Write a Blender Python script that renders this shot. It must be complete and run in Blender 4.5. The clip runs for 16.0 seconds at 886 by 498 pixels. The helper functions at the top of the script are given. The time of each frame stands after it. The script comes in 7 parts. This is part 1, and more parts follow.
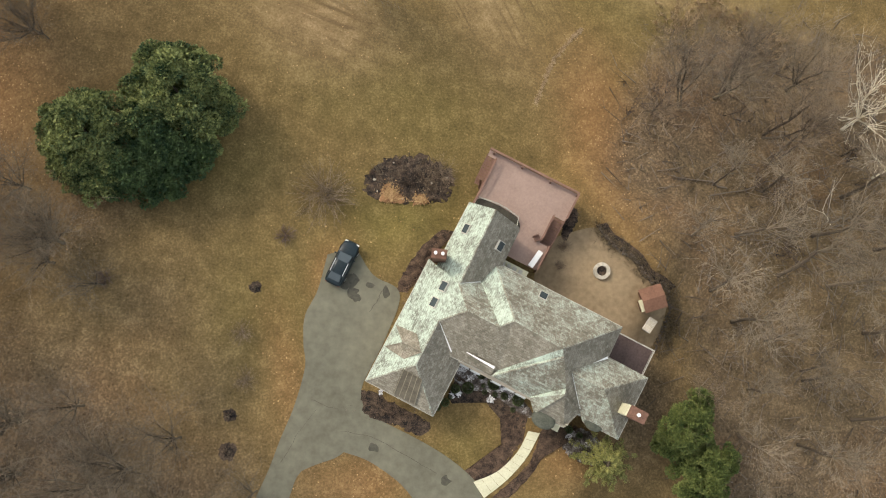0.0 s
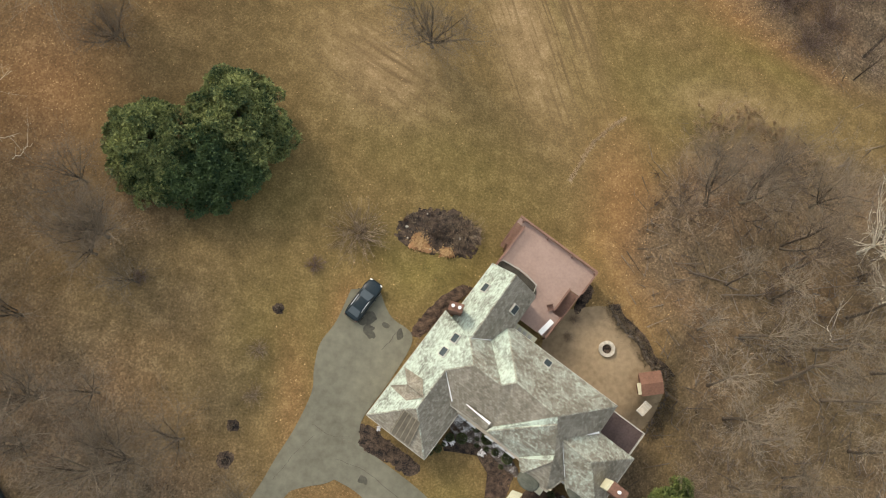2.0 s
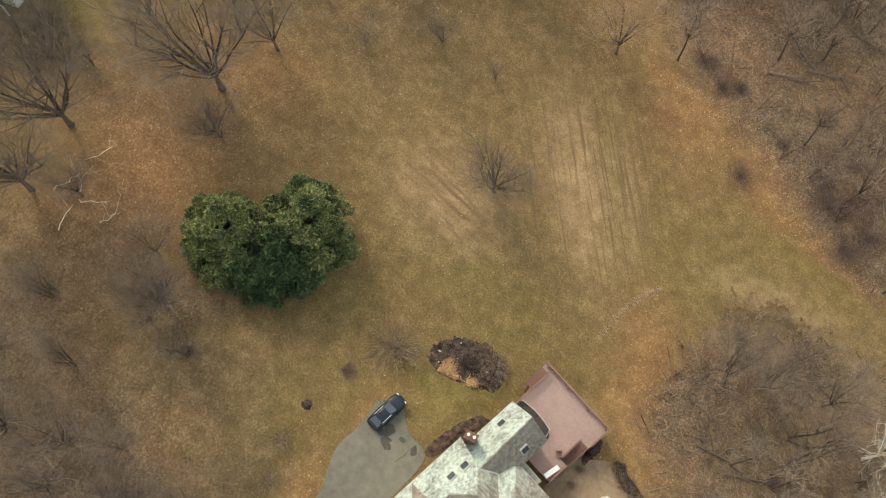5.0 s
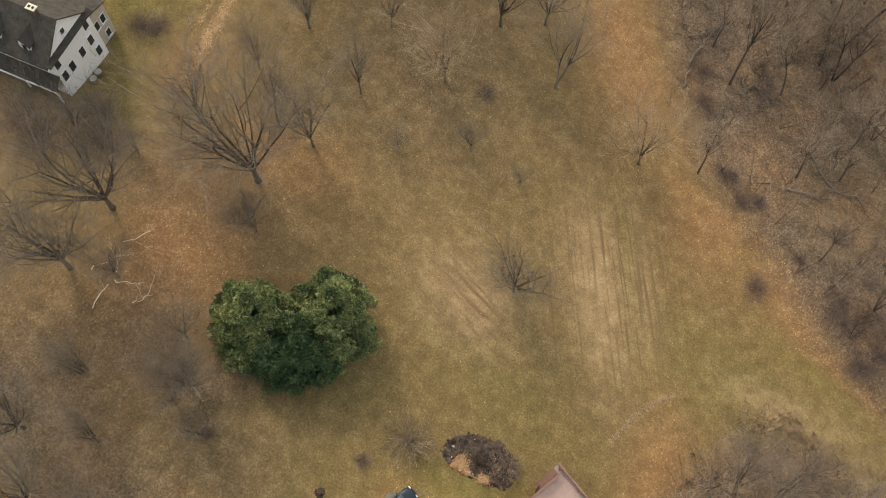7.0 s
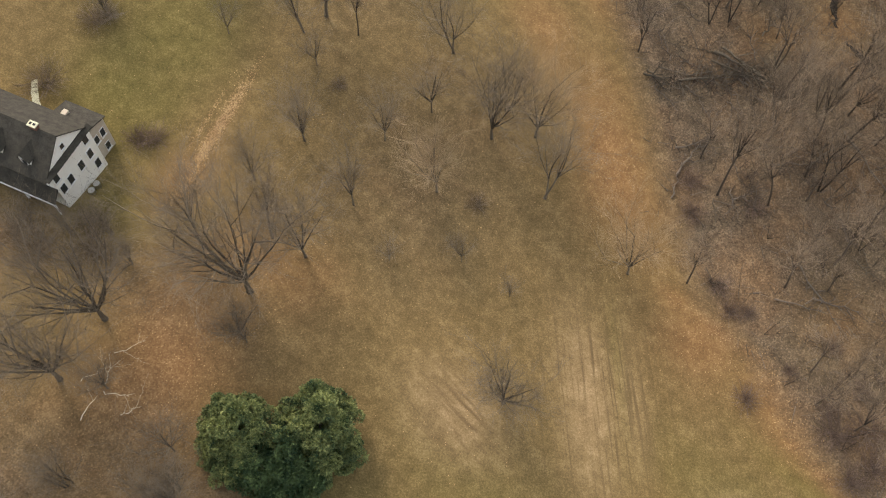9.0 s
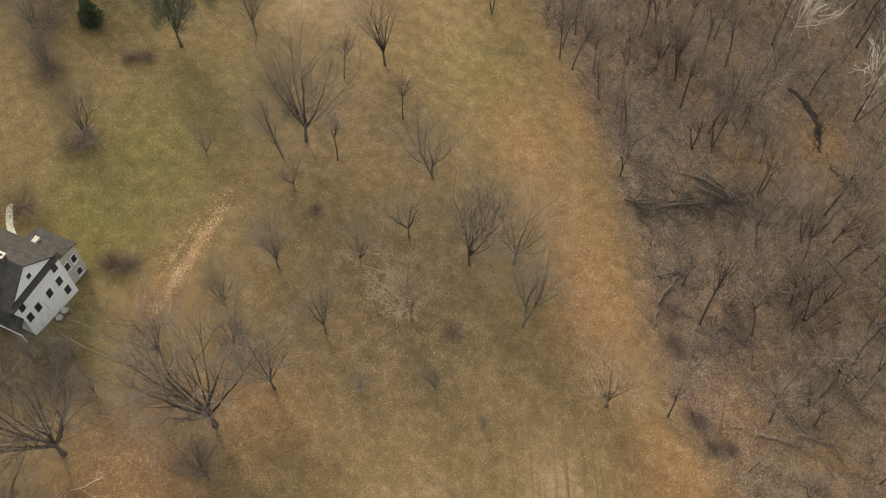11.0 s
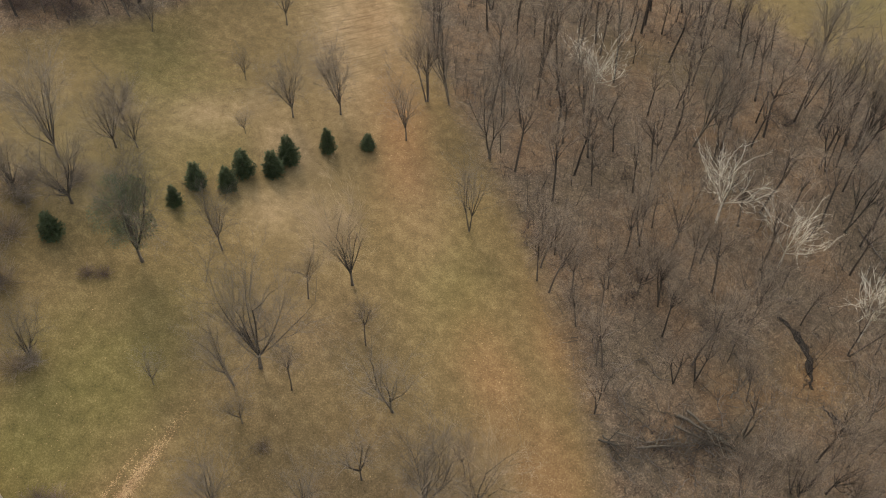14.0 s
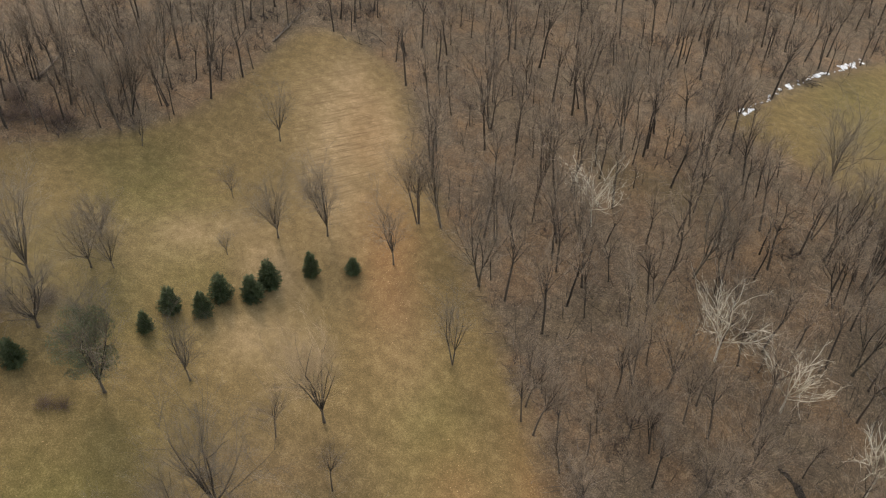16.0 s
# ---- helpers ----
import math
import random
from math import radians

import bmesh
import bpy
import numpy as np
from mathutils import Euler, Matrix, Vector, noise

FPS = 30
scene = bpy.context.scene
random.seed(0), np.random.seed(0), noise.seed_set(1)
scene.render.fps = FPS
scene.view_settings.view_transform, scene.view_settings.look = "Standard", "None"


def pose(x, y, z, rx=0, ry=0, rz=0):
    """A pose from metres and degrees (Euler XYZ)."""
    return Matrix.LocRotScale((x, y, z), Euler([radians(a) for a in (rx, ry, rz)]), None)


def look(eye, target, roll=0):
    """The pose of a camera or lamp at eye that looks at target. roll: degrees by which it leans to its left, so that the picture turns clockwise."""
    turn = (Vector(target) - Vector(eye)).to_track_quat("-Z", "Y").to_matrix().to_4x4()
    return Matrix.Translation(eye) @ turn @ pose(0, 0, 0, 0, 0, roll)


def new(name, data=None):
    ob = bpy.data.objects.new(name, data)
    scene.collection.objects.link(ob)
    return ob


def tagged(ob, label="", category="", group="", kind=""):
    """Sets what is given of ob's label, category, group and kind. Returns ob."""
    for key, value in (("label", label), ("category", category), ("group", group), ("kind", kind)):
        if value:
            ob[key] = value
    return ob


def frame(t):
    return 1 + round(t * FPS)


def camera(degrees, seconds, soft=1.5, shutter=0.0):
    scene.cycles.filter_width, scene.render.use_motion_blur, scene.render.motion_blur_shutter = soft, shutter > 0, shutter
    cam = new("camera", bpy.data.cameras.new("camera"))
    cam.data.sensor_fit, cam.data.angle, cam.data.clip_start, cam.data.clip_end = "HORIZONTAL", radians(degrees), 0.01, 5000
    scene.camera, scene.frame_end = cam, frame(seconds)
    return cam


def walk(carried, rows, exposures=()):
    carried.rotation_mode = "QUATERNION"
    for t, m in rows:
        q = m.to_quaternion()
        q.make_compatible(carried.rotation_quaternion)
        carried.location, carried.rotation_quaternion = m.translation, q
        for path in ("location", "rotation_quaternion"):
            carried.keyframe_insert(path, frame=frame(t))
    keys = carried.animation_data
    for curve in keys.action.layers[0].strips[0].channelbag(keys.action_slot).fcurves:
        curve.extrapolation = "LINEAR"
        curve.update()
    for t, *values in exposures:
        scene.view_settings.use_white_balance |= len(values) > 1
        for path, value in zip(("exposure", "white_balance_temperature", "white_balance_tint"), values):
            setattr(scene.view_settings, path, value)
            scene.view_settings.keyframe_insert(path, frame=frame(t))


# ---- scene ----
cam = camera(50.4, 16.0, soft=1.1)
METRES, EYE, TILT, LEAN, TURN = 56.0, 91.5, -83.18, 0.0, 0.0
ROWS = [
    (0.0, 0.0, 0.0, 0.0, 0.0, 0.0, -0.0),
    (0.5, -0.003, -0.0213, 0.0025, 0.21, 0.56, -3.01),
    (1.0, -0.0047, -0.0421, 0.0047, 0.44, 1.23, -5.49),
    (1.5, -0.0067, -0.0625, 0.0068, 0.63, 1.99, -7.62),
    (2.0, -0.0083, -0.0835, 0.009, 0.84, 2.79, -9.64),
    (2.5, -0.0108, -0.1048, 0.0117, 1.03, 3.64, -11.75),
    (3.0, -0.0123, -0.1265, 0.0139, 1.23, 4.66, -13.91),
    (3.5, -0.0126, -0.1486, 0.016, 1.42, 5.82, -15.86),
    (4.0, -0.0122, -0.1707, 0.0188, 1.59, 7.04, -17.62),
    (6.5, -0.0148, -0.2597, 0.0269, 2.49, 13.36, -23.51),
    (7.0, -0.0135, -0.272, 0.029, 2.64, 14.62, -23.82),
    (7.5, -0.0145, -0.283, 0.0369, 2.69, 15.84, -23.96),
    (8.0, -0.012, -0.2931, 0.0499, 2.76, 17.09, -24.02),
    (8.5, -0.0085, -0.3018, 0.0693, 2.8, 18.32, -24.09),
    (9.0, -0.0026, -0.3089, 0.0924, 2.85, 19.59, -24.2),
    (11.5, 0.0296, -0.3136, 0.2732, 3.18, 25.82, -25.31),
    (12.0, 0.0333, -0.3126, 0.3197, 3.21, 27.07, -25.59),
    (12.5, 0.0387, -0.3109, 0.3679, 3.28, 28.39, -26.02),
    (13.0, 0.0414, -0.3086, 0.4185, 3.3, 29.95, -26.55),
    (13.5, 0.0448, -0.3068, 0.4703, 3.34, 31.66, -27.05),
    (14.0, 0.047, -0.3056, 0.5239, 3.36, 33.3, -27.51),
    (14.5, 0.0501, -0.3033, 0.5765, 3.39, 34.73, -28.03),
    (15.0, 0.053, -0.3022, 0.6319, 3.45, 35.89, -28.63),
    (15.5, 0.0586, -0.2999, 0.6851, 3.54, 37.04, -29.25),
    (16.0, 0.0671, -0.2959, 0.7358, 3.65, 38.19, -29.83),
]
walk(cam, [(t, pose(0, 0, EYE, TILT, LEAN, TURN) @ pose(METRES * x, METRES * y, METRES * z, 90 + pitch, roll, yaw)) for t, x, y, z, yaw, pitch, roll in ROWS],
     exposures=[(0.0, 0.86, 6400, 8.5), (4.0, 0.92, 6450, 9.5), (9.0, 0.99, 6400, 11), (12.0, 0.97, 6200, 10.5), (16.0, 0.88, 6150, 9.5)])

# ---- world, sun ----
world = bpy.data.worlds.new("sky")
scene.world = world
world.use_nodes = True
wn = world.node_tree
sky = wn.nodes.new("ShaderNodeTexSky")
sky.sky_type, sky.sun_disc = "NISHITA", False
SUN_ELEV, SUN_AZ = 43.0, -50.0
sky.sun_elevation, sky.sun_rotation = radians(SUN_ELEV), radians(SUN_AZ)
sky.air_density, sky.dust_density, sky.ozone_density = 1.0, 6.0, 0.6
veil = wn.nodes.new("ShaderNodeMix")  # thin high cloud over the whole sky
veil.data_type = "RGBA"
veil.inputs[0].default_value, veil.inputs[7].default_value = 0.5, (4.6, 4.7, 4.7, 1)
wn.links.new(sky.outputs[0], veil.inputs[6])
wn.nodes["Background"].inputs["Strength"].default_value = 0.15
wn.links.new(veil.outputs[2], wn.nodes["Background"].inputs["Color"])
sun = new("sun", bpy.data.lights.new("sun", "SUN"))
sun.data.energy, sun.data.angle, sun.data.color = 0.82, radians(6.5), (1.0, 0.90, 0.76)
_az, _el = radians(SUN_AZ), radians(SUN_ELEV)
sun.matrix_world = look((60 * math.sin(_az), 60 * math.cos(_az), 60 * math.tan(_el)), (0, 0, 0))


# ---- materials ----
def material(name, rough=0.8, metal=0.0):
    m = bpy.data.materials.new(name)
    m.use_nodes = True
    b = m.node_tree.nodes["Principled BSDF"]
    b.inputs["Roughness"].default_value, b.inputs["Metallic"].default_value = rough, metal
    if "Specular IOR Level" in b.inputs:
        b.inputs["Specular IOR Level"].default_value = 0.25
    return m, m.node_tree, b


def node(nt, kind, **values):
    n = nt.nodes.new(kind)
    for key, value in values.items():
        n.inputs[key.replace("_", " ")].default_value = value
    return n


def noise_tex(nt, scale, detail=4.0, rough=0.6, vector=None, kind="ShaderNodeTexNoise"):
    n = node(nt, kind, Scale=scale)
    if kind == "ShaderNodeTexNoise":
        n.inputs["Detail"].default_value, n.inputs["Roughness"].default_value = detail, rough
    if vector is not None:
        nt.links.new(vector, n.inputs["Vector"])
    return n


def ramp(nt, source, stops):
    r = nt.nodes.new("ShaderNodeValToRGB")
    while len(r.color_ramp.elements) < len(stops):
        r.color_ramp.elements.new(0.5)
    for e, (p, c) in zip(r.color_ramp.elements, stops):
        e.position, e.color = p, (*c, 1) if len(c) == 3 else c
    nt.links.new(source, r.inputs[0])
    return r.outputs[0]


def mixed(nt, fac, a, b, mode="MIX"):
    m = nt.nodes.new("ShaderNodeMix")
    m.data_type, m.blend_type = "RGBA", mode
    for sock, value in ((m.inputs[0], fac), (m.inputs[6], a), (m.inputs[7], b)):
        if isinstance(value, (int, float)):
            sock.default_value = value
        elif isinstance(value, tuple):
            sock.default_value = (*value, 1)
        else:
            nt.links.new(value, sock)
    return m.outputs[2]


def maths(nt, op, a, b=0.0, clamp=False):
    m = nt.nodes.new("ShaderNodeMath")
    m.operation, m.use_clamp = op, clamp
    for sock, value in zip(m.inputs, (a, b)):
        if isinstance(value, (int, float)):
            sock.default_value = value
        else:
            nt.links.new(value, sock)
    return m.outputs[0]


def bump(nt, b, height, strength, distance):
    n = node(nt, "ShaderNodeBump", Strength=strength, Distance=distance)
    nt.links.new(height, n.inputs["Height"])
    nt.links.new(n.outputs[0], b.inputs["Normal"])


def grained(name, dark, light, scale, rough=0.85, metal=0.0, fine=6.0, relief=0.3, depth=0.02, spread=0.0, lo=0.34, hi=0.66, each=0.0):
    """A surface mottled at two scales, with fine relief; spread, each: how far single objects and single twigs differ in brightness."""
    m, nt, b = material(name, rough, metal)
    co = nt.nodes.new("ShaderNodeTexCoord").outputs["Object"]
    n1, n2 = noise_tex(nt, scale, 4, 0.6, co), noise_tex(nt, scale * fine, 3, 0.6, co)
    both = maths(nt, "ADD", maths(nt, "MULTIPLY", n1.outputs[0], 0.55), maths(nt, "MULTIPLY", n2.outputs[0], 0.45))
    shade = both
    if each:
        own = nt.nodes.new("ShaderNodeNewGeometry").outputs["Random Per Island"]
        shade = maths(nt, "ADD", maths(nt, "MULTIPLY", both, 1 - each), maths(nt, "MULTIPLY", own, each))
    col = ramp(nt, shade, [(lo, dark), (hi, light)])
    if spread:
        info = nt.nodes.new("ShaderNodeObjectInfo").outputs["Random"]
        k = maths(nt, "ADD", maths(nt, "MULTIPLY", info, 2 * spread), 1 - spread)
        v = nt.nodes.new("ShaderNodeHueSaturation")
        nt.links.new(col, v.inputs["Color"])
        nt.links.new(k, v.inputs["Value"])
        col = v.outputs[0]
    nt.links.new(col, b.inputs["Base Color"])
    bump(nt, b, both, relief, depth)
    return m


def foliage(name, dark, light, lo=0.34, hi=0.78):
    """Leaves: each clump has its own shade."""
    m, nt, b = material(name, 0.6)
    rnd = nt.nodes.new("ShaderNodeNewGeometry").outputs["Random Per Island"]
    co = nt.nodes.new("ShaderNodeTexCoord").outputs["Object"]
    n = noise_tex(nt, 0.55, 4, 0.6, co)
    f = maths(nt, "ADD", maths(nt, "MULTIPLY", rnd, 0.28), maths(nt, "MULTIPLY", n.outputs[0], 0.9))
    nt.links.new(ramp(nt, f, [(lo, dark), (hi, light)]), b.inputs["Base Color"])
    return m


BARK = grained("bark", (0.052, 0.042, 0.029), (0.180, 0.147, 0.102), 1.2, spread=0.35, each=0.4, lo=0.3, hi=0.75)
TWIG = grained("twigs", (0.095, 0.075, 0.052), (0.285, 0.228, 0.160), 0.5, spread=0.2, each=0.55, lo=0.15, hi=0.9)
PALE_BARK = grained("pale_bark", (0.55, 0.48, 0.35), (0.86, 0.78, 0.60), 1.5, each=0.4)
WOOD_BARK = grained("brown_bark", (0.040, 0.031, 0.023), (0.150, 0.118, 0.084), 1.2, spread=0.45, each=0.3, lo=0.3, hi=0.75)
PALE_TWIG = grained("pale_twigs", (0.088, 0.064, 0.043), (0.34, 0.258, 0.172), 0.5, spread=0.15, each=0.75, lo=0.15, hi=0.9)
ASH_TWIG = grained("ash_grey_twigs", (0.105, 0.083, 0.057), (0.37, 0.298, 0.208), 0.5, spread=0.2, each=0.7, lo=0.15, hi=0.9)
PURPLE_TWIG = grained("reddish_twigs", (0.085, 0.057, 0.042), (0.25, 0.180, 0.136), 0.6, spread=0.2, each=0.7, lo=0.15, hi=0.9)
BRUSH = grained("dry_brush", (0.06, 0.044, 0.03), (0.22, 0.165, 0.112), 0.3, each=0.7, lo=0.15, hi=0.9)
HEDGE = grained("dark_dry_stalks", (0.045, 0.034, 0.020), (0.29, 0.22, 0.125), 0.3, each=0.8, lo=0.1, hi=1.0)
THORN = grained("dark_bramble", (0.03, 0.022, 0.019), (0.11, 0.083, 0.07), 0.3, each=0.7, lo=0.15, hi=0.9)
DEADWOOD = grained("grey_deadwood", (0.05, 0.039, 0.03), (0.25, 0.203, 0.153), 0.25, each=0.6, lo=0.15, hi=0.9)
STRAW = grained("dry_straw", (0.26, 0.18, 0.10), (0.48, 0.36, 0.21), 0.3)
SPRUCE = foliage("spruce_needles", (0.022, 0.036, 0.016), (0.13, 0.15, 0.06))
EVERGREEN = foliage("evergreen_leaves", (0.009, 0.042, 0.019), (0.32, 0.34, 0.115), 0.37, 0.80)
DEEP_GREEN = foliage("deep_green_leaves", (0.008, 0.030, 0.014), (0.12, 0.17, 0.06), 0.38, 0.85)
IVY = foliage("ivy_leaves", (0.036, 0.050, 0.022), (0.125, 0.138, 0.064))
PINE = foliage("pine_needles", (0.07, 0.085, 0.022), (0.36, 0.34, 0.11))
LIGHT_GREEN = foliage("light_green_leaves", (0.026, 0.056, 0.012), (0.20, 0.225, 0.065))
LEAF = foliage("dry_leaf", (0.20, 0.108, 0.040), (0.50, 0.335, 0.155))
ASPHALT = grained("asphalt", (0.082, 0.079, 0.056), (0.205, 0.195, 0.140), 0.13, 0.9, fine=9, relief=0.08, depth=0.01, lo=0.24, hi=0.76)
# near-black earth that stands for the shadow of a ditch bank
DITCH_SHADE = grained("ditch_shadow", (0.014, 0.011, 0.008), (0.085, 0.064, 0.042), 1.6, 0.95, fine=5, relief=0.8, depth=0.08, lo=0.42, hi=0.66)
DAMP = grained("damp_asphalt", (0.045, 0.042, 0.03), (0.09, 0.085, 0.062), 0.8, 0.7, fine=5)
GUTTER = grained("dull_gutter", (0.36, 0.35, 0.29), (0.50, 0.48, 0.41), 0.6, 0.6)
CONCRETE = grained("pale_concrete", (0.48, 0.46, 0.31), (0.64, 0.62, 0.44), 0.8, 0.85, fine=8)
PATIO = grained("stamped_patio", (0.175, 0.125, 0.07), (0.31, 0.23, 0.135), 0.22, 0.8, fine=9)
MULCH = grained("dark_mulch", (0.012, 0.010, 0.009), (0.115, 0.080, 0.053), 1.6, 0.95, fine=6, relief=0.9, depth=0.08, lo=0.42, hi=0.62)
BROWN_MULCH = grained("brown_mulch", (0.020, 0.014, 0.011), (0.135, 0.088, 0.056), 1.8, 0.95, fine=7, relief=0.8, depth=0.06, lo=0.40, hi=0.64)
RED_LITTER = grained("orange_leaf_litter", (0.14, 0.075, 0.035), (0.38, 0.21, 0.10), 1.2, 0.9, fine=7, relief=0.6, depth=0.04)
SNOW = grained("old_snow", (0.40, 0.39, 0.37), (0.80, 0.80, 0.79), 1.0, 0.7, fine=6, lo=0.40, hi=0.58)
STONE = grained("field_stone", (0.20, 0.17, 0.13), (0.42, 0.37, 0.30), 1.2, 0.9, spread=0.25)
DARK_STONE = grained("dark_stone", (0.06, 0.048, 0.036), (0.16, 0.13, 0.10), 1.2, 0.9, spread=0.3)
PALE_STONE = grained("pale_stone", (0.34, 0.30, 0.23), (0.56, 0.51, 0.41), 1.2, 0.9, spread=0.15)
DECK = grained("deck_boards", (0.26, 0.182, 0.145), (0.345, 0.247, 0.20), 0.35, 0.75, fine=12, relief=0.1)
# deck wood darkened to paint in the house's shade
SHADED_DECK = grained("shaded_terrace_wood", (0.062, 0.042, 0.036), (0.125, 0.088, 0.076), 0.5, 0.8, fine=10)
DECK_TRIM = grained("deck_rail_wood", (0.16, 0.09, 0.065), (0.24, 0.14, 0.10), 0.6, 0.8)
STUCCO = grained("cream_stucco", (0.44, 0.38, 0.28), (0.55, 0.48, 0.37), 0.6, 0.9)
WHITE = grained("white_paint", (0.70, 0.70, 0.66), (0.82, 0.82, 0.78), 0.6, 0.6)
SIDING = grained("white_siding", (0.82, 0.80, 0.70), (0.90, 0.88, 0.79), 0.5, 0.7)
BRICK = grained("chimney_brick", (0.11, 0.060, 0.041), (0.21, 0.115, 0.078), 2.2, 0.9, fine=5)
METAL_ROOF = grained("brown_metal_roof", (0.10, 0.085, 0.06), (0.19, 0.165, 0.12), 0.8, 0.5)
PATINA = grained("dark_patina", (0.045, 0.047, 0.034), (0.12, 0.125, 0.092), 1.2, 0.5)
SEAM = grained("roof_seam", (0.22, 0.19, 0.13), (0.34, 0.30, 0.21), 0.8, 0.5)
TILE_ROOF = grained("rust_roof", (0.13, 0.066, 0.042), (0.22, 0.115, 0.072), 0.8, 0.8)
DARK_ROOF = grained("dark_shingles", (0.026, 0.024, 0.018), (0.078, 0.069, 0.052), 1.2, 0.9, fine=6)
BLACK = grained("black_rubber", (0.012, 0.012, 0.012), (0.03, 0.03, 0.03), 3.0, 0.8)
CHROME = grained("bright_metal", (0.5, 0.5, 0.5), (0.62, 0.62, 0.62), 3.0, 0.3, metal=1.0)
PAINT = grained("dark_blue_paint", (0.008, 0.015, 0.018), (0.016, 0.026, 0.031), 0.8, 0.3)
for _m in (PAINT,):
    _b = _m.node_tree.nodes["Principled BSDF"]
    _b.inputs["Specular IOR Level"].default_value, _b.inputs["Coat Weight"].default_value, _b.inputs["Coat Roughness"].default_value = 0.22, 0.05, 0.15
CAR_GLASS, _nt, _b = material("car_glass", 0.05)
_b.inputs["Specular IOR Level"].default_value, _b.inputs["Base Color"].default_value = 0.6, (0.05, 0.064, 0.068, 1)
GLASS, _nt, _b = material("dark_glass", 0.08)
_b.inputs["Specular IOR Level"].default_value = 0.6
_b.inputs["Base Color"].default_value = (0.03, 0.036, 0.04, 1)


def slate(name, tones, paleness):
    """Grey slates in courses, speckled, and whitened by a set amount of pale lichen, hoar and painted-in sunlight."""
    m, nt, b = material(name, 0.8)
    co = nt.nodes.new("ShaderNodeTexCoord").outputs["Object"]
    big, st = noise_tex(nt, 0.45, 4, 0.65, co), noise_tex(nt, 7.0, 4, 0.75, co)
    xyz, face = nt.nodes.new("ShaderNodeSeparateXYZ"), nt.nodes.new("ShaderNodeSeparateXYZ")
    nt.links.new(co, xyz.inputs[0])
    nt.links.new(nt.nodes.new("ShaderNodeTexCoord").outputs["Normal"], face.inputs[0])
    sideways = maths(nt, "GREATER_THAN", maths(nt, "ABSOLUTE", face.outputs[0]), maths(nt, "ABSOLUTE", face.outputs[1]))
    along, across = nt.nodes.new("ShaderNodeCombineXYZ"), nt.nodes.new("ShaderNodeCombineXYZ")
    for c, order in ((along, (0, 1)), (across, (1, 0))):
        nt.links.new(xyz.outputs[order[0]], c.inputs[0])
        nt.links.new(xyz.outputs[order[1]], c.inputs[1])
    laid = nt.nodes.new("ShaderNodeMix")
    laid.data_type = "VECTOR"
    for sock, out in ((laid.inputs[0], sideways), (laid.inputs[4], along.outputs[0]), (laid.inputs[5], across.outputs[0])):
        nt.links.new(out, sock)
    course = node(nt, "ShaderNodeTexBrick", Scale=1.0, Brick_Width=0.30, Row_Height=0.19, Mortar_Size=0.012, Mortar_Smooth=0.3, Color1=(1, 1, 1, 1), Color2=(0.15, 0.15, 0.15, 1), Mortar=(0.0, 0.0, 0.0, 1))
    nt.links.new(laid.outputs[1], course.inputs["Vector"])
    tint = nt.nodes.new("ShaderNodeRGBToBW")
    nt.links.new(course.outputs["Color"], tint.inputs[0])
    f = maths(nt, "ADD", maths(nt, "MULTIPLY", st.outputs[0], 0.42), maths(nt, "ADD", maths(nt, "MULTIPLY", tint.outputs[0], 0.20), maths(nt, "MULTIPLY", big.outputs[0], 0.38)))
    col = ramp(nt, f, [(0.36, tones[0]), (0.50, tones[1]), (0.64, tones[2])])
    # pale slanting streaks: rime, with sunlight painted into the same mask
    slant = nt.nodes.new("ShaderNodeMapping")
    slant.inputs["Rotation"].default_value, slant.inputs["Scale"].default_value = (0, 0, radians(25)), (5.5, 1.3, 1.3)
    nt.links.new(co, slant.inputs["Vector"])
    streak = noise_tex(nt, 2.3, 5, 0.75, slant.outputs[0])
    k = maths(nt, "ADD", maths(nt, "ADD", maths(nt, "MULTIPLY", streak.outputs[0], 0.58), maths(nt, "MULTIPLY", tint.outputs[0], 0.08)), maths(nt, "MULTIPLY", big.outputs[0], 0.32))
    rime_light = ramp(nt, k, [(0.60 - 0.22 * paleness, (0, 0, 0)), (0.74 - 0.20 * paleness, (1, 1, 1))])
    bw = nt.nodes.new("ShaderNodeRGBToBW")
    nt.links.new(rime_light, bw.inputs[0])
    col = mixed(nt, maths(nt, "MULTIPLY", bw.outputs[0], 0.35 + 0.5 * paleness), col, (0.53, 0.64, 0.525))
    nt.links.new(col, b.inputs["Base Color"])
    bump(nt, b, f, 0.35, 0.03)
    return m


# sunward slopes get the palest copy: rime plus sunlight put into its colour
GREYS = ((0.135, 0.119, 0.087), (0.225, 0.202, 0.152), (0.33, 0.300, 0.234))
SLATE, STREAKED, SUNLIT_RIMED = slate("slate_roof", GREYS, 0.0), slate("streaked_slate_roof", GREYS, 0.62), slate("sunlit_rimed_slate_roof", ((0.12, 0.122, 0.096), (0.20, 0.203, 0.163), (0.29, 0.295, 0.245)), 0.9)


def snowy_mulch():
    m, nt, b = material("snowy_mulch", 0.9)
    co = nt.nodes.new("ShaderNodeTexCoord").outputs["Object"]
    n1, n2 = noise_tex(nt, 1.3, 4, 0.6, co), noise_tex(nt, 7.0, 4, 0.75, co)
    f = maths(nt, "ADD", maths(nt, "MULTIPLY", n1.outputs[0], 0.6), maths(nt, "MULTIPLY", n2.outputs[0], 0.4))
    nt.links.new(ramp(nt, f, [(0.38, (0.03, 0.023, 0.018)), (0.50, (0.11, 0.09, 0.075)), (0.57, (0.30, 0.285, 0.27)), (0.68, (0.60, 0.59, 0.57))]), b.inputs["Base Color"])
    bump(nt, b, f, 0.6, 0.05)
    return m


SNOWY = snowy_mulch()
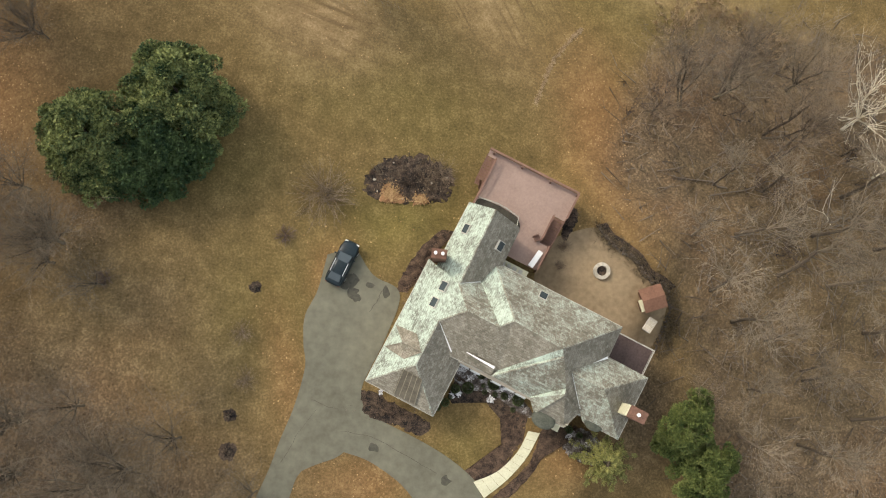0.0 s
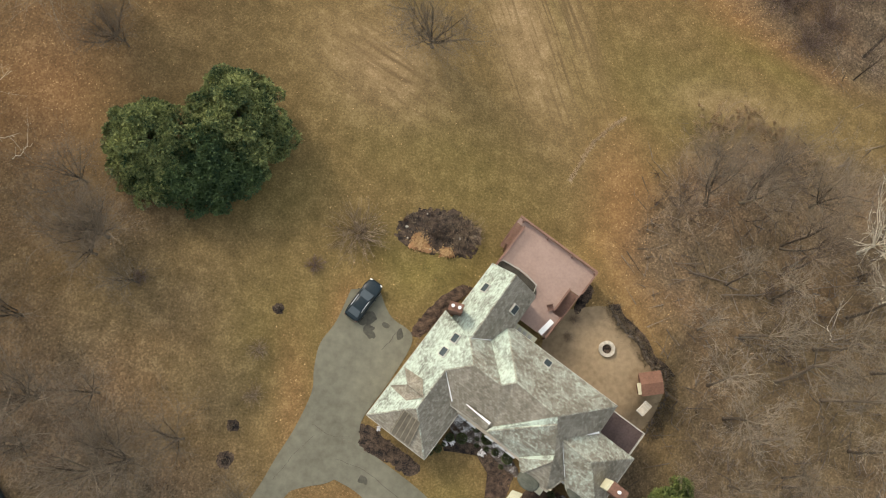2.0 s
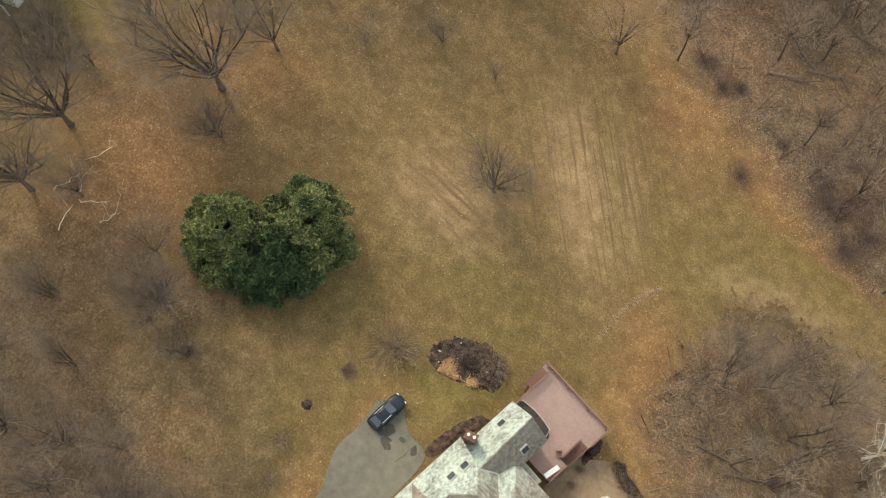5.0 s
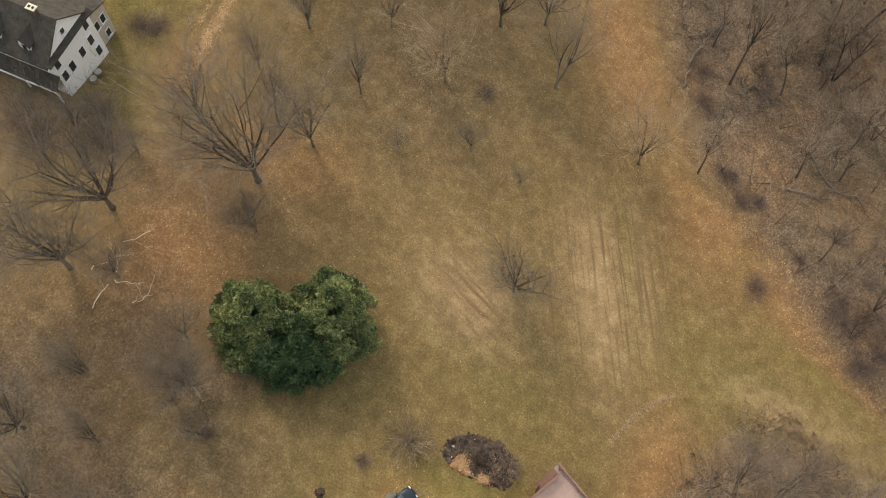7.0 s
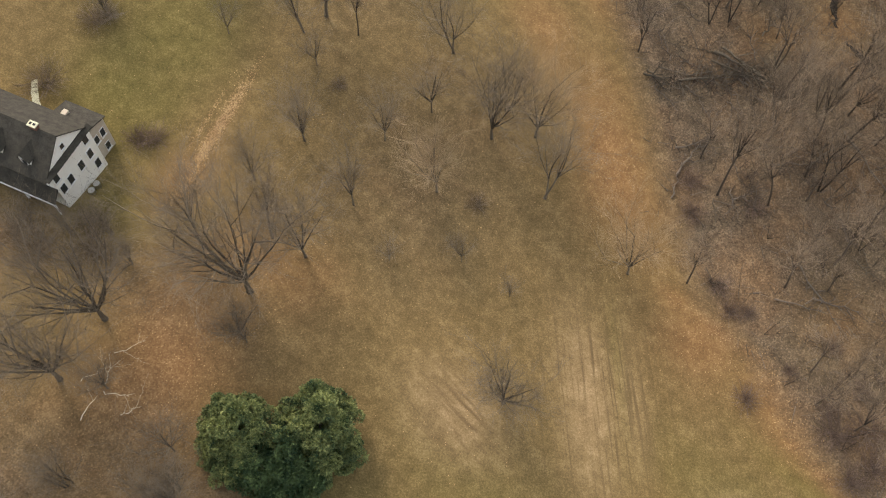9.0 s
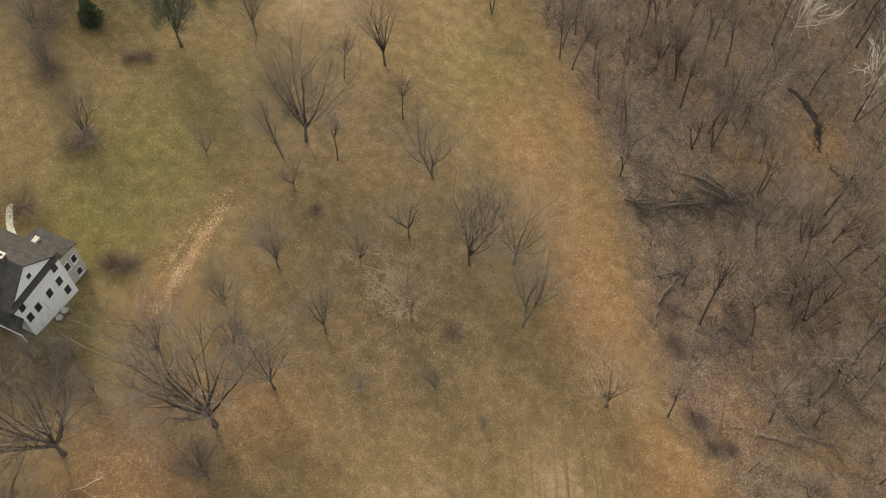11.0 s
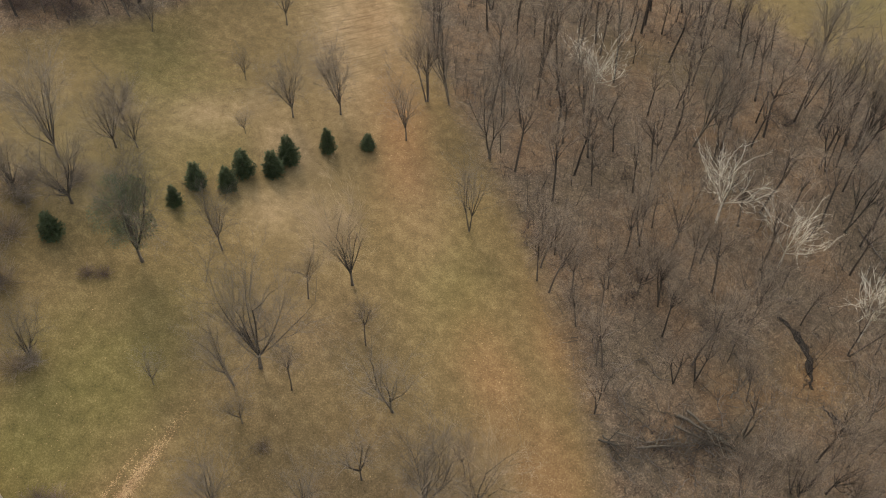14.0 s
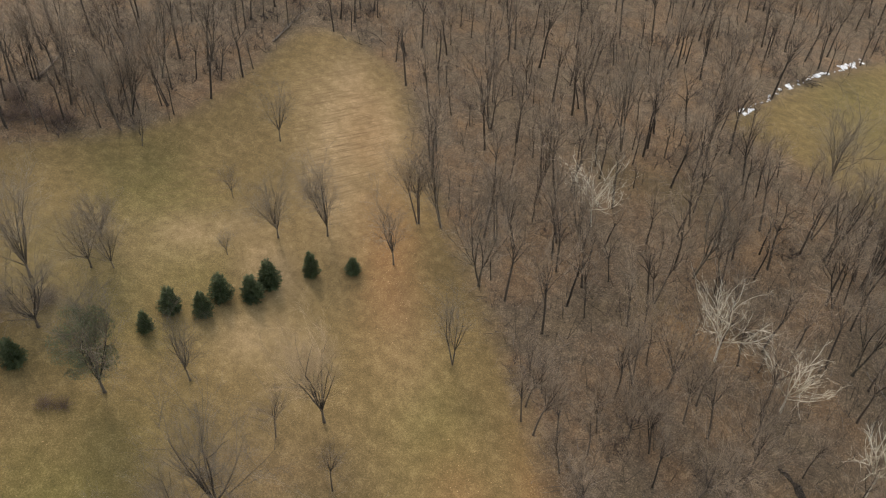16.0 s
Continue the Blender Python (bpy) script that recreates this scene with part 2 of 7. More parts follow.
SNOWY_CRUST = grained("broken_snow_crust", (0.07, 0.056, 0.045), (0.74, 0.73, 0.71), 2.2, 0.9, fine=5, lo=0.42, hi=0.56)


def ground_material():
    """Winter grass, green lawn, straw, leaf litter and wood floor, blended by the sheet's own weights."""
    m, nt, b = material("winter_ground", 0.95)
    co = nt.nodes.new("ShaderNodeTexCoord").outputs["Object"]
    w1, w2 = nt.nodes.new("ShaderNodeVertexColor"), nt.nodes.new("ShaderNodeVertexColor")
    w1.layer_name, w2.layer_name = "cover", "cover_b"
    s1, s2 = nt.nodes.new("ShaderNodeSeparateColor"), nt.nodes.new("ShaderNodeSeparateColor")
    nt.links.new(w1.outputs[0], s1.inputs[0])
    nt.links.new(w2.outputs[0], s2.inputs[0])
    large, mid = noise_tex(nt, 0.09, 5, 0.62, co), noise_tex(nt, 0.55, 5, 0.7, co)
    fine, leaf = noise_tex(nt, 4.6, 6, 0.75, co), noise_tex(nt, 5.2, vector=co, kind="ShaderNodeTexVoronoi")
    lc = nt.nodes.new("ShaderNodeRGBToBW")
    nt.links.new(leaf.outputs["Color"], lc.inputs[0])
    def streaks(turn, long, wide, detail=3.0):
        """Noise drawn out along one way over the ground."""
        drawn = nt.nodes.new("ShaderNodeMapping")
        drawn.vector_type = "TEXTURE"
        drawn.inputs["Rotation"].default_value, drawn.inputs["Scale"].default_value = (0, 0, radians(turn)), (long, wide, 1.0)
        nt.links.new(co, drawn.inputs["Vector"])
        return noise_tex(nt, 1.0, detail, 0.6, drawn.outputs[0]).outputs[0]

    swath = streaks(-17, 14.0, 2.0)
    g = maths(nt, "ADD", maths(nt, "MULTIPLY", mid.outputs[0], 0.38), maths(nt, "ADD", maths(nt, "MULTIPLY", fine.outputs[0], 0.57), maths(nt, "MULTIPLY", swath, 0.05)))
    grass = ramp(nt, g, [(0.38, (0.085, 0.060, 0.021)), (0.52, (0.165, 0.112, 0.042)), (0.65, (0.28, 0.197, 0.09))])
    green = ramp(nt, g, [(0.38, (0.066, 0.058, 0.014)), (0.52, (0.136, 0.112, 0.030)), (0.65, (0.222, 0.174, 0.062))])
    straw = ramp(nt, g, [(0.38, (0.17, 0.115, 0.052)), (0.52, (0.29, 0.20, 0.098)), (0.65, (0.42, 0.31, 0.17))])
    lf = maths(nt, "ADD", maths(nt, "MULTIPLY", lc.outputs[0], 0.20), maths(nt, "ADD", maths(nt, "MULTIPLY", fine.outputs[0], 0.42), maths(nt, "MULTIPLY", mid.outputs[0], 0.38)))
    litter = ramp(nt, lf, [(0.28, (0.12, 0.064, 0.024)), (0.50, (0.225, 0.122, 0.046)), (0.74, (0.40, 0.24, 0.105))])
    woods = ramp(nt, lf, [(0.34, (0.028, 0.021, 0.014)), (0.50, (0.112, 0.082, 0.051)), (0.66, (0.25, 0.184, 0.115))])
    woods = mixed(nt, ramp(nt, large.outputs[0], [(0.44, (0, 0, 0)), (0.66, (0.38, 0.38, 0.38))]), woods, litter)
    soft = maths(nt, "SUBTRACT", large.outputs[0], 0.5)

    def weight(sock, k=0.9):
        return maths(nt, "MULTIPLY", maths(nt, "ADD", sock, maths(nt, "MULTIPLY", maths(nt, "MULTIPLY", soft, k), maths(nt, "MINIMUM", maths(nt, "MULTIPLY", sock, 3.0), 1.0))), 1.0, True)

    col = mixed(nt, weight(s1.outputs[0]), grass, green)
    col = mixed(nt, weight(s2.outputs[0]), col, straw)
    col = mixed(nt, weight(s1.outputs[1]), col, litter)
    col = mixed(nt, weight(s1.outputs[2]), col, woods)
    low = nt.nodes.new("ShaderNodeSeparateXYZ")
    nt.links.new(co, low.inputs[0])
    diagonal = maths(nt, "MULTIPLY", s2.outputs[0], maths(nt, "MULTIPLY", maths(nt, "LESS_THAN", low.outputs[1], 70.0), maths(nt, "LESS_THAN", low.outputs[0], -3.0)))
    # mower lines in the meadow, wheel marks in the pale patch, furrows in the far strip
    for long, wide, turn, sock, depth, tone in ((30.0, 0.50, -63.5, s2.outputs[2], 1.6, (0.085, 0.056, 0.022)), (16.0, 0.80, -19.0, diagonal, 1.5, (0.11, 0.072, 0.03)),
                                                (7.0, 0.50, 58.0, s2.outputs[1], 1.5, (0.13, 0.082, 0.036))):
        mark = streaks(turn, long, wide, 2.0)
        dark = maths(nt, "MULTIPLY", maths(nt, "SUBTRACT", mark, 0.50), 6.0, True)
        col = mixed(nt, maths(nt, "MULTIPLY", maths(nt, "MULTIPLY", dark, sock), maths(nt, "MULTIPLY", mid.outputs[0], depth), True), col, tone)
    # scattered pale leaves
    speck = maths(nt, "GREATER_THAN", lc.outputs[0], 0.80)
    near = maths(nt, "LESS_THAN", leaf.outputs["Distance"], 0.22)
    dots = maths(nt, "MULTIPLY", maths(nt, "MULTIPLY", speck, near), maths(nt, "ADD", maths(nt, "MULTIPLY", s1.outputs[1], 0.55), 0.16))
    col = mixed(nt, dots, col, (0.52, 0.36, 0.20))
    nt.links.new(col, b.inputs["Base Color"])
    bump(nt, b, maths(nt, "ADD", g, maths(nt, "MULTIPLY", lf, 0.6)), 0.7, 0.12)
    return m


GROUND = ground_material()


# ---- helpers for meshes ----
def mesh_of(name, verts, faces, mat, smooth=False):
    me = bpy.data.meshes.new(name)
    me.from_pydata([tuple(v) for v in verts], [], faces)
    me.materials.append(mat)
    if smooth:
        me.shade_smooth()
    return me


def part(name, verts, faces, mat, parent=None, label="", smooth=False):
    ob = new(name, mesh_of(name, verts, faces, mat, smooth))
    ob.parent = parent
    return tagged(ob, label)


def bm_part(name, bm, mat, parent=None, label="", smooth=False):
    me = bpy.data.meshes.new(name)
    bm.to_mesh(me)
    bm.free()
    me.materials.append(mat)
    if smooth:
        me.shade_smooth()
    ob = new(name, me)
    ob.parent = parent
    return tagged(ob, label)


def empty(name, m, label, category, group="", kind=""):
    ob = new(name)
    ob.matrix_world = m
    return tagged(ob, label, category, group, kind)


def box_bm(x0, x1, y0, y1, z0, z1, bevel=0.0, bm=None):
    bm = bm or bmesh.new()
    made = bmesh.ops.create_cube(bm, size=1)["verts"]
    bmesh.ops.scale(bm, vec=(x1 - x0, y1 - y0, z1 - z0), verts=made)
    bmesh.ops.translate(bm, vec=((x0 + x1) / 2, (y0 + y1) / 2, (z0 + z1) / 2), verts=made)
    if bevel:
        edges = list({e for v in made for e in v.link_edges})
        bmesh.ops.bevel(bm, geom=edges, offset=bevel, segments=1, affect="EDGES")
    return bm


def box(name, x0, x1, y0, y1, z0, z1, mat, parent=None, label="", bevel=0.0):
    return bm_part(name, box_bm(x0, x1, y0, y1, z0, z1, bevel), mat, parent, label)


def cyl_bm(x, y, z0, z1, r0, r1=None, sides=12, bm=None):
    bm = bm or bmesh.new()
    made = bmesh.ops.create_cone(bm, cap_ends=True, segments=sides, radius1=r0, radius2=r0 if r1 is None else r1, depth=z1 - z0)["verts"]
    bmesh.ops.translate(bm, vec=(x, y, (z0 + z1) / 2), verts=made)
    return bm


def cyl(name, x, y, z0, z1, r0, mat, parent=None, label="", r1=None, sides=12):
    return bm_part(name, cyl_bm(x, y, z0, z1, r0, r1, sides), mat, parent, label)


class Wood:
    """Collects tubes and spikes for one mesh."""

    def __init__(self):
        self.v, self.f = [], []

    def tube(self, pts, radii, sides):
        base = len(self.v)
        for i, (p, r) in enumerate(zip(pts, radii)):
            d = (pts[min(i + 1, len(pts) - 1)] - pts[max(i - 1, 0)]).normalized()
            a = d.orthogonal().normalized()
            b = d.cross(a)
            for k in range(sides):
                w = 2 * math.pi * k / sides
                self.v.append(p + (a * math.cos(w) + b * math.sin(w)) * r)
        for i in range(len(pts) - 1):
            o = base + i * sides
            self.f += [(o + k, o + (k + 1) % sides, o + sides + (k + 1) % sides, o + sides + k) for k in range(sides)]

    def spike(self, p, tip, r):
        d = tip - p
        a = d.orthogonal().normalized() * r
        b = d.cross(a).normalized() * r
        o = len(self.v)
        self.v += [p + a, p - a * 0.5 + b * 0.87, p - a * 0.5 - b * 0.87, tip]
        self.f += [(o, o + 1, o + 3), (o + 1, o + 2, o + 3), (o + 2, o, o + 3)]

    def mesh(self, name, mat):
        return mesh_of(name, self.v, self.f, mat)


def slab(name, pts, thick, mat, parent=None, label=""):
    """A sloping board: a polygon of 3D corners with a thickness downwards."""
    n = len(pts)
    a, b, c = (Vector(pts[i]) for i in (0, 1, 2))
    if (b - a).cross(c - a).z < 0:
        pts = pts[::-1]
    verts = [tuple(p) for p in pts] + [(p[0], p[1], p[2] - thick) for p in pts]
    faces = [tuple(range(n)), tuple(range(2 * n - 1, n - 1, -1))]
    faces += [(i, n + i, n + (i + 1) % n, (i + 1) % n) for i in range(n)]
    return part(name, verts, faces, mat, parent, label)


# ---- the lie of the land ----
PADS = [  # centre, half sizes, turn, level, width of the rim
    (-9.0, -1.0, 6.5, 9.0, 0.0, 6.0),
    (2.0, 1.0, 10.0, 8.0, -0.1, 3.0),
    (3.0, -11.0, 8.0, 5.0, -0.3, 6.0),
    (15.5, 9.0, 5.0, 7.5, -3.0, 4.0),
]
HUMPS = ((-5, 64, 20, -2.6), (-30, 62, 8, -1.0), (-45, 83, 18, 2.2), (-92, 82, 16, 1.8), (-12, 101, 14, 1.2),
         (-70, 128, 25, -1.5), (10, 215, 42, 9.0), (-68, 47, 10, -2.0), (-13, 38, 8, 1.2), (27, 12, 6, 2.4))
HOUSE_TURN = -27.5


def land(x, y):
    """Height of the ground, for numbers or arrays."""
    x, y = np.asarray(x, float), np.asarray(y, float)
    xe = np.where(x < 25, x, 25 + 30 * (1 - np.exp(-np.maximum(x - 25, 0) / 30)))
    z = -1.8 - 0.168 * np.maximum(xe, -400) - 0.066 * np.clip(y, -300, 300)
    for cx, cy, r, h in HUMPS:
        z = z + h * np.exp(-((x - cx) ** 2 + (y - cy) ** 2) / (2 * r * r))
    c, s = math.cos(radians(HOUSE_TURN)), math.sin(radians(HOUSE_TURN))
    for cx, cy, a, b, level, rim in PADS:
        u, v = (x - cx) * c + (y - cy) * s, -(x - cx) * s + (y - cy) * c
        d = np.hypot(np.maximum(np.abs(u) - a, 0), np.maximum(np.abs(v) - b, 0))
        k = np.clip(1 - d / rim, 0, 1)
        z = z + (level - z) * k * k * (3 - 2 * k)
    return z


def at(x, y, sink=0.0):
    return float(land(x, y)) - sink


def inside(x, y, poly):
    """Which of the points lie in a polygon."""
    x, y = np.asarray(x, float), np.asarray(y, float)
    hit = np.zeros(x.shape, bool)
    for (x0, y0), (x1, y1) in zip(poly, poly[1:] + poly[:1]):
        if y0 != y1:
            hit ^= ((y0 > y) != (y1 > y)) & (x < (x1 - x0) * (y - y0) / (y1 - y0) + x0)
    return hit


EAST_WOODS = [(26, -60), (25, 1), (23.5, 10), (17, 20), (20, 27), (24, 34), (30, 37), (45, 36), (80, 30), (140, -60)]
NORTH_WOODS = [(140, 35), (41, 46), (30, 52), (19, 62), (10, 67), (3, 77), (-5, 90), (-12, 100), (-20, 111), (-38, 130),
               (-48, 139), (-68, 157), (-88, 181), (-108, 184), (-95, 262), (-95, 330), (40, 330), (22, 290), (-2, 262), (-15, 231), (-25, 207), (8, 198), (40, 175), (140, 130)]
WEST_WOODS = [(-128, 112), (-114, 130), (-110, 142), (-110, 156), (-112, 178), (-104, 186), (-95, 262), (-95, 330), (-230, 330), (-230, 60)]


def build_ground():
    def axis(lo, hi, step, far):
        mid = np.arange(lo, hi + 0.01, step)
        out, d = [], step
        while not out or out[-1] < far:
            d *= 1.45
            out.append((out[-1] if out else 0) + d)
        out = np.array(out)
        return np.r_[lo - out[::-1], mid, hi + out]

    xs, ys = axis(-135, 72, 1.0, 3000), axis(-42, 262, 1.1, 3000)
    X, Y = np.meshgrid(xs, ys)
    Z = land(X, Y)
    ny, nx = X.shape
    verts = np.stack([X, Y, Z], -1).reshape(-1, 3)
    i = (np.arange(ny - 1)[:, None] * nx + np.arange(nx - 1)).ravel()
    faces = np.stack([i, i + 1, i + nx + 1, i + nx], 1)
    me = bpy.data.meshes.new("ground")
    me.from_pydata(verts.tolist(), [], faces.tolist())
    me.materials.append(GROUND)
    me.shade_smooth()
    x, y = X.ravel(), Y.ravel()

    def blob(cx, cy, rx, ry, turn=0.0):
        c, s = math.cos(radians(turn)), math.sin(radians(turn))
        u, v = (x - cx) * c + (y - cy) * s, -(x - cx) * s + (y - cy) * c
        return np.exp(-((u / rx) ** 2 + (v / ry) ** 2))

    green = np.zeros_like(x)
    for b in GREENS:
        green = np.maximum(green, b[5] * blob(*b[:5]))
    straw = np.zeros_like(x)
    for b in STRAWS:
        straw = np.maximum(straw, b[5] * blob(*b[:5]))
    litter = np.zeros_like(x)
    for b in LITTERS:
        litter = np.maximum(litter, b[5] * blob(*b[:5]))
    woods = np.zeros_like(x)
    for poly in (EAST_WOODS, NORTH_WOODS, WEST_WOODS):
        for dx, dy in ((0, 0), (2.5, 0), (-2.5, 0), (0, 2.5), (0, -2.5), (1.2, 1.2), (-1.2, -1.2), (1.2, -1.2)):
            woods += inside(x + dx, y + dy, poly) / 8
    # the same floor colour also paints in shade under scattered trees
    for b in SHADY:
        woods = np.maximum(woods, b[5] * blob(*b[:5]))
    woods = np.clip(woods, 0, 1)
    for b in CLEARINGS:
        woods = woods * (1 - b[5] * blob(*b[:5]))
    lines = blob(3, 46, 8.5, 13, 26)
    for name, cols in (("cover", (green, litter, woods)), ("cover_b", (straw, np.maximum(blob(-86, 154, 12, 28, 35), 0.55 * blob(-96, 128, 12, 14, 35)), lines))):
        layer = me.color_attributes.new(name, "FLOAT_COLOR", "POINT")
        data = np.ones((len(x), 4), np.float32)
        for k, c in enumerate(cols):
            data[:, k] = np.clip(c, 0, 1)
        layer.data.foreach_set("color", data.ravel())
    tagged(new("ground", me), "sloping winter lawn with leaf litter and bare wood floor", "ground", kind="structure")


# centre, radii, turn, strength of the green, straw, leaf-litter and wood-floor patches; SHADY also puts tree shade into
# the ground's colour
GREENS = [(30, 47, 9, 1.8, -20, 0.85), (4.5, 50, 1.0, 11, 26, 0.8), (-95, 98, 14, 14, 0, 0.7), (-4, 14, 9, 5, 0, 0.8), (-18, 4, 7, 9, 0, 0.55), (-4, 27, 14, 7, -20, 0.5), (-70, 62, 10, 22, 0, 0.9),
          (-62, 40, 8, 6, 0, 0.8), (-97, 118, 22, 10, -35, 0.75), (2, -9, 4, 3, 0, 0.5), (22, 40, 16, 6, 0, 0.6),
          (-38, 108, 7, 12, 35, 0.6), (-28, -4, 8, 8, 0, 0.4), (5, 235, 22, 25, 0, 0.5), (-85, 95, 10, 10, 0, 0.5), (-21, 20, 8, 6, 0, 0.35)]
STRAWS = [(-91, 117, 9, 6, 45, 0.6), (-85, 124, 8, 5, 40, 0.6), (-66, 110, 8, 5, -30, 0.5), (-90, 166, 6, 16, 35, 0.9), (-50, 120, 4, 14, 38, 0.35), (-12, 35, 7, 5, -20, 0.9), (1.5, 45.5, 4, 13, 26, 0.9), (6.5, 48, 2.0, 12, 26, 0.6), (-76, 120, 9, 5, -35, 0.8), (-84, 152, 7, 24, 35, 1.0), (-80, 160, 5, 16, 35, 1.0),
          (-56.6, 55, 1.4, 8, 1, 0.2), (28, 40, 8, 2.5, 0, 0.6), (-70, 106, 7, 5, -30, 0.6)]
CLEARINGS = [(40, 10, 17, 22, 0, 0.45), (17, 125, 7, 6, 0, 0.75), (8, 116, 6, 4, 20, 0.6), (-12, 150, 9, 5, 0, 0.5), (-30, 180, 14, 6, 0, 0.5), (30, 72, 6, 8, -30, 0.5)]
LITTERS = [(8, 64.3, 4, 2, -15, 0.8), (14, 62.6, 5, 1.8, -12, 1.0), (20, 61.5, 4, 1.8, -12, 0.9), (28, 51.6, 3, 1.3, -20, 0.9), (33, 49.2, 4, 1.2, -27, 1.0), (39, 46.8, 4, 1.2, -22, 0.9), (-56.7, 55.5, 1.0, 8, 1, 0.45), (17, 125, 7, 6, 0, 0.8), (8, 116, 6, 4, 20, 0.7), (-12, 150, 9, 5, 0, 0.5), (30, 72, 6, 8, -30, 0.7), (-46, 24, 9, 13, 10, 0.95), (-7, 80, 6, 15, 35, 1.0), (-62, 135, 5, 20, 35, 0.8), (-81, 158, 5, 18, 35, 0.3), (17, 22, 4, 12, 10, 0.75),
           (-40, 42, 8, 6, 0, 0.7), (12, 60, 8, 6, -30, 0.8), (26, 55, 10, 5, -30, 0.8), (-11, 9, 2, 4, -15, 0.5), (-15, -2, 2, 8, 12, 0.6),
           (-57, 48, 4, 7, 0, 0.6), (-25, 96, 5, 12, 40, 0.6), (-20, 108, 4, 9, 38, 0.5), (-8, -12, 6, 3, 0, 0.6), (12, -9, 4, 3, 0, 0.5)]
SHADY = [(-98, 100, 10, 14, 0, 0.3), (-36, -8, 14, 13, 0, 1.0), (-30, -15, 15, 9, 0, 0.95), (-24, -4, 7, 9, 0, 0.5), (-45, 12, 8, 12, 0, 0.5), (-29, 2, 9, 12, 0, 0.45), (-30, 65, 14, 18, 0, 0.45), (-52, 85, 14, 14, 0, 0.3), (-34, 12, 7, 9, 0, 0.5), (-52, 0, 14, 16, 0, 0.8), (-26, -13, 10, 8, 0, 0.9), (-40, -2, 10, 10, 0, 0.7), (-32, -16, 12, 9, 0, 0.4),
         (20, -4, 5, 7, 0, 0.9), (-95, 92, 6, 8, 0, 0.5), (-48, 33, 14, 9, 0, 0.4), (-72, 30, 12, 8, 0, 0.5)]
build_ground()


def spline(points, n):
    """n places evenly along a smooth line through the points."""
    p = [Vector((*q, 0)) for q in points]
    p = [2 * p[0] - p[1], *p, 2 * p[-1] - p[-2]]
    dense = []
    for a, b, c, d in zip(p, p[1:], p[2:], p[3:]):
        for k in range(12):
            t = k / 12
            dense.append(0.5 * (2 * b + (c - a) * t + (2 * a - 5 * b + 4 * c - d) * t * t + (3 * b - a - 3 * c + d) * t ** 3))
    dense.append(p[-2])
    step = np.r_[0, np.cumsum([(b - a).length for a, b in zip(dense, dense[1:])])]
    want = np.linspace(0, step[-1], n)
    return [(float(np.interp(w, step, [q.x for q in dense])), float(np.interp(w, step, [q.y for q in dense]))) for w in want]


def paving(name, left, right, rise, mat, label, category, stations=60, across=12, thick=0.25):
    """A paved band between two edges that lies on the ground, with real thickness."""
    L, R = spline(left, stations), spline(right, stations)
    verts, faces = [], []
    for (lx, ly), (rx, ry) in zip(L, R):
        for k in range(across + 1):
            f = k / across
            x, y = lx + (rx - lx) * f, ly + (ry - ly) * f
            verts.append((x, y, at(x, y) + rise))
    w = across + 1
    faces = [(i * w + k, i * w + k + 1, (i + 1) * w + k + 1, (i + 1) * w + k) for i in range(stations - 1) for k in range(across)]
    rim = [k for k in range(w)] + [i * w + across for i in range(1, stations)] + [(stations - 1) * w + k for k in range(across - 1, -1, -1)] + [i * w for i in range(stations - 2, 0, -1)]
    n = len(verts)
    verts += [(verts[k][0], verts[k][1], verts[k][2] - thick) for k in rim]
    faces += [(rim[a], n + a, n + (a + 1) % len(rim), rim[(a + 1) % len(rim)]) for a in range(len(rim))]
    ob = part(name, verts, faces, mat)
    bm = bmesh.new()
    bm.from_mesh(ob.data)
    bmesh.ops.recalc_face_normals(bm, faces=bm.faces)
    up = sum(f.normal.z for f in bm.faces)
    if up < 0:
        bmesh.ops.reverse_faces(bm, faces=bm.faces)
    bm.to_mesh(ob.data)
    bm.free()
    return tagged(ob, label, category, kind="structure")


def mound(name, outline, height, mat, label, category, seed=1, rings=8, n=64, rough=0.06, rise=0.03, kind="structure", base=None):
    """A low bed of earth within a closed outline."""
    rng = random.Random(seed)
    cx, cy = sum(p[0] for p in outline) / len(outline), sum(p[1] for p in outline) / len(outline)
    edge = spline(outline + outline[:1], n + 1)[:-1]
    verts, faces = [(cx, cy, (at(cx, cy) if base is None else base) + height + rise)], []
    for r in range(1, rings + 1):
        f = r / rings
        for ex, ey in edge:
            x, y = cx + (ex - cx) * f, cy + (ey - cy) * f
            jit = rng.uniform(-rough, rough)
            if r == rings:
                x, y = x + rng.uniform(-rough, rough) * 2, y + rng.uniform(-rough, rough) * 2
            verts.append((x, y, (at(x, y) if base is None else base) + rise + height * (1 - f * f) + (jit if r < rings else -0.02)))
    faces = [(0, 1 + k, 1 + (k + 1) % n) for k in range(n)]
    for r in range(rings - 1):
        a, b = 1 + r * n, 1 + (r + 1) * n
        faces += [(a + k, b + k, b + (k + 1) % n, a + (k + 1) % n) for k in range(n)]
    ob = part(name, verts, faces, mat, smooth=True)
    if ob.data.polygons[0].normal.z < 0:
        ob.data.flip_normals()
    return tagged(ob, label, category, kind=kind)


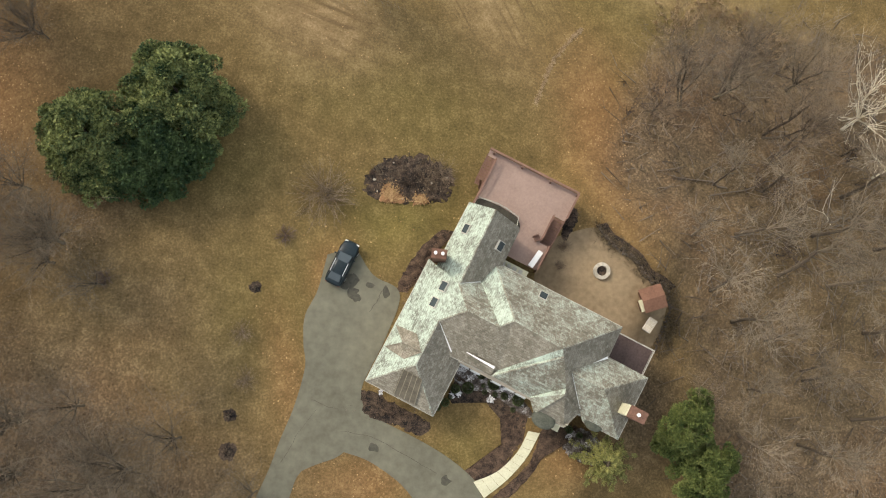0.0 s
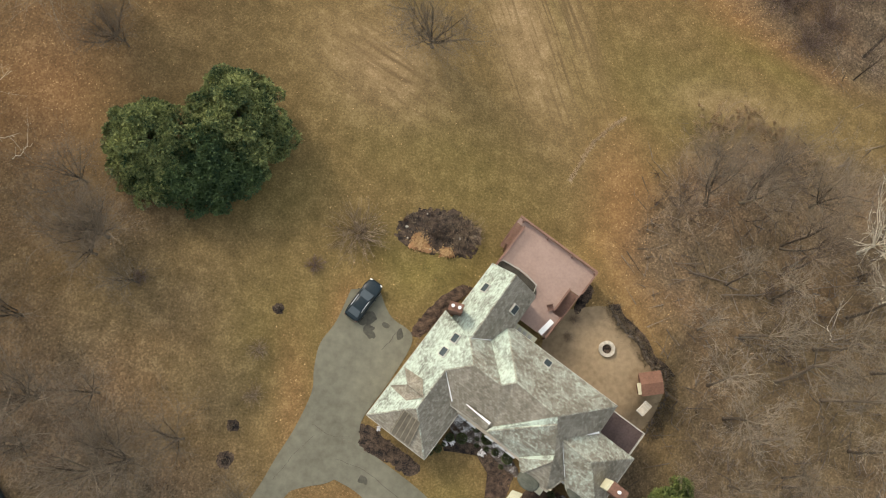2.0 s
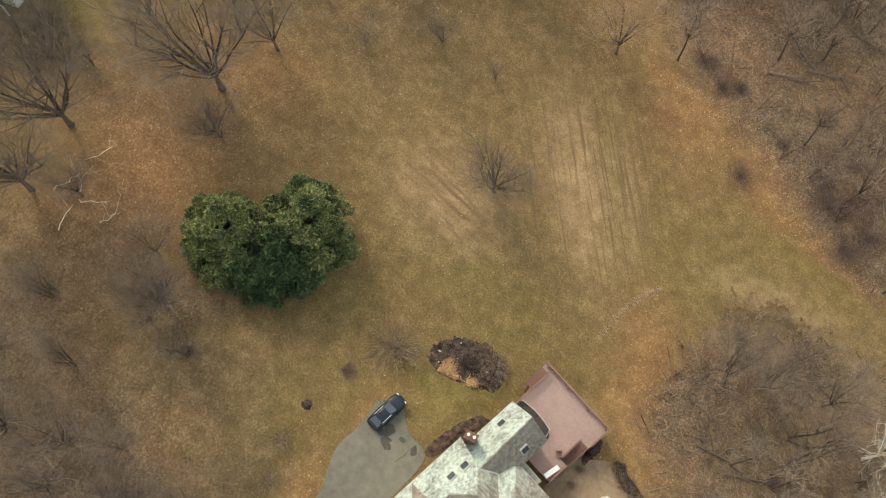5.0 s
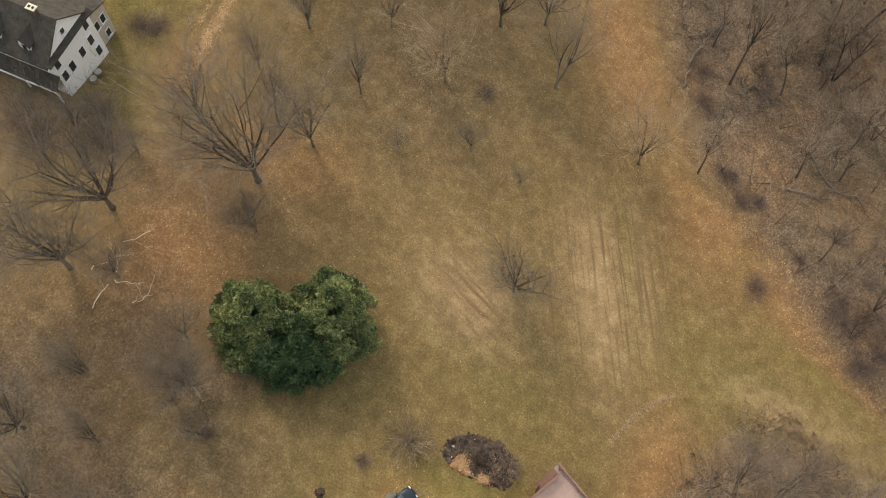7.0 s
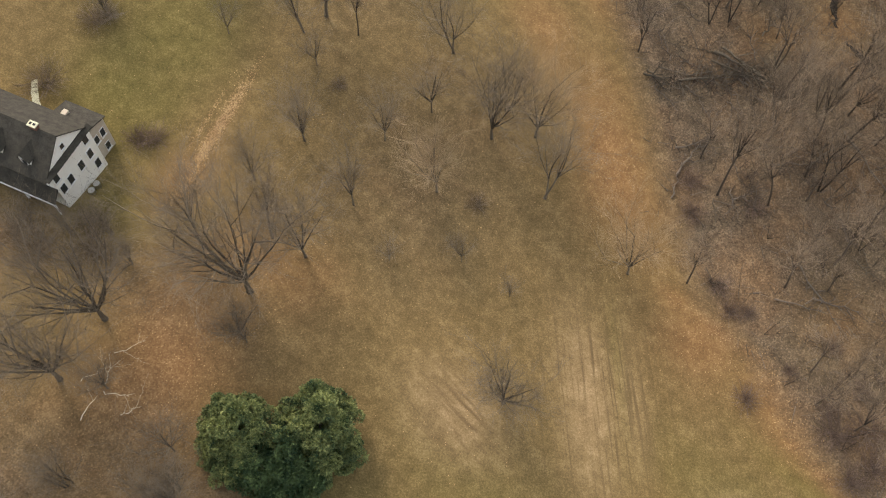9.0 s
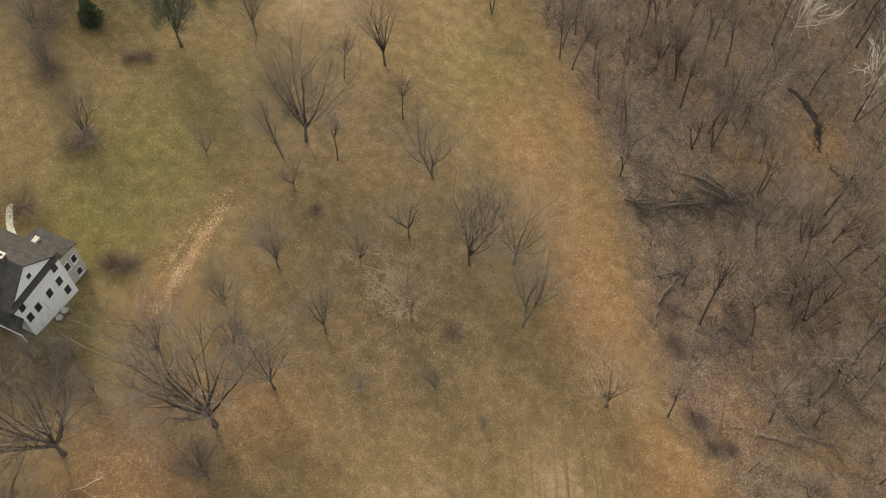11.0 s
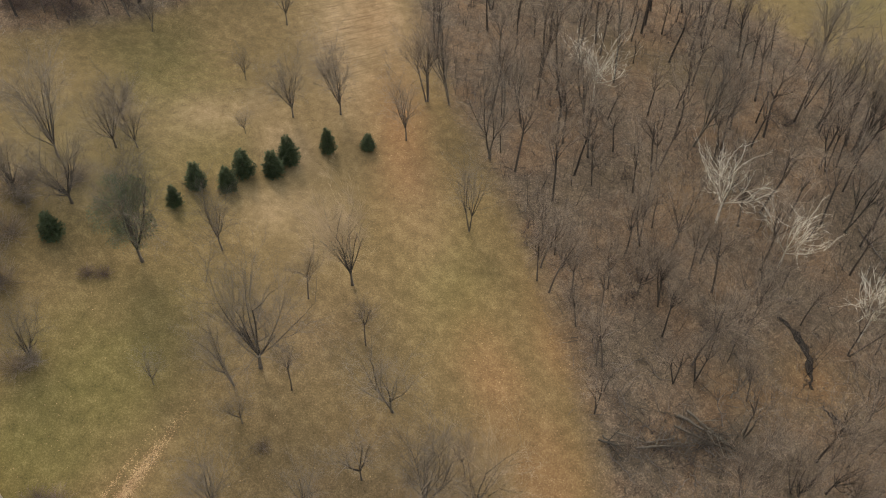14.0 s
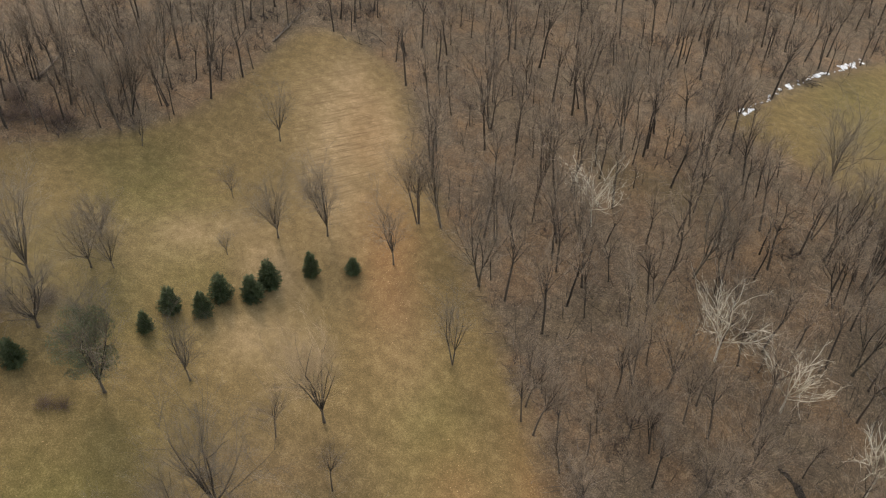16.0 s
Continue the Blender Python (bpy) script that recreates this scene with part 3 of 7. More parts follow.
# ---- driveway, walk, patio, beds ----
paving("driveway", [(-11.3, 10.4), (-12.2, 6.9), (-13.4, 4.4), (-13.5, 1.7), (-13.3, -0.5), (-14.3, -4.3), (-15.6, -7.5), (-16.8, -11), (-18.8, -16), (-22, -23)],
       [(-8.6, 11.2), (-6.8, 8.4), (-4.2, 6.6), (-5.6, 2.2), (-7.8, -2.4), (-7.7, -5.0), (-9.6, -8.7), (-13.4, -10.3), (-14.7, -13.5), (-17.5, -21)],
       0.07, ASPHALT, "worn grey asphalt driveway beside the house", "driveway", 80, 14)
paving("driveway_branch", [(-7.9, -4.6), (-5.6, -5.8), (-1.3, -8.0), (1.9, -10.2), (3.6, -12.4), (5.0, -18)],
       [(-9.7, -8.5), (-7.2, -9.4), (-4.5, -11.2), (-2.9, -12.9), (-1.6, -15), (-0.5, -20)],
       0.08, ASPHALT, "curving asphalt driveway round a grass island", "driveway", 50, 8)
paving("garden_path", [(-80.6, 51.0), (-79.6, 49.6), (-78.6, 48.4), (-77.6, 47.6)], [(-81.0, 50.4), (-80.2, 49.0), (-79.2, 47.8), (-78.2, 47.0)],
       0.1, CONCRETE, "pale curving garden path behind the white house", "path", 14, 3)
def slab_walk(name, left, right, rise, count, mat, label, category, thick=0.16, gap=0.022):
    """A walk of single slabs with open joints between them."""
    w = empty(name, Matrix.Identity(4), label, category, kind="structure")
    L, R = spline(left, count * 3 + 1), spline(right, count * 3 + 1)
    for n in range(count):
        rows = []
        for k in range(4):
            (lx, ly), (rx, ry) = L[n * 3 + k], R[n * 3 + k]
            if k == 3:
                (px, py), (qx, qy) = L[n * 3 + 2], R[n * 3 + 2]
                f = 1 - gap / max(0.1, math.hypot(lx - px, ly - py))
                lx, ly, rx, ry = px + (lx - px) * f, py + (ly - py) * f, qx + (rx - qx) * f, qy + (ry - qy) * f
            rows.append(((lx, ly), (rx, ry)))
        top = [a for a, b in rows] + [b for a, b in rows[::-1]]
        z = [at(x, y) + rise for x, y in top]
        slab("slab", [(x, y, h) for (x, y), h in zip(top, z)], thick, mat, w)


mound("patio", [(11.0, 12.4), (15.4, 13.5), (16.6, 11.9), (17.5, 11.3), (19.3, 9.9), (20.2, 8.4), (22.7, 7.0), (22.6, 4.5), (21.1, 1.4), (17.85, 2.4), (9.5, 7.3)],
      0.0, PATIO, "tan stamped concrete patio behind the house", "patio", rough=0.0, rise=0.06, n=80)

slab_walk("front_walk", [(2.9, -11.4), (5.2, -10.4), (7.1, -8.6), (8.2, -6.6)], [(3.9, -12.9), (6.1, -11.2), (8.0, -9.1), (9.3, -6.8)],
          0.12, 9, CONCRETE, "pale concrete front walk of slabs curving to the door", "path")


# ---- main house ----
HOUSE = pose(0, 0, 0, 0, 0, HOUSE_TURN)


def at_house(u, v):
    p = HOUSE @ Vector((u, v, 0))
    return p.x, p.y


def window_unit(parent, x, y, z, w, h, turn):
    """A window on a wall: frame, glass and sill; turn is the way that it faces, in degrees from -y."""
    m = pose(x, y, z, 0, 0, turn)

    def put(ob):
        ob.data.transform(m)
        return ob

    bm = box_bm(-w / 2 - 0.05, w / 2 + 0.05, -0.06, 0.06, -0.06, 0.0)
    for a in ((-w / 2 - 0.05, w / 2 + 0.05, h, h + 0.06), (-w / 2 - 0.05, -w / 2, 0, h), (w / 2, w / 2 + 0.05, 0, h)):
        box_bm(a[0], a[1], -0.06, 0.06, a[2], a[3], bm=bm)
    frame_ob = put(bm_part("window", bm, WHITE, parent, "white-framed window"))
    put(box("pane", -w / 2, w / 2, -0.045, 0.02, 0, h, GLASS, frame_ob, "dark window glass"))
    put(box("sill", -w / 2 - 0.15, w / 2 + 0.15, -0.16, -0.06, -0.16, -0.1, WHITE, frame_ob))
    return frame_ob


def chimney(parent, u, v, z0, z1, w, d, turn, pots, capped):
    bm = box_bm(-w / 2, w / 2, -d / 2, d / 2, z0, z1, 0.02)
    box_bm(-w / 2 - 0.08, w / 2 + 0.08, -d / 2 - 0.08, d / 2 + 0.08, z1 - 0.35, z1 - 0.15, bm=bm)
    stack = bm_part("chimney", bm, BRICK, parent, "red brick chimney")
    stack.matrix_basis = pose(u, v, 0, 0, 0, turn)
    top = box("chimney_cap", -w / 2 - 0.05, w / 2 + 0.05, -d / 2 - 0.05, d / 2 + 0.05, z1, z1 + 0.1, CONCRETE if capped else BRICK, stack)
    for k in range(pots):
        x = (k - (pots - 1) / 2) * 0.65
        bm = cyl_bm(x, 0, z1 + 0.1, z1 + 0.5, 0.14, 0.12, 14)
        cyl_bm(x, 0, z1 + 0.45, z1 + 0.55, 0.16, 0.16, 14, bm)
        bm_part("chimney_pot", bm, WHITE, stack, "white clay chimney pot")
    return stack


def skylight(parent, u, v, z, rx, ry, turn):
    sk = bm_part("skylight", box_bm(-0.42, 0.42, -0.5, 0.5, -0.1, 0.16, 0.02), GUTTER, parent, "pale framed skylight with dark glass")
    sk.matrix_basis = pose(u, v, z, 0, 0, turn) @ pose(0, 0, 0, rx, ry, 0)
    box("pane", -0.34, 0.34, -0.42, 0.42, 0.16, 0.175, CAR_GLASS, sk)
    return sk


def main_house():
    h = empty("house", HOUSE, "large cream house with a grey slate hipped roof", "house")
    E0 = 3.4
    # walls, block by block, set in from the eaves
    for name, u0, u1, v0, v1, z0, z1 in (("wall", -5.1, 1.05, -4.4, 7.5, -0.3, 3.5), ("wall", -0.6, 13.0, 0.6, 10.1, -3.2, 3.6),
                                         ("wall", 12.9, 17.1, 1.6, 7.0, -1.2, 3.5), ("wall", 9.9, 12.9, 0.1, 1.4, -0.4, 3.5),
                                         ("wall", -4.3, 0.45, 8.2, 14.0, -3.0, 3.5), ("wall", -4.1, -0.5, 7.2, 8.3, -0.5, 3.4)):
        box(name, u0, u1, v0, v1, z0, z1, STUCCO, h, "cream stucco wall")
    t = 0.16
    A, B, C = (-5.57, -4.88, E0), (1.49, -4.88, E0), (-5.57, 7.9, E0)
    P, Q, M1, T = (-2.04, -1.35, 6.4), (-2.0, 3.1, 6.43), (-0.1, 5.0, 8.04), (-2.0, 6.9, 6.43)
    F1, F2, F3 = (0.35, 0.75, 4.3), (4.55, 0.95, 4.3), (8.5, 0.8, 4.0)
    J, K, M2 = (3.06, 5.05, 8.08), (3.95, 6.1, 8.8), (8.8, 5.85, 8.75)
    N1, N2, N3, REC = (-0.04, 10.56, E0), (13.4, 10.56, E0), (13.5, 7.5, E0), (-0.25, 8.1, 4.6)
    V1, H1, H2 = (4.8, 1.6, 4.9), (4.55, 0.9, 4.9), (9.2, 5.25, 8.35)
    K1, K2, S1, S2, S3, X = (10.6, 4.55, 6.7), (13.9, 4.45, 6.7), (17.55, 7.45, E0), (17.55, 1.13, E0), (13.9, 1.13, E0), (13.3, 1.7, 3.9)
    Y, Y2, E1, E2, E3 = (10.9, 3.0, 6.1), (11.0, 2.45, 6.5), (8.6, 0.75, 4.1), (9.6, -0.3, E0), (12.7, -0.2, E0)
    # slopes toward the sun take the palest copy; sunlight is in its colour
    for mat, planes in ((SUNLIT_RIMED, ((A, P, Q, M1, T, C), (REC, J, K, N1), (V1, H1, H2, M2), (F3, E1, Y2, Y))),
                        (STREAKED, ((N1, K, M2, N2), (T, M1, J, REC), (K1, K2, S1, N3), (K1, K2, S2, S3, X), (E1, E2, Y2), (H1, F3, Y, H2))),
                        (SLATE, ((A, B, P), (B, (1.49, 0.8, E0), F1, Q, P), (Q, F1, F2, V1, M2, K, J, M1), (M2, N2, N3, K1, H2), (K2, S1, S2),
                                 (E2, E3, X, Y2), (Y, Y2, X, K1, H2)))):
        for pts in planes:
            slab("roof", [tuple(p) for p in pts], t, mat, h, "rimed slate roof slope with sunlight put into its colour" if mat is SUNLIT_RIMED else "grey slate roof slope")
    # north wing with a gable
    r0, r1 = (-1.9, 7.0, 6.3), (-2.1, 14.5, 6.3)
    slab("roof", [(-4.7, 7.3, E0), (-1.88, 6.7, 6.3), r1, (-4.7, 14.5, E0)], t, SUNLIT_RIMED, h, "rimed slate roof slope with sunlight put into its colour")
    slab("roof", [(-1.88, 6.7, 6.3), (0.35, 7.6, 3.95), (0.85, 9.6, 3.4), (0.75, 14.2, 3.4), (0.55, 14.5, 3.55), r1], t, SLATE, h, "grey slate roof slope")
    part("gable", [(-4.0, 14.0, 3.4), (0.5, 14.0, 3.4), (-2.1, 14.0, 6.2), (-4.0, 13.8, 3.4), (0.5, 13.8, 3.4), (-2.1, 13.8, 6.2)],
         [(0, 1, 2), (5, 4, 3), (0, 3, 4, 1), (1, 4, 5, 2), (2, 5, 3, 0)], STUCCO, h)
    # hip-roofed dormer over the garage
    d1, d2, d3, d4, d5, d6 = (-5.45, 1.0, 3.9), (-5.45, -1.25, 3.9), (-4.1, -0.15, 5.75), (-2.1, -0.2, 6.5), (-3.25, 1.15, 5.42), (-3.25, -1.45, 5.42)
    for mat, pts in ((SUNLIT_RIMED, (d1, d2, d3)), (SLATE, (d1, d3, d4, d5)), (SLATE, (d2, d6, d4, d3))):
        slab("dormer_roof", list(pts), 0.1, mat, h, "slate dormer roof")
    box("dormer_wall", -5.2, -3.2, -1.0, 0.8, 3.3, 3.95, STUCCO, h)
    # standing-seam patch
    sl = 0.85

    def zs(v):
        return E0 + sl * (v + 4.88) + 0.12
    slab("metal_roof", [(-2.75, -4.7, zs(-4.7)), (-0.55, -4.7, zs(-4.7)), (-0.95, -2.3, zs(-2.3)), (-2.9, -2.3, zs(-2.3))], 0.1, METAL_ROOF, h, "brown standing-seam metal roof")
    for k in range(5):
        a, b = -2.7 + 0.53 * k, -2.86 + 0.47 * k
        slab("seam", [(a, -4.72, zs(-4.7) + 0.07), (a + 0.07, -4.72, zs(-4.7) + 0.07), (b + 0.07, -2.3, zs(-2.3) + 0.07), (b, -2.3, zs(-2.3) + 0.07)], 0.1, SEAM, h, "pale brown roof seam")
    # gutters and ridge caps
    for a, b in ((A, B), (A, C), (N1, N2), (S1, S2), (B, (1.49, 0.8, E0)), (F1, F2), (S2, S3), ((-4.7, 8.7, E0), (-4.7, 14.5, E0)), (F2, F3), (E2, E3)):
        a, b = Vector(a), Vector(b)
        d = (b - a).normalized()
        side = Vector((d.y, -d.x, 0)) * 0.045
        slab("gutter", [tuple(a - side + Vector((0, 0, 0.0))), tuple(a + side), tuple(b + side), tuple(b - side)], 0.14, GUTTER, h, "pale gutter")
    for a, b in ((P, Q), (Q, M1), (M1, J), (K, M2), (J, K), (M1, T), (K1, K2), (K2, S1), (K2, S2), (A, P), (B, P), (N2, M2), (r0, r1), (N1, K), (H1, H2), (E2, Y2)):
        a, b = Vector(a), Vector(b)
        d = (b - a).normalized()
        side = d.cross(Vector((0, 0, 1))).normalized() * 0.07
        up = Vector((0, 0, 0.03))
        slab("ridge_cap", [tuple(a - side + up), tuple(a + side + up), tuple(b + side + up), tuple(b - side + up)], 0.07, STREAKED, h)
    # pale flashing
    for a, b, w in ((Q, (0.3, 1.2, 4.7), 0.12), ((1.5, 1.75, 5.45), (4.4, 1.65, 5.4), 0.13), (K1, (13.2, 2.0, 4.2), 0.1), ((11.6, 5.6, 5.5), (13.4, 7.4, 3.6), 0.16), (T, REC, 0.12)):
        a, b = Vector(a), Vector(b)
        d = (b - a).normalized()
        side = Vector((d.y, -d.x, 0)).normalized() * w
        slab("flashing", [tuple(a - side * 0.3), tuple(a + side * 0.3), tuple(b + side), tuple(b - side)], 0.05, WHITE, h, "pale flashing strip")
    # porch gable with white trim over the front windows
    slab("porch_roof", [(1.55, 1.75, 5.35), (4.4, 1.65, 5.3), (4.5, 0.85, 4.55), (1.6, 0.95, 4.6)], 0.14, SLATE, h)
    # copper half-round bays
    for u, v, r in ((10.65, -0.45, 1.2), (14.95, 1.35, 0.95)):
        bm = bmesh.new()
        bmesh.ops.create_uvsphere(bm, u_segments=14, v_segments=7, radius=r)
        bmesh.ops.scale(bm, vec=(1.0, 0.72, 0.20), verts=bm.verts)
        bmesh.ops.translate(bm, vec=(u, v, 3.5), verts=bm.verts)
        bm_part("bay_roof", bm, PATINA, h, "rounded dark greenish bay roof", True)
        bm_part("bay", cyl_bm(u, v + 0.2, -0.4, 3.45, r * 0.6, sides=12), STUCCO, h)
    chimney(h, -4.75, 8.4, 2.0, 7.4, 1.25, 0.75, 20, 2, False)
    ch = chimney(h, 17.2, 3.75, -3.0, 8.3, 1.5, 0.95, 0, 1, False)
    box("chimney_shoulder", -1.0, -0.45, -0.5, 0.5, 3.0, 8.1, CONCRETE, ch, "pale chimney shoulder")
    ry = -math.degrees(math.atan(0.85))
    skylight(h, -3.05, 6.1, E0 + 0.85 * 2.52 + 0.03, 0, ry, 0)
    skylight(h, -3.15, 4.4, E0 + 0.85 * 2.42 + 0.03, 0, ry, 0)
    skylight(h, -3.7, 11.9, 4.52, 0, -math.degrees(math.atan(1.13)), 0)
    skylight(h, -0.25, 11.9, 4.62, 0, math.degrees(math.atan(1.0)), 0)
    skylight(h, 5.45, 9.6, 4.4, -math.degrees(math.atan(0.95)), 0, 0)
    # openings
    for v in (-3.0, 0.2, 3.4):
        box("garage_door", -5.16, -5.04, v - 1.25, v + 1.25, 0.1, 2.3, WHITE, h, "white garage door")
    for u in (2.0, 3.2, 5.4, 6.8, 8.0):
        window_unit(h, u, 0.58, 0.9, 0.8, 1.4, 0)
    for u in (1.0, 3.5, 6.0, 8.5, 11.0):
        window_unit(h, u, 10.12, 0.9, 1.0, 1.5, 180)
        window_unit(h, u + 0.3, 10.12, -2.2, 1.0, 1.5, 180)
    for v in (2.4, 5.8):
        window_unit(h, 17.12, v, 0.9, 0.9, 1.4, 90)
    for u in (13.4, 16.3):
        window_unit(h, u, 1.58, 0.9, 0.8, 1.4, 0)
    window_unit(h, -1.5, 14.02, 0.8, 1.4, 1.6, 180)
    door = box("front_door", 11.6, 12.5, 0.02, 0.14, 0.0, 2.1, BRICK, h, "dark red front door", 0.01)
    cyl("door_handle", 12.38, -0.02, 1.0, 1.12, 0.03, CHROME, door)
    box("entry_step", 11.2, 12.8, -0.9, 0.1, -0.35, -0.05, CONCRETE, h)
    # service platform by the kitchen
    box("rear_step", 0.5, 3.4, 10.1, 11.5, -0.4, 0.35, CONCRETE, h, "pale concrete rear step")
    for k in range(4):
        box("vent_hood", 0.6 + 0.62 * k, 1.0 + 0.62 * k, 10.95, 11.3, 0.35, 0.7, GUTTER, h, "grey metal vent hood", 0.03)
    # covered terrace on the east side; the house's shade is in its wood colour
    box("east_terrace", 13.2, 17.6, 7.6, 10.3, -0.65, -0.4, SHADED_DECK, h, "wooden terrace with the house's shade in its colour")
    for u, v in ((17.4, 10.1), (17.4, 7.9), (15.3, 10.1)):
        box("post", u - 0.08, u + 0.08, v - 0.08, v + 0.08, -6.0, -0.65, DECK_TRIM, h)
    for k in range(2):
        a = ((13.3, 10.29, 17.6, 10.33), (17.56, 7.7, 17.6, 10.33))[k]
        for z in (-0.2, 0.25, 0.5):
            box("rail", a[0], a[2], a[1], a[3], z, z + 0.05, GUTTER, h, "pale railing bar")
    return h


main_house()


# ---- deck ----
def deck():
    d = empty("deck", HOUSE, "reddish-brown wooden deck with railings behind the house", "deck")
    # floor outline in three rectangles that butt together
    for u0, u1, v0, v1 in ((-4.45, 4.3, 17.6, 20.6), (-4.45, 3.05, 14.62, 17.6), (0.45, 4.0, 12.0, 14.62), (-5.45, -4.45, 20.0, 20.6)):
        n = max(1, round((v1 - v0) / 0.148))
        w = (v1 - v0) / n
        for k in range(n):
            box("deck_board", u0, u1, v0 + k * w, v0 + (k + 1) * w - 0.008, 0.1, 0.16, DECK, d)
        box("joists", u0 + 0.05, u1 - 0.05, v0 + 0.05, v1 - 0.05, -0.12, 0.095, DECK_TRIM, d)
    for u, v in ((-4.9, 20.4), (-1.8, 20.4), (1.3, 20.4), (4.2, 20.4), (4.2, 17.2), (4.0, 14.5), (4.0, 12.2), (-4.9, 17.4)):
        x, y = at_house(u, v)
        box("post", u - 0.08, u + 0.08, v - 0.08, v + 0.08, at(x, y) - 0.3, 1.05, DECK_TRIM, d)

    def rail(u0, v0, u1, v1):
        a, b = Vector((u0, v0, 0)), Vector((u1, v1, 0))
        L, m = (b - a).length, Matrix.Translation(a) @ Matrix.Rotation(math.atan2(v1 - v0, u1 - u0), 4, "Z")
        for z, hgt, wid in ((1.02, 0.06, 0.09), (0.25, 0.05, 0.03)):
            ob = box("rail", 0, L, -wid, wid, z, z + hgt, DECK_TRIM, d, "brown deck rail")
            ob.matrix_basis = m
        bm = bmesh.new()
        for k in range(int(L / 0.14)):
            box_bm(0.07 + k * 0.14, 0.11 + k * 0.14, -0.02, 0.02, 0.3, 1.02, bm=bm)
        tagged(bm_part("balusters", bm, DECK_TRIM, d), kind="stuff").matrix_basis = m
    rail(-5.45, 20.6, 4.3, 20.6)
    rail(4.3, 20.6, 4.3, 17.8)
    rail(4.0, 14.6, 4.0, 12.0)
    rail(3.05, 14.7, 3.05, 17.5)
    rail(-4.45, 19.9, -4.45, 14.7)

    def stairs(u, v, du, dv, width, drop):
        n = max(3, round(drop / 0.18))
        m = Matrix.Translation((u, v, 0)) @ Matrix.Rotation(math.atan2(dv, du), 4, "Z")
        for k in range(n):
            ob = box("stair_tread", 0.02 + 0.27 * k, 0.29 + 0.27 * k, -width / 2, width / 2, 0.1 - drop / n * (k + 1), 0.15 - drop / n * (k + 1), DECK_TRIM, d, "dark wooden stair tread")
            ob.matrix_basis = m
        for s in (-1, 1):
            y = s * width / 2
            L = 0.27 * n
            ob = part("stringer", [(0, y - 0.03, 0.12), (L, y - 0.03, 0.1 - drop), (L, y - 0.03, -0.15 - drop), (0, y - 0.03, -0.2),
                                   (0, y + 0.03, 0.12), (L, y + 0.03, 0.1 - drop), (L, y + 0.03, -0.15 - drop), (0, y + 0.03, -0.2)],
                      [(0, 1, 2, 3), (7, 6, 5, 4), (0, 4, 5, 1), (1, 5, 6, 2), (2, 6, 7, 3), (3, 7, 4, 0)], DECK_TRIM, d)
            ob.matrix_basis = m
            ob = part("stair_rail", [(0, y - 0.04, 1.1), (L, y - 0.04, 1.0 - drop), (L, y - 0.04, 0.93 - drop), (0, y - 0.04, 1.03),
                                     (0, y + 0.04, 1.1), (L, y + 0.04, 1.0 - drop), (L, y + 0.04, 0.93 - drop), (0, y + 0.04, 1.03)],
                      [(0, 1, 2, 3), (7, 6, 5, 4), (0, 4, 5, 1), (1, 5, 6, 2), (2, 6, 7, 3), (3, 7, 4, 0)], DECK_TRIM, d, "brown stair rail")
            ob.matrix_basis = m
    stairs(3.68, 17.6, 0, -1, 1.15, 3.1)
    x, y = at_house(-5.0, 17.7)
    stairs(-4.95, 20.0, 0, -1, 0.95, min(1.8, max(0.6, 0.12 - at(x, y))))
    return d


deck()
tagged(mound("deck_cover", [at_house(u, v) for u, v in ((-4.3, 14.62), (-4.2, 15.75), (-2.4, 16.0), (-1.3, 15.95), (0.1, 15.7), (0.35, 14.65))],
             0.0, DARK_ROOF, "dark grey covered terrace beside the gable", "terrace", rough=0.0, rise=0.3, base=0.0, n=40))


def terrace_rail():
    r = empty("terrace_rail", HOUSE, "thin grey metal rail round the dark terrace", "railing")
    line = ((-4.2, 15.8), (-2.4, 16.06), (-1.3, 16.04), (0.1, 15.8), (0.4, 14.7))
    for a, b in zip(line, line[1:]):
        w = Wood()
        for z in (0.55, 0.95):
            w.tube([Vector((a[0], a[1], z)), Vector((b[0], b[1], z))], [0.03, 0.03], 6)
        part("rail", w.v, w.f, GUTTER, r)
    for u, v in line:
        cyl("post", u, v, 0.16, 1.0, 0.035, GUTTER, r)


terrace_rail()


def fire_pit(x, y, z):
    p = empty("fire_pit", pose(x, y, z), "round pale stone fire pit on the patio", "fire pit")
    for k in range(18):
        a0, a1 = 2 * math.pi * k / 18 + 0.015, 2 * math.pi * (k + 1) / 18 - 0.015
        for row in range(2):
            o = 0.17 * row
            ring = [(r * math.cos(a + o), r * math.sin(a + o)) for r, a in ((0.5, a0), (0.86, a0), (0.86, a1), (0.5, a1))]
            verts = [(*q, 0.22 * row) for q in ring] + [(*q, 0.22 * row + 0.21) for q in ring]
            part("stone", verts, [(3, 2, 1, 0), (4, 5, 6, 7), (0, 1, 5, 4), (1, 2, 6, 5), (2, 3, 7, 6), (3, 0, 4, 7)], PALE_STONE, p)
    cyl("ash", 0, 0, 0.0, 0.12, 0.48, MULCH, p, "dark ash bed", sides=20)


fire_pit(15.95, 9.05, -2.94)


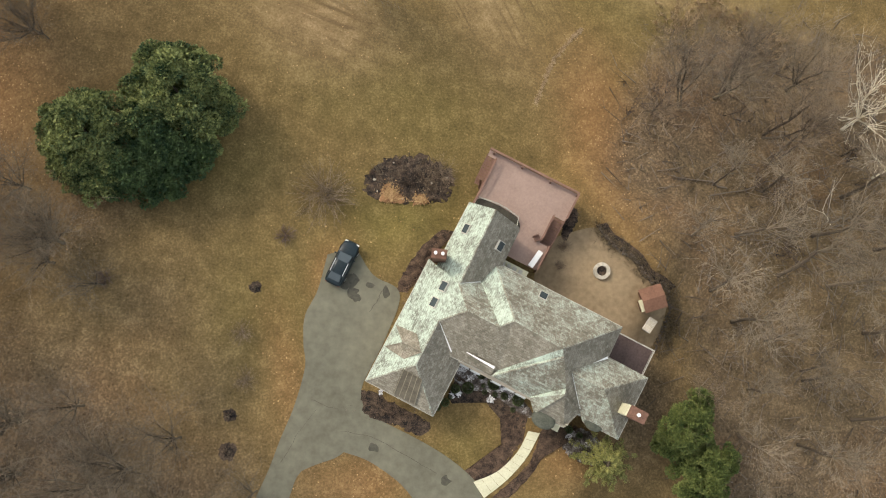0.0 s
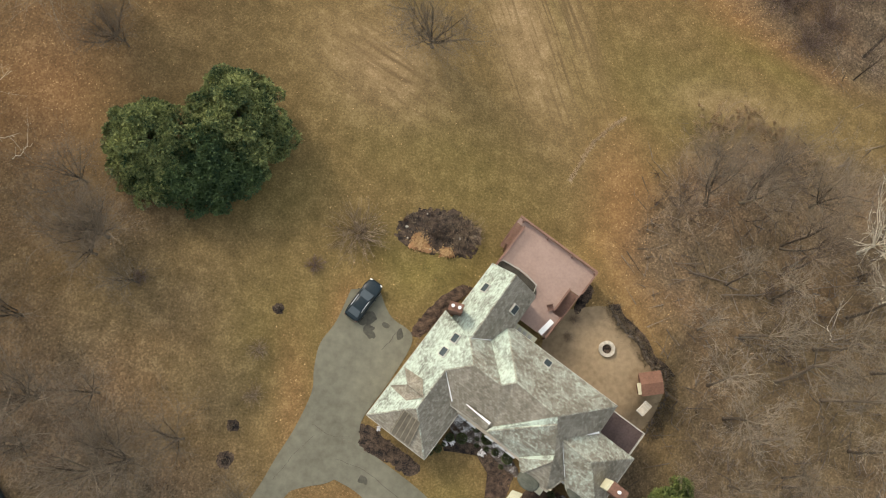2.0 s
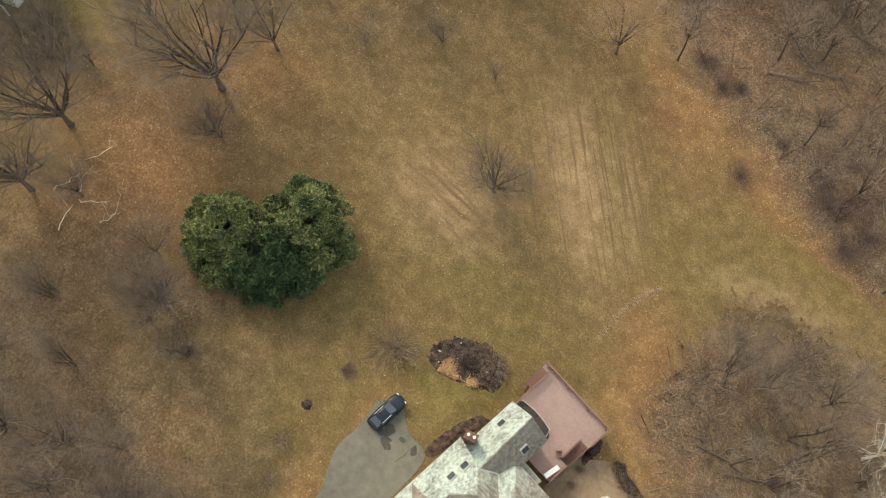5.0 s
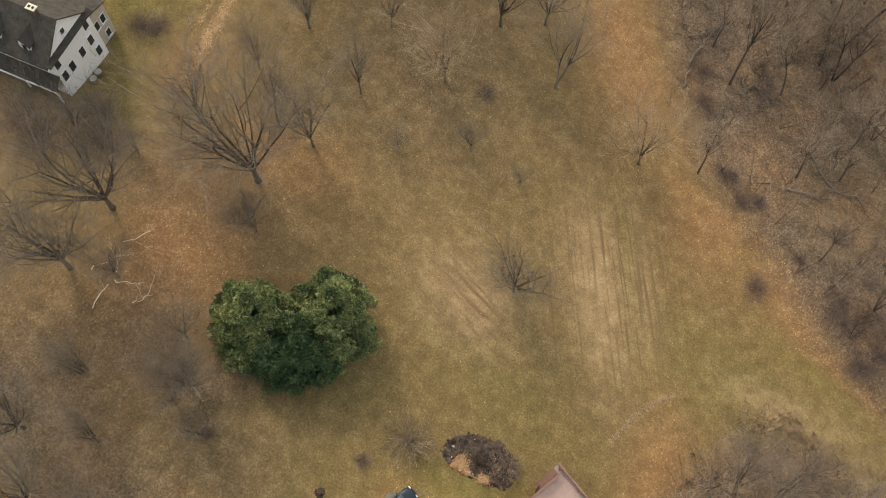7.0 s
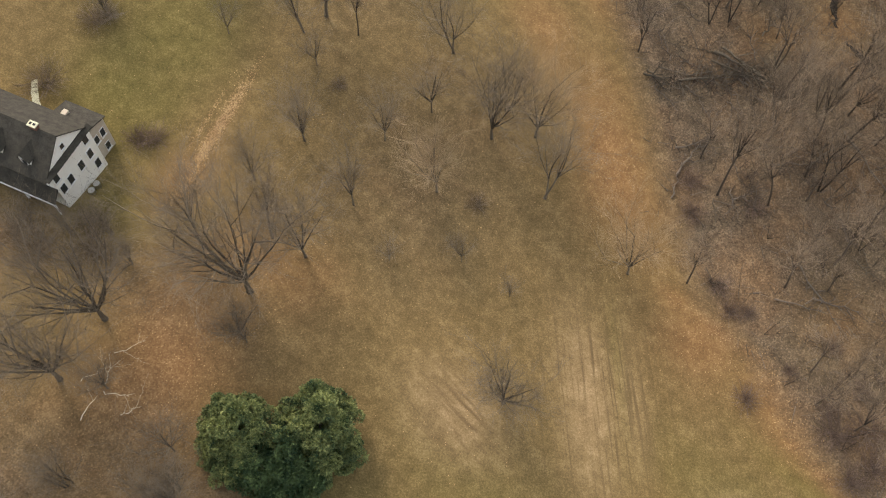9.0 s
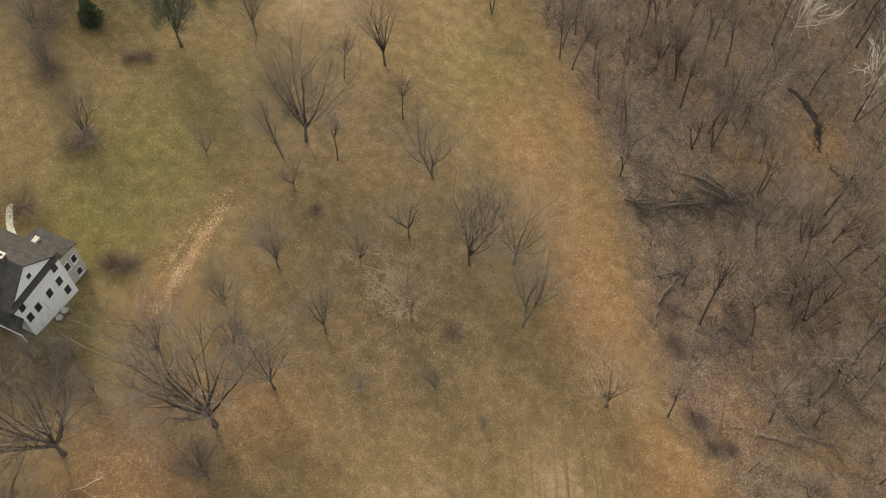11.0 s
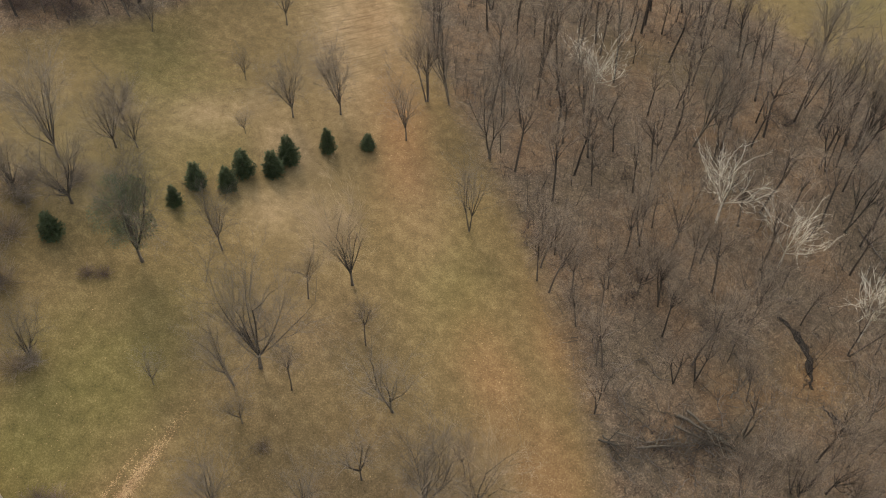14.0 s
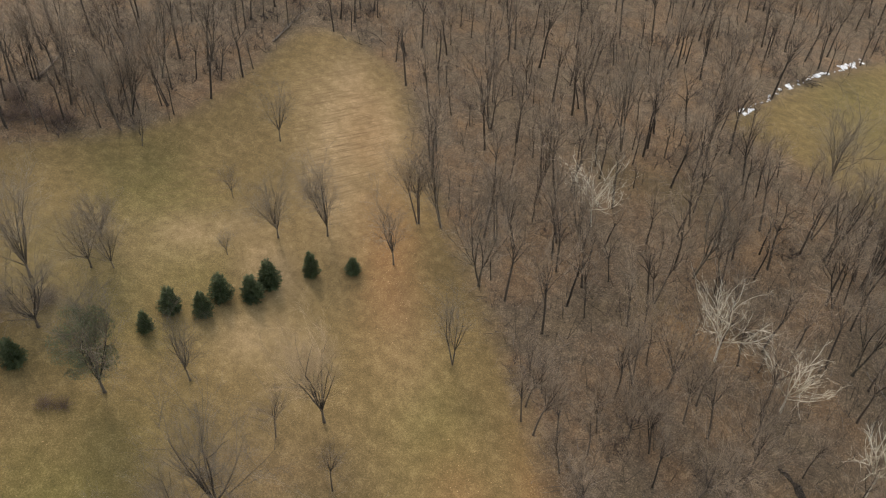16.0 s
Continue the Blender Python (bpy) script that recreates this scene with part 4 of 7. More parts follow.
def outdoor_kitchen(x, y, z, turn):
    p = empty("grill_shelter", pose(x, y, z, 0, 0, turn), "brick barbecue hut with a rusty brown roof", "grill")
    box("base", -0.9, 0.9, -1.0, 1.0, 0, 1.5, BRICK, p, "", 0.02)
    slab("roof", [(-1.15, -1.2, 1.75), (1.15, -1.2, 1.75), (1.15, 0, 2.15), (-1.15, 0, 2.15)], 0.1, TILE_ROOF, p, "rust-brown roof slope")
    slab("roof", [(-1.15, 0, 2.15), (1.15, 0, 2.15), (1.15, 1.2, 1.75), (-1.15, 1.2, 1.75)], 0.1, TILE_ROOF, p, "rust-brown roof slope")
    for sy in (-0.9, 0.9):
        for sx in (-0.85, 0.85):
            box("post", sx - 0.06, sx + 0.06, sy - 0.06, sy + 0.06, 1.4, 1.8, DECK_TRIM, p)
    box("counter", -1.3, -0.9, -1.0, 0.2, 0.85, 0.95, CONCRETE, p, "pale counter")
    box("counter_leg", -1.25, -1.15, -0.9, 0.1, 0, 0.85, BRICK, p)


outdoor_kitchen(20.7, 6.2, -2.95, 17)


def bench(x, y, z, turn):
    p = empty("storage_bench", pose(x, y, z, 0, 0, turn), "weathered white storage box on the patio", "box")
    box("body", -0.7, 0.7, -0.4, 0.4, 0, 0.55, WHITE, p, "", 0.02)
    for k in range(5):
        box("lid_slat", -0.72 + 0.29 * k, -0.45 + 0.29 * k, -0.43, 0.43, 0.56, 0.62, PALE_STONE, p)


bench(20.6, 3.6, -2.95, 55)


def deck_table(u, v, turn):
    x, y = at_house(u, v)
    p = empty("patio_table", pose(x, y, 0.16, 0, 0, HOUSE_TURN + turn), "long white table on the deck", "table")
    box("tabletop", -0.27, 0.27, -0.9, 0.9, 0.68, 0.74, WHITE, p, "", 0.02)
    for a in (-0.21, 0.21):
        for b in (-0.8, 0.8):
            box("leg", a - 0.04, a + 0.04, b - 0.04, b + 0.04, 0, 0.68, WHITE, p)


deck_table(3.4, 12.9, -8)


def deck_chair(u, v, turn):
    x, y = at_house(u, v)
    p = empty("deck_chair", pose(x, y, 0.16, 0, 0, turn), "small brown wooden chair on the deck", "chair")
    box("seat", -0.3, 0.3, -0.28, 0.28, 0.4, 0.45, DECK_TRIM, p)
    box("backrest", -0.3, 0.3, 0.26, 0.32, 0.45, 0.95, DECK_TRIM, p)
    for a in (-0.27, 0.27):
        for b in (-0.25, 0.27):
            box("leg", a - 0.03, a + 0.03, b - 0.03, b + 0.03, 0, 0.4, DECK_TRIM, p)


deck_chair(2.6, 14.8, 20)


# ---- low stone wall round the patio, stones laid one by one ----
def stone_wall(name, line, label, n, size, base=None, mat=STONE):
    w = empty(name, Matrix.Identity(4), label, "wall", kind="structure")
    rng = random.Random(7)
    meshes = []
    for k in range(6):
        bm = bmesh.new()
        bmesh.ops.create_icosphere(bm, subdivisions=1, radius=0.5)
        for v in bm.verts:
            v.co *= rng.uniform(0.8, 1.15)
            v.co.z *= 0.75
        me = bpy.data.meshes.new("stone")
        bm.to_mesh(me)
        bm.free()
        me.materials.append(mat)
        meshes.append(me)
    for x, y in spline(line, n):
        for row in range(2):
            ob = new("stone", rng.choice(meshes))
            s = size * rng.uniform(0.75, 1.3)
            ob.matrix_world = pose(x + rng.uniform(-0.25, 0.25), y + rng.uniform(-0.25, 0.25), at(x, y) + size * 0.25 + row * size * 0.5, rng.uniform(-20, 20), rng.uniform(-20, 20), rng.uniform(0, 360)) @ Matrix.Diagonal((s, s, s, 1))
            ob.parent = w
    return w


paving("patio_bed", [(15.5, 13.7), (16.5, 12.2), (17.5, 11.4), (19.2, 10.0), (20.1, 8.5), (21.8, 7.6), (22.8, 7.0)], [(16.6, 14.0), (17.3, 12.9), (18.3, 12.2), (20.1, 10.8), (21.1, 9.2), (22.5, 8.5), (23.8, 7.6)],
       0.10, MULCH, "dark mulch bed along the patio wall", "garden bed", 40, 5)
stone_wall("patio_wall", [(15.9, 13.5), (16.7, 12.1), (17.5, 11.6), (19.5, 10.1), (20.3, 8.6), (21.9, 7.8), (22.8, 7.2)], "low rough fieldstone wall under dry plants", 60, 0.25, mat=DARK_STONE)
stone_wall("patio_wall_south", [(22.9, 7.0), (22.9, 4.4), (21.4, 1.0)], "low stone edging overgrown by dry plants", 34, 0.22, mat=DARK_STONE)
stream_rng = random.Random(17)
for k, (x, y) in enumerate(spline([(-22.6, 213), (-20.6, 219), (-17.6, 229), (-14.4, 238), (-10, 248), (-5.8, 260)], 60)):
    if stream_rng.random() < 0.75:
        r = stream_rng.uniform(0.1, 0.4) if stream_rng.random() < 0.75 else stream_rng.uniform(0.6, 1.1)
        x, y = x + stream_rng.uniform(-0.8, 0.8), y + stream_rng.uniform(-0.8, 0.8)
        mound("snow_bank", [(x + r * stream_rng.uniform(0.3, 1.5) * math.cos(a), y + r * stream_rng.uniform(0.4, 2.0) * math.sin(a)) for a in np.linspace(0, 5.5, 8)], 0.12, SNOW,
              "small bank of leftover snow along a ditch", "snow", 60 + k, rings=3, n=20, rise=0.1)


# ---- cars ----
def loft(name, rings, mat, parent, label=""):
    """A smooth skin over closed rings of equal length, with capped ends."""
    n = len(rings[0])
    verts = [p for r in rings for p in r]
    faces = [(i * n + k, i * n + (k + 1) % n, (i + 1) * n + (k + 1) % n, (i + 1) * n + k) for i in range(len(rings) - 1) for k in range(n)]
    faces += [tuple(range(n - 1, -1, -1)), tuple((len(rings) - 1) * n + k for k in range(n))]
    ob = part(name, verts, faces, mat, parent, label, True)
    bm = bmesh.new()
    bm.from_mesh(ob.data)
    bmesh.ops.recalc_face_normals(bm, faces=bm.faces)
    bm.to_mesh(ob.data)
    bm.free()
    return ob


def sedan(m, label):
    c = empty("car", m, label, "car")
    # body along y, front at +y: y, half width, underside, shoulder, middle of the deck
    rings = []
    for y, w, z0, z1, zc in ((-2.30, 0.55, 0.48, 0.74, 0.80), (-2.24, 0.74, 0.36, 0.88, 0.95), (-2.02, 0.86, 0.28, 0.95, 1.02), (-1.5, 0.92, 0.24, 0.97, 1.03), (-0.4, 0.93, 0.23, 0.96, 1.02), (0.8, 0.93, 0.23, 0.94, 1.00),
                             (1.3, 0.91, 0.25, 0.90, 0.98), (1.8, 0.86, 0.28, 0.82, 0.91), (2.12, 0.76, 0.33, 0.72, 0.80), (2.28, 0.58, 0.42, 0.62, 0.67)):
        rings.append([(-w * 0.88, y, z0), (-w, y, z0 + 0.2), (-w, y, (z0 + z1) / 2), (-w * 0.95, y, z1 - 0.04), (-w * 0.82, y, z1 + 0.01), (-w * 0.4, y, zc), (w * 0.4, y, zc), (w * 0.82, y, z1 + 0.01), (w * 0.95, y, z1 - 0.04), (w, y, (z0 + z1) / 2), (w, y, z0 + 0.2), (w * 0.88, y, z0)])
    loft("body", rings, PAINT, c, "dark blue-grey car body")
    cabin = []
    for y, wb, wt, z in ((-1.92, 0.74, 0.70, 1.00), (-1.55, 0.78, 0.66, 1.19), (-1.12, 0.80, 0.61, 1.38), (-0.5, 0.81, 0.60, 1.43), (0.05, 0.81, 0.60, 1.40), (0.5, 0.80, 0.65, 1.21), (0.98, 0.77, 0.71, 0.98)):
        cabin.append([(-wb, y, 0.92), (-(wb + wt) / 2, y, (z + 0.96) / 2), (-wt, y, z - 0.035), (-wt * 0.6, y, z), (wt * 0.6, y, z), (wt, y, z - 0.035), ((wb + wt) / 2, y, (z + 0.96) / 2), (wb, y, 0.92)])
    loft("cabin", cabin, PAINT, c, "dark roof and pillars")

    def pane(name, pts, words):
        ob = part(name, [(*p,) for p in pts] + [(p[0] * 0.96, p[1], p[2] - 0.03) for p in pts], [(0, 1, 2, 3), (7, 6, 5, 4), (0, 4, 5, 1), (1, 5, 6, 2), (2, 6, 7, 3), (3, 7, 4, 0)], CAR_GLASS, c, words)
        bm = bmesh.new()
        bm.from_mesh(ob.data)
        bmesh.ops.recalc_face_normals(bm, faces=bm.faces)
        bm.to_mesh(ob.data)
        bm.free()
    pane("windscreen", [(-0.66, 0.92, 1.025), (0.66, 0.92, 1.025), (0.53, 0.12, 1.39), (-0.53, 0.12, 1.39)], "sloping windscreen that mirrors the pale sky")
    pane("rear_window", [(-0.62, -1.86, 1.045), (0.62, -1.86, 1.045), (0.52, -1.18, 1.375), (-0.52, -1.18, 1.375)], "sloping rear window that mirrors the pale sky")
    for s in (-1, 1):
        for y0, y1 in ((-1.35, -0.5), (-0.42, 0.42)):
            pane("side_window", [(s * 0.815, y0, 1.0), (s * 0.815, y1, 1.0), (s * 0.655, min(y1, 0.1), 1.34), (s * 0.655, max(y0, -1.05), 1.34)], "dark side window")
        box("window_trim", s * 0.66 - 0.028, s * 0.66 + 0.028, -1.2, 0.15, 1.375, 1.40, CHROME, c, "bright trim along the roof edge")
        bm_part("mirror", box_bm(s * 1.02 - 0.10, s * 1.02 + 0.10, 0.55, 0.68, 0.95, 1.07, 0.03), PAINT, c)
        box("headlight", s * 0.58 - 0.17, s * 0.58 + 0.17, 2.06, 2.22, 0.60, 0.73, WHITE, c, "clear headlight", 0.04)
        box("tail_light", s * 0.64 - 0.13, s * 0.64 + 0.13, -2.29, -2.2, 0.70, 0.86, BRICK, c, "red tail light", 0.02)
        for y in (-1.36, 1.38):
            bm = bmesh.new()
            bmesh.ops.create_cone(bm, cap_ends=True, segments=20, radius1=0.33, radius2=0.33, depth=0.22)
            bmesh.ops.bevel(bm, geom=[e for e in bm.edges if abs(e.verts[0].co.z - e.verts[1].co.z) < 1e-4], offset=0.04, segments=2, affect="EDGES")
            wheel = bm_part("wheel", bm, BLACK, c, "black tyre")
            wheel.matrix_basis = pose(s * 0.835, y, 0.33, 0, 90, 0)
            bm = bmesh.new()
            bmesh.ops.create_cone(bm, cap_ends=True, segments=16, radius1=0.22, radius2=0.2, depth=0.24)
            bm_part("rim", bm, CHROME, wheel, "silver rim")
    box("bumper", -0.62, 0.62, 2.18, 2.32, 0.34, 0.48, BLACK, c, "", 0.04)
    return c


sedan(pose(-9.75, 9.5, at(-9.75, 9.5) + 0.07, 0, 0, -26), "dark blue-grey saloon car parked at the end of the driveway")
sedan(pose(-39.9, -14.6, at(-39.9, -14.6), 0, 4, 40), "dark car parked under bare trees")


# ---- white neighbouring house ----
def neighbour():
    h = empty("neighbour_house", Matrix.Identity(4), "white three-storey house with a dark shingled gable roof", "house")
    x1, y0, y1, e, pk = -66.7, 37.1, 45.0, 13.4, 17.1
    x0, ym, ys = -90.0, 40.75, 36.5
    box("wall", x0, x1, y0, y1, 4.0, e, SIDING, h, "white clapboard wall")
    part("gable", [(x1, ys, e), (x1, y1, e), (x1, ym, pk - 0.15), (x1 - 0.3, ys, e), (x1 - 0.3, y1, e), (x1 - 0.3, ym, pk - 0.15)],
         [(0, 1, 2), (5, 4, 3), (0, 3, 4, 1), (1, 4, 5, 2), (2, 5, 3, 0)], SIDING, h, "white gable")
    k = (pk - e) / (ym - ys)
    slab("roof", [(x0 - 0.3, ys - 0.35, e - 0.35 * k), (x1 + 0.25, ys - 0.35, e - 0.35 * k), (x1 + 0.25, ym, pk), (x0 - 0.3, ym, pk)], 0.2, DARK_ROOF, h, "dark shingled roof slope")
    slab("roof", [(x0 - 0.3, ym, pk), (x1 + 0.25, ym, pk), (x1 + 0.25, y1 + 0.45, e - 0.45 * k), (x0 - 0.3, y1 + 0.45, e - 0.45 * k)], 0.2, DARK_ROOF, h, "dark shingled roof slope")
    # skirt roof across the gable wall
    slab("skirt_roof", [(x1, ys - 0.2, e + 0.25), (x1 + 0.65, ys - 0.2, e - 0.15), (x1 + 0.65, y1 + 0.3, e - 0.15), (x1, y1 + 0.3, e + 0.25)], 0.12, DARK_ROOF, h, "dark skirt roof")
    # windows of the gable wall by storey
    for y, z in ((37.8, 11.2), (43.9, 11.2), (37.9, 8.6), (39.4, 8.6), (41.6, 8.6), (43.5, 8.6), (43.8, 6.0)):
        window_unit(h, x1 + 0.03, y, z, 0.85, 1.5, 90)
    window_unit(h, x1 + 0.03, ym, 14.4, 0.6, 0.8, 90)
    # porch along the front
    slab("porch_roof", [(x0, y0, 10.3), (x1 + 0.1, y0, 10.3), (x1 + 0.1, 35.6, 8.9), (x0, 35.6, 8.9)], 0.16, DARK_ROOF, h, "dark porch roof")
    box("porch_fascia", x0, x1 + 0.1, 35.54, 35.62, 8.6, 8.94, WHITE, h, "white fascia")
    for n in range(6):
        x = x1 - 0.3 - 4.4 * n
        box("porch_post", x - 0.1, x + 0.1, 35.7, 35.9, at(x, 35.8) - 0.3, 8.8, WHITE, h, "white porch post")
    for n in range(6):
        window_unit(h, x1 - 2.2 - 3.6 * n, y0 - 0.03, 11.2, 0.9, 1.4, 0)
    # dormers
    for x in (-69.6, -73.7, -77.8, -81.9):
        d = part("dormer", [(x - 0.75, 37.3, 13.6), (x + 0.75, 37.3, 13.6), (x + 0.75, 37.3, 15.0), (x, 37.3, 16.0), (x - 0.75, 37.3, 15.0),
                            (x - 0.75, 40.0, 13.6), (x + 0.75, 40.0, 13.6), (x + 0.75, 40.0, 15.0), (x, 40.0, 16.0), (x - 0.75, 40.0, 15.0)],
                 [(0, 1, 2, 3, 4), (9, 8, 7, 6, 5), (1, 6, 7, 2), (0, 4, 9, 5), (2, 7, 8, 3), (3, 8, 9, 4)], SIDING, h, "white gabled dormer")
        slab("dormer_roof", [(x - 0.95, 37.05, 14.86), (x, 37.05, 16.15), (x, 40.0, 16.15), (x - 0.95, 40.0, 14.86)], 0.1, DARK_ROOF, d)
        slab("dormer_roof", [(x + 0.95, 37.05, 14.86), (x, 37.05, 16.15), (x, 40.0, 16.15), (x + 0.95, 40.0, 14.86)], 0.1, DARK_ROOF, d)
        window_unit(h, x, 37.27, 13.9, 0.7, 1.1, 0)
    bm = box_bm(-70.0, -69.0, 40.45, 41.05, 16.4, 17.6, 0.02)
    st = bm_part("chimney", bm, BRICK, h, "brick chimney with a pale cap")
    box("chimney_cap", -70.1, -68.9, 40.35, 41.15, 17.6, 17.75, CONCRETE, st)
    for a in (-69.75, -69.25):
        box("flue", a - 0.14, a + 0.14, 40.6, 40.9, 17.75, 17.82, BLACK, st)
    # flat-roofed annexe at the back
    box("annexe_wall", -73.0, -67.6, 45.0, 48.2, 4.0, 10.6, STUCCO, h, "greyish cream annexe wall")
    slab("annexe_roof", [(-73.2, 45.0, 11.6), (-67.3, 45.0, 11.6), (-67.3, 48.5, 10.6), (-73.2, 48.5, 10.6)], 0.16, DARK_ROOF, h)
    box("annexe_chimney", -72.0, -71.3, 45.5, 46.9, 5.0, 11.5, STUCCO, h, "cream annexe bulkhead")
    for y in (45.9, 47.2):
        window_unit(h, -67.57, y, 7.9, 0.75, 1.3, 90)
    window_unit(h, -67.57, 47.0, 5.3, 0.75, 1.2, 90)
    for y in (40.4, 41.5):
        ac = cyl("condenser", x1 + 0.9, y, 4.6, 5.7, 0.45, CHROME, None, sides=16)
        tagged(ac, "grey round air conditioner by the wall", "air conditioner", "condensers")
    return h


neighbour()


# ---- bare trees ----
def sway(rng, d, amount):
    return (d + Vector((rng.uniform(-1, 1), rng.uniform(-1, 1), rng.uniform(-1, 1))) * amount).normalized()


def aside(rng, d, degrees):
    """A way that leans off d by so many degrees, anywhere round it."""
    a = d.orthogonal().normalized()
    a.rotate(Matrix.Rotation(rng.uniform(0, 2 * math.pi), 3, d))
    w = radians(degrees)
    return (d * math.cos(w) + a * math.sin(w)).normalized()


def limb(rng, wood, p, d, length, r0, r1, steps, sides, wobble, up):
    pts, radii = [p], [r0]
    for k in range(steps):
        d = sway(rng, d, wobble)
        d = (d + Vector((0, 0, up))).normalized()
        p = p + d * (length / steps)
        pts.append(p)
        radii.append(r0 + (r1 - r0) * (k + 1) / steps)
    wood.tube(pts, radii, sides)
    return pts, d


def bare_tree(seed, stems=1, bole=0.3, limbs=7, splay=38, branches=5, sprays=4, twigs=5, thick=0.022, tilt=0.05, lens=(0.62, 0.44, 0.34), twig=0.03, slim=1.0, steps=5, sides=5, reach=0.24, crook=0.12, stuffs=None, pale_limbs=False):
    """Meshes of a leafless tree one metre high in units of its height: trunk with the feet of its limbs, and crown."""
    rng = random.Random(seed)
    trunk, crown = Wood(), Wood()
    for s in range(stems):
        lean = tilt if stems == 1 else 0.28
        d = sway(rng, Vector((0, 0, 1)), lean)
        h = bole if stems == 1 else bole * rng.uniform(0.8, 1.2)
        r = thick / (1 if stems == 1 else 1.5)
        start = Vector((rng.uniform(-1, 1), rng.uniform(-1, 1), 0)) * (0.012 * (stems - 1)) + Vector((0, 0, -0.02))
        trunk.tube([start, start + d * 0.035], [r * 1.55, r * 1.05], 7)
        pts, d = limb(rng, trunk, start + d * 0.03, d, h, r, r * 0.68, 4, 7, 0.07, 0.05)
        # a leader and side limbs
        n = max(2, round(limbs / stems))
        for k in range(n):
            leader = k == 0
            way = aside(rng, d, 6 if leader else rng.uniform(splay * 0.5, splay * 1.35))
            base = pts[-1] if k < n * 0.6 or leader else pts[-1].lerp(pts[-2], rng.uniform(0.1, 0.9))
            L = lens[0] * rng.uniform(0.75, 1.02) * ((1 - bole) / 0.7) * (0.95 if leader else 0.95)
            lr = r * (0.66 if leader else rng.uniform(0.36, 0.56) * slim)
            foot, fd = limb(rng, crown if pale_limbs else trunk, base, way, L * 0.68, lr, lr * 0.36, steps - 1, sides, crook, 0.10)
            rest, ld = limb(rng, crown, foot[-1], fd, L * 0.32, lr * 0.34, lr * 0.10, 1, 3, 0.1, 0.10)
            lp = foot + rest[1:]
            for j in range(branches):
                i = 1 + int((j / branches) * (steps - 0.8))
                b0 = lp[min(i, steps - 1)].lerp(lp[min(i + 1, steps)], rng.random())
                axis = (lp[min(i + 1, steps)] - lp[i - 1]).normalized()
                bp, bd = limb(rng, trunk if j % 2 and i < steps - 1 and not pale_limbs else crown, b0, aside(rng, axis, rng.uniform(20, 55)), lens[1] * L * rng.uniform(0.7, 1.25), lr * 0.42, lr * 0.12, 3, 3, 0.08 + crook, 0.12)
                for q in range(sprays):
                    t0 = bp[q % 3].lerp(bp[q % 3 + 1], rng.random())
                    td = aside(rng, bd, rng.uniform(10, 60))
                    tip = t0 + td * (lens[2] * L * rng.uniform(0.5, 1.1))
                    crown.spike(t0, tip, r * twig * 2.6)
                    for w in range(twigs):
                        o = t0.lerp(tip, rng.uniform(0.15, 0.95))
                        crown.spike(o, o + aside(rng, td, rng.uniform(10, 55)) * (reach * L * rng.uniform(0.4, 1.1)), r * twig * 1.9)
    bark, twig_mat = stuffs or (BARK, TWIG)
    return trunk.mesh("trunk", bark), crown.mesh("crown", twig_mat)


KINDS = {
    "spread": [bare_tree(10 + k, 1, 0.12, 12, 37, 6, 6, 6, 0.0170, twig=0.02, crook=0.15) for k in range(4)],
    "vase": [bare_tree(20 + k, 1, 0.14, 10, 29, 6, 6, 6, 0.0125, twig=0.025, crook=0.13) for k in range(4)],
    "tall": [bare_tree(30 + k, 1, 0.40, 9, 26, 4, 4, 4, 0.0105, 0.06, (0.50, 0.46, 0.40), 0.045, 0.9, 4, 3, 0.30, 0.2, (WOOD_BARK, PALE_TWIG)) for k in range(7)],
    "wood_fork": [bare_tree(34 + k, 2, 0.32, 10, 24, 4, 4, 4, 0.0135, 0.07, (0.52, 0.46, 0.40), 0.040, 0.9, 4, 3, 0.30, 0.2, (WOOD_BARK, PALE_TWIG)) for k in range(4)],
    "wood_low": [bare_tree(38 + k, 1, 0.16, 10, 36, 4, 4, 5, 0.0100, 0.10, (0.62, 0.46, 0.38), 0.052, 0.9, 4, 3, 0.30, 0.22, (WOOD_BARK, PALE_TWIG)) for k in range(4)],
    "far": [bare_tree(90 + k, 1, 0.42, 7, 26, 3, 3, 3, 0.0110, 0.06, (0.50, 0.46, 0.42), 0.056, 0.9, 4, 3, 0.34, 0.2, (WOOD_BARK, PALE_TWIG)) for k in range(4)],
    "crowned": [bare_tree(120 + k, 1, 0.50, 12, 52, 5, 4, 4, 0.0115, 0.05, (0.46, 0.46, 0.38), 0.034, 0.60, 4, 4, 0.28, 0.16, (WOOD_BARK, ASH_TWIG), True) for k in range(4)],
    "fork": [bare_tree(40 + k, 2, 0.24, 10, 22, 5, 6, 6, 0.0135, twig=0.024, crook=0.14) for k in range(3)],
    "clump": [bare_tree(50 + k, 5, 0.10, 15, 30, 5, 6, 6, 0.0145, twig=0.024) for k in range(3)],
    "small": [bare_tree(60 + k, 1, 0.18, 8, 28, 5, 6, 6, 0.0110, twig=0.025) for k in range(3)],
}
PALE = [tuple(m.copy() for m in bare_tree(70 + k, 1, 0.26, 8, 38, 6, 3, 2, 0.0130, 0.1, (0.60, 0.5, 0.34), 0.05, 1.0, 5, 5, 0.2, 0.32)) for k in range(3)]
for trunk_mesh, crown_mesh in PALE:
    trunk_mesh.materials[0] = PALE_BARK
    crown_mesh.materials[0] = PALE_BARK
GREYISH = [tuple(m.copy() for m in pair) for pair in KINDS["vase"][:2]]
for trunk_mesh, crown_mesh in GREYISH:
    crown_mesh.materials[0] = STRAW
KINDS["pale"], KINDS["ashen"] = PALE, GREYISH
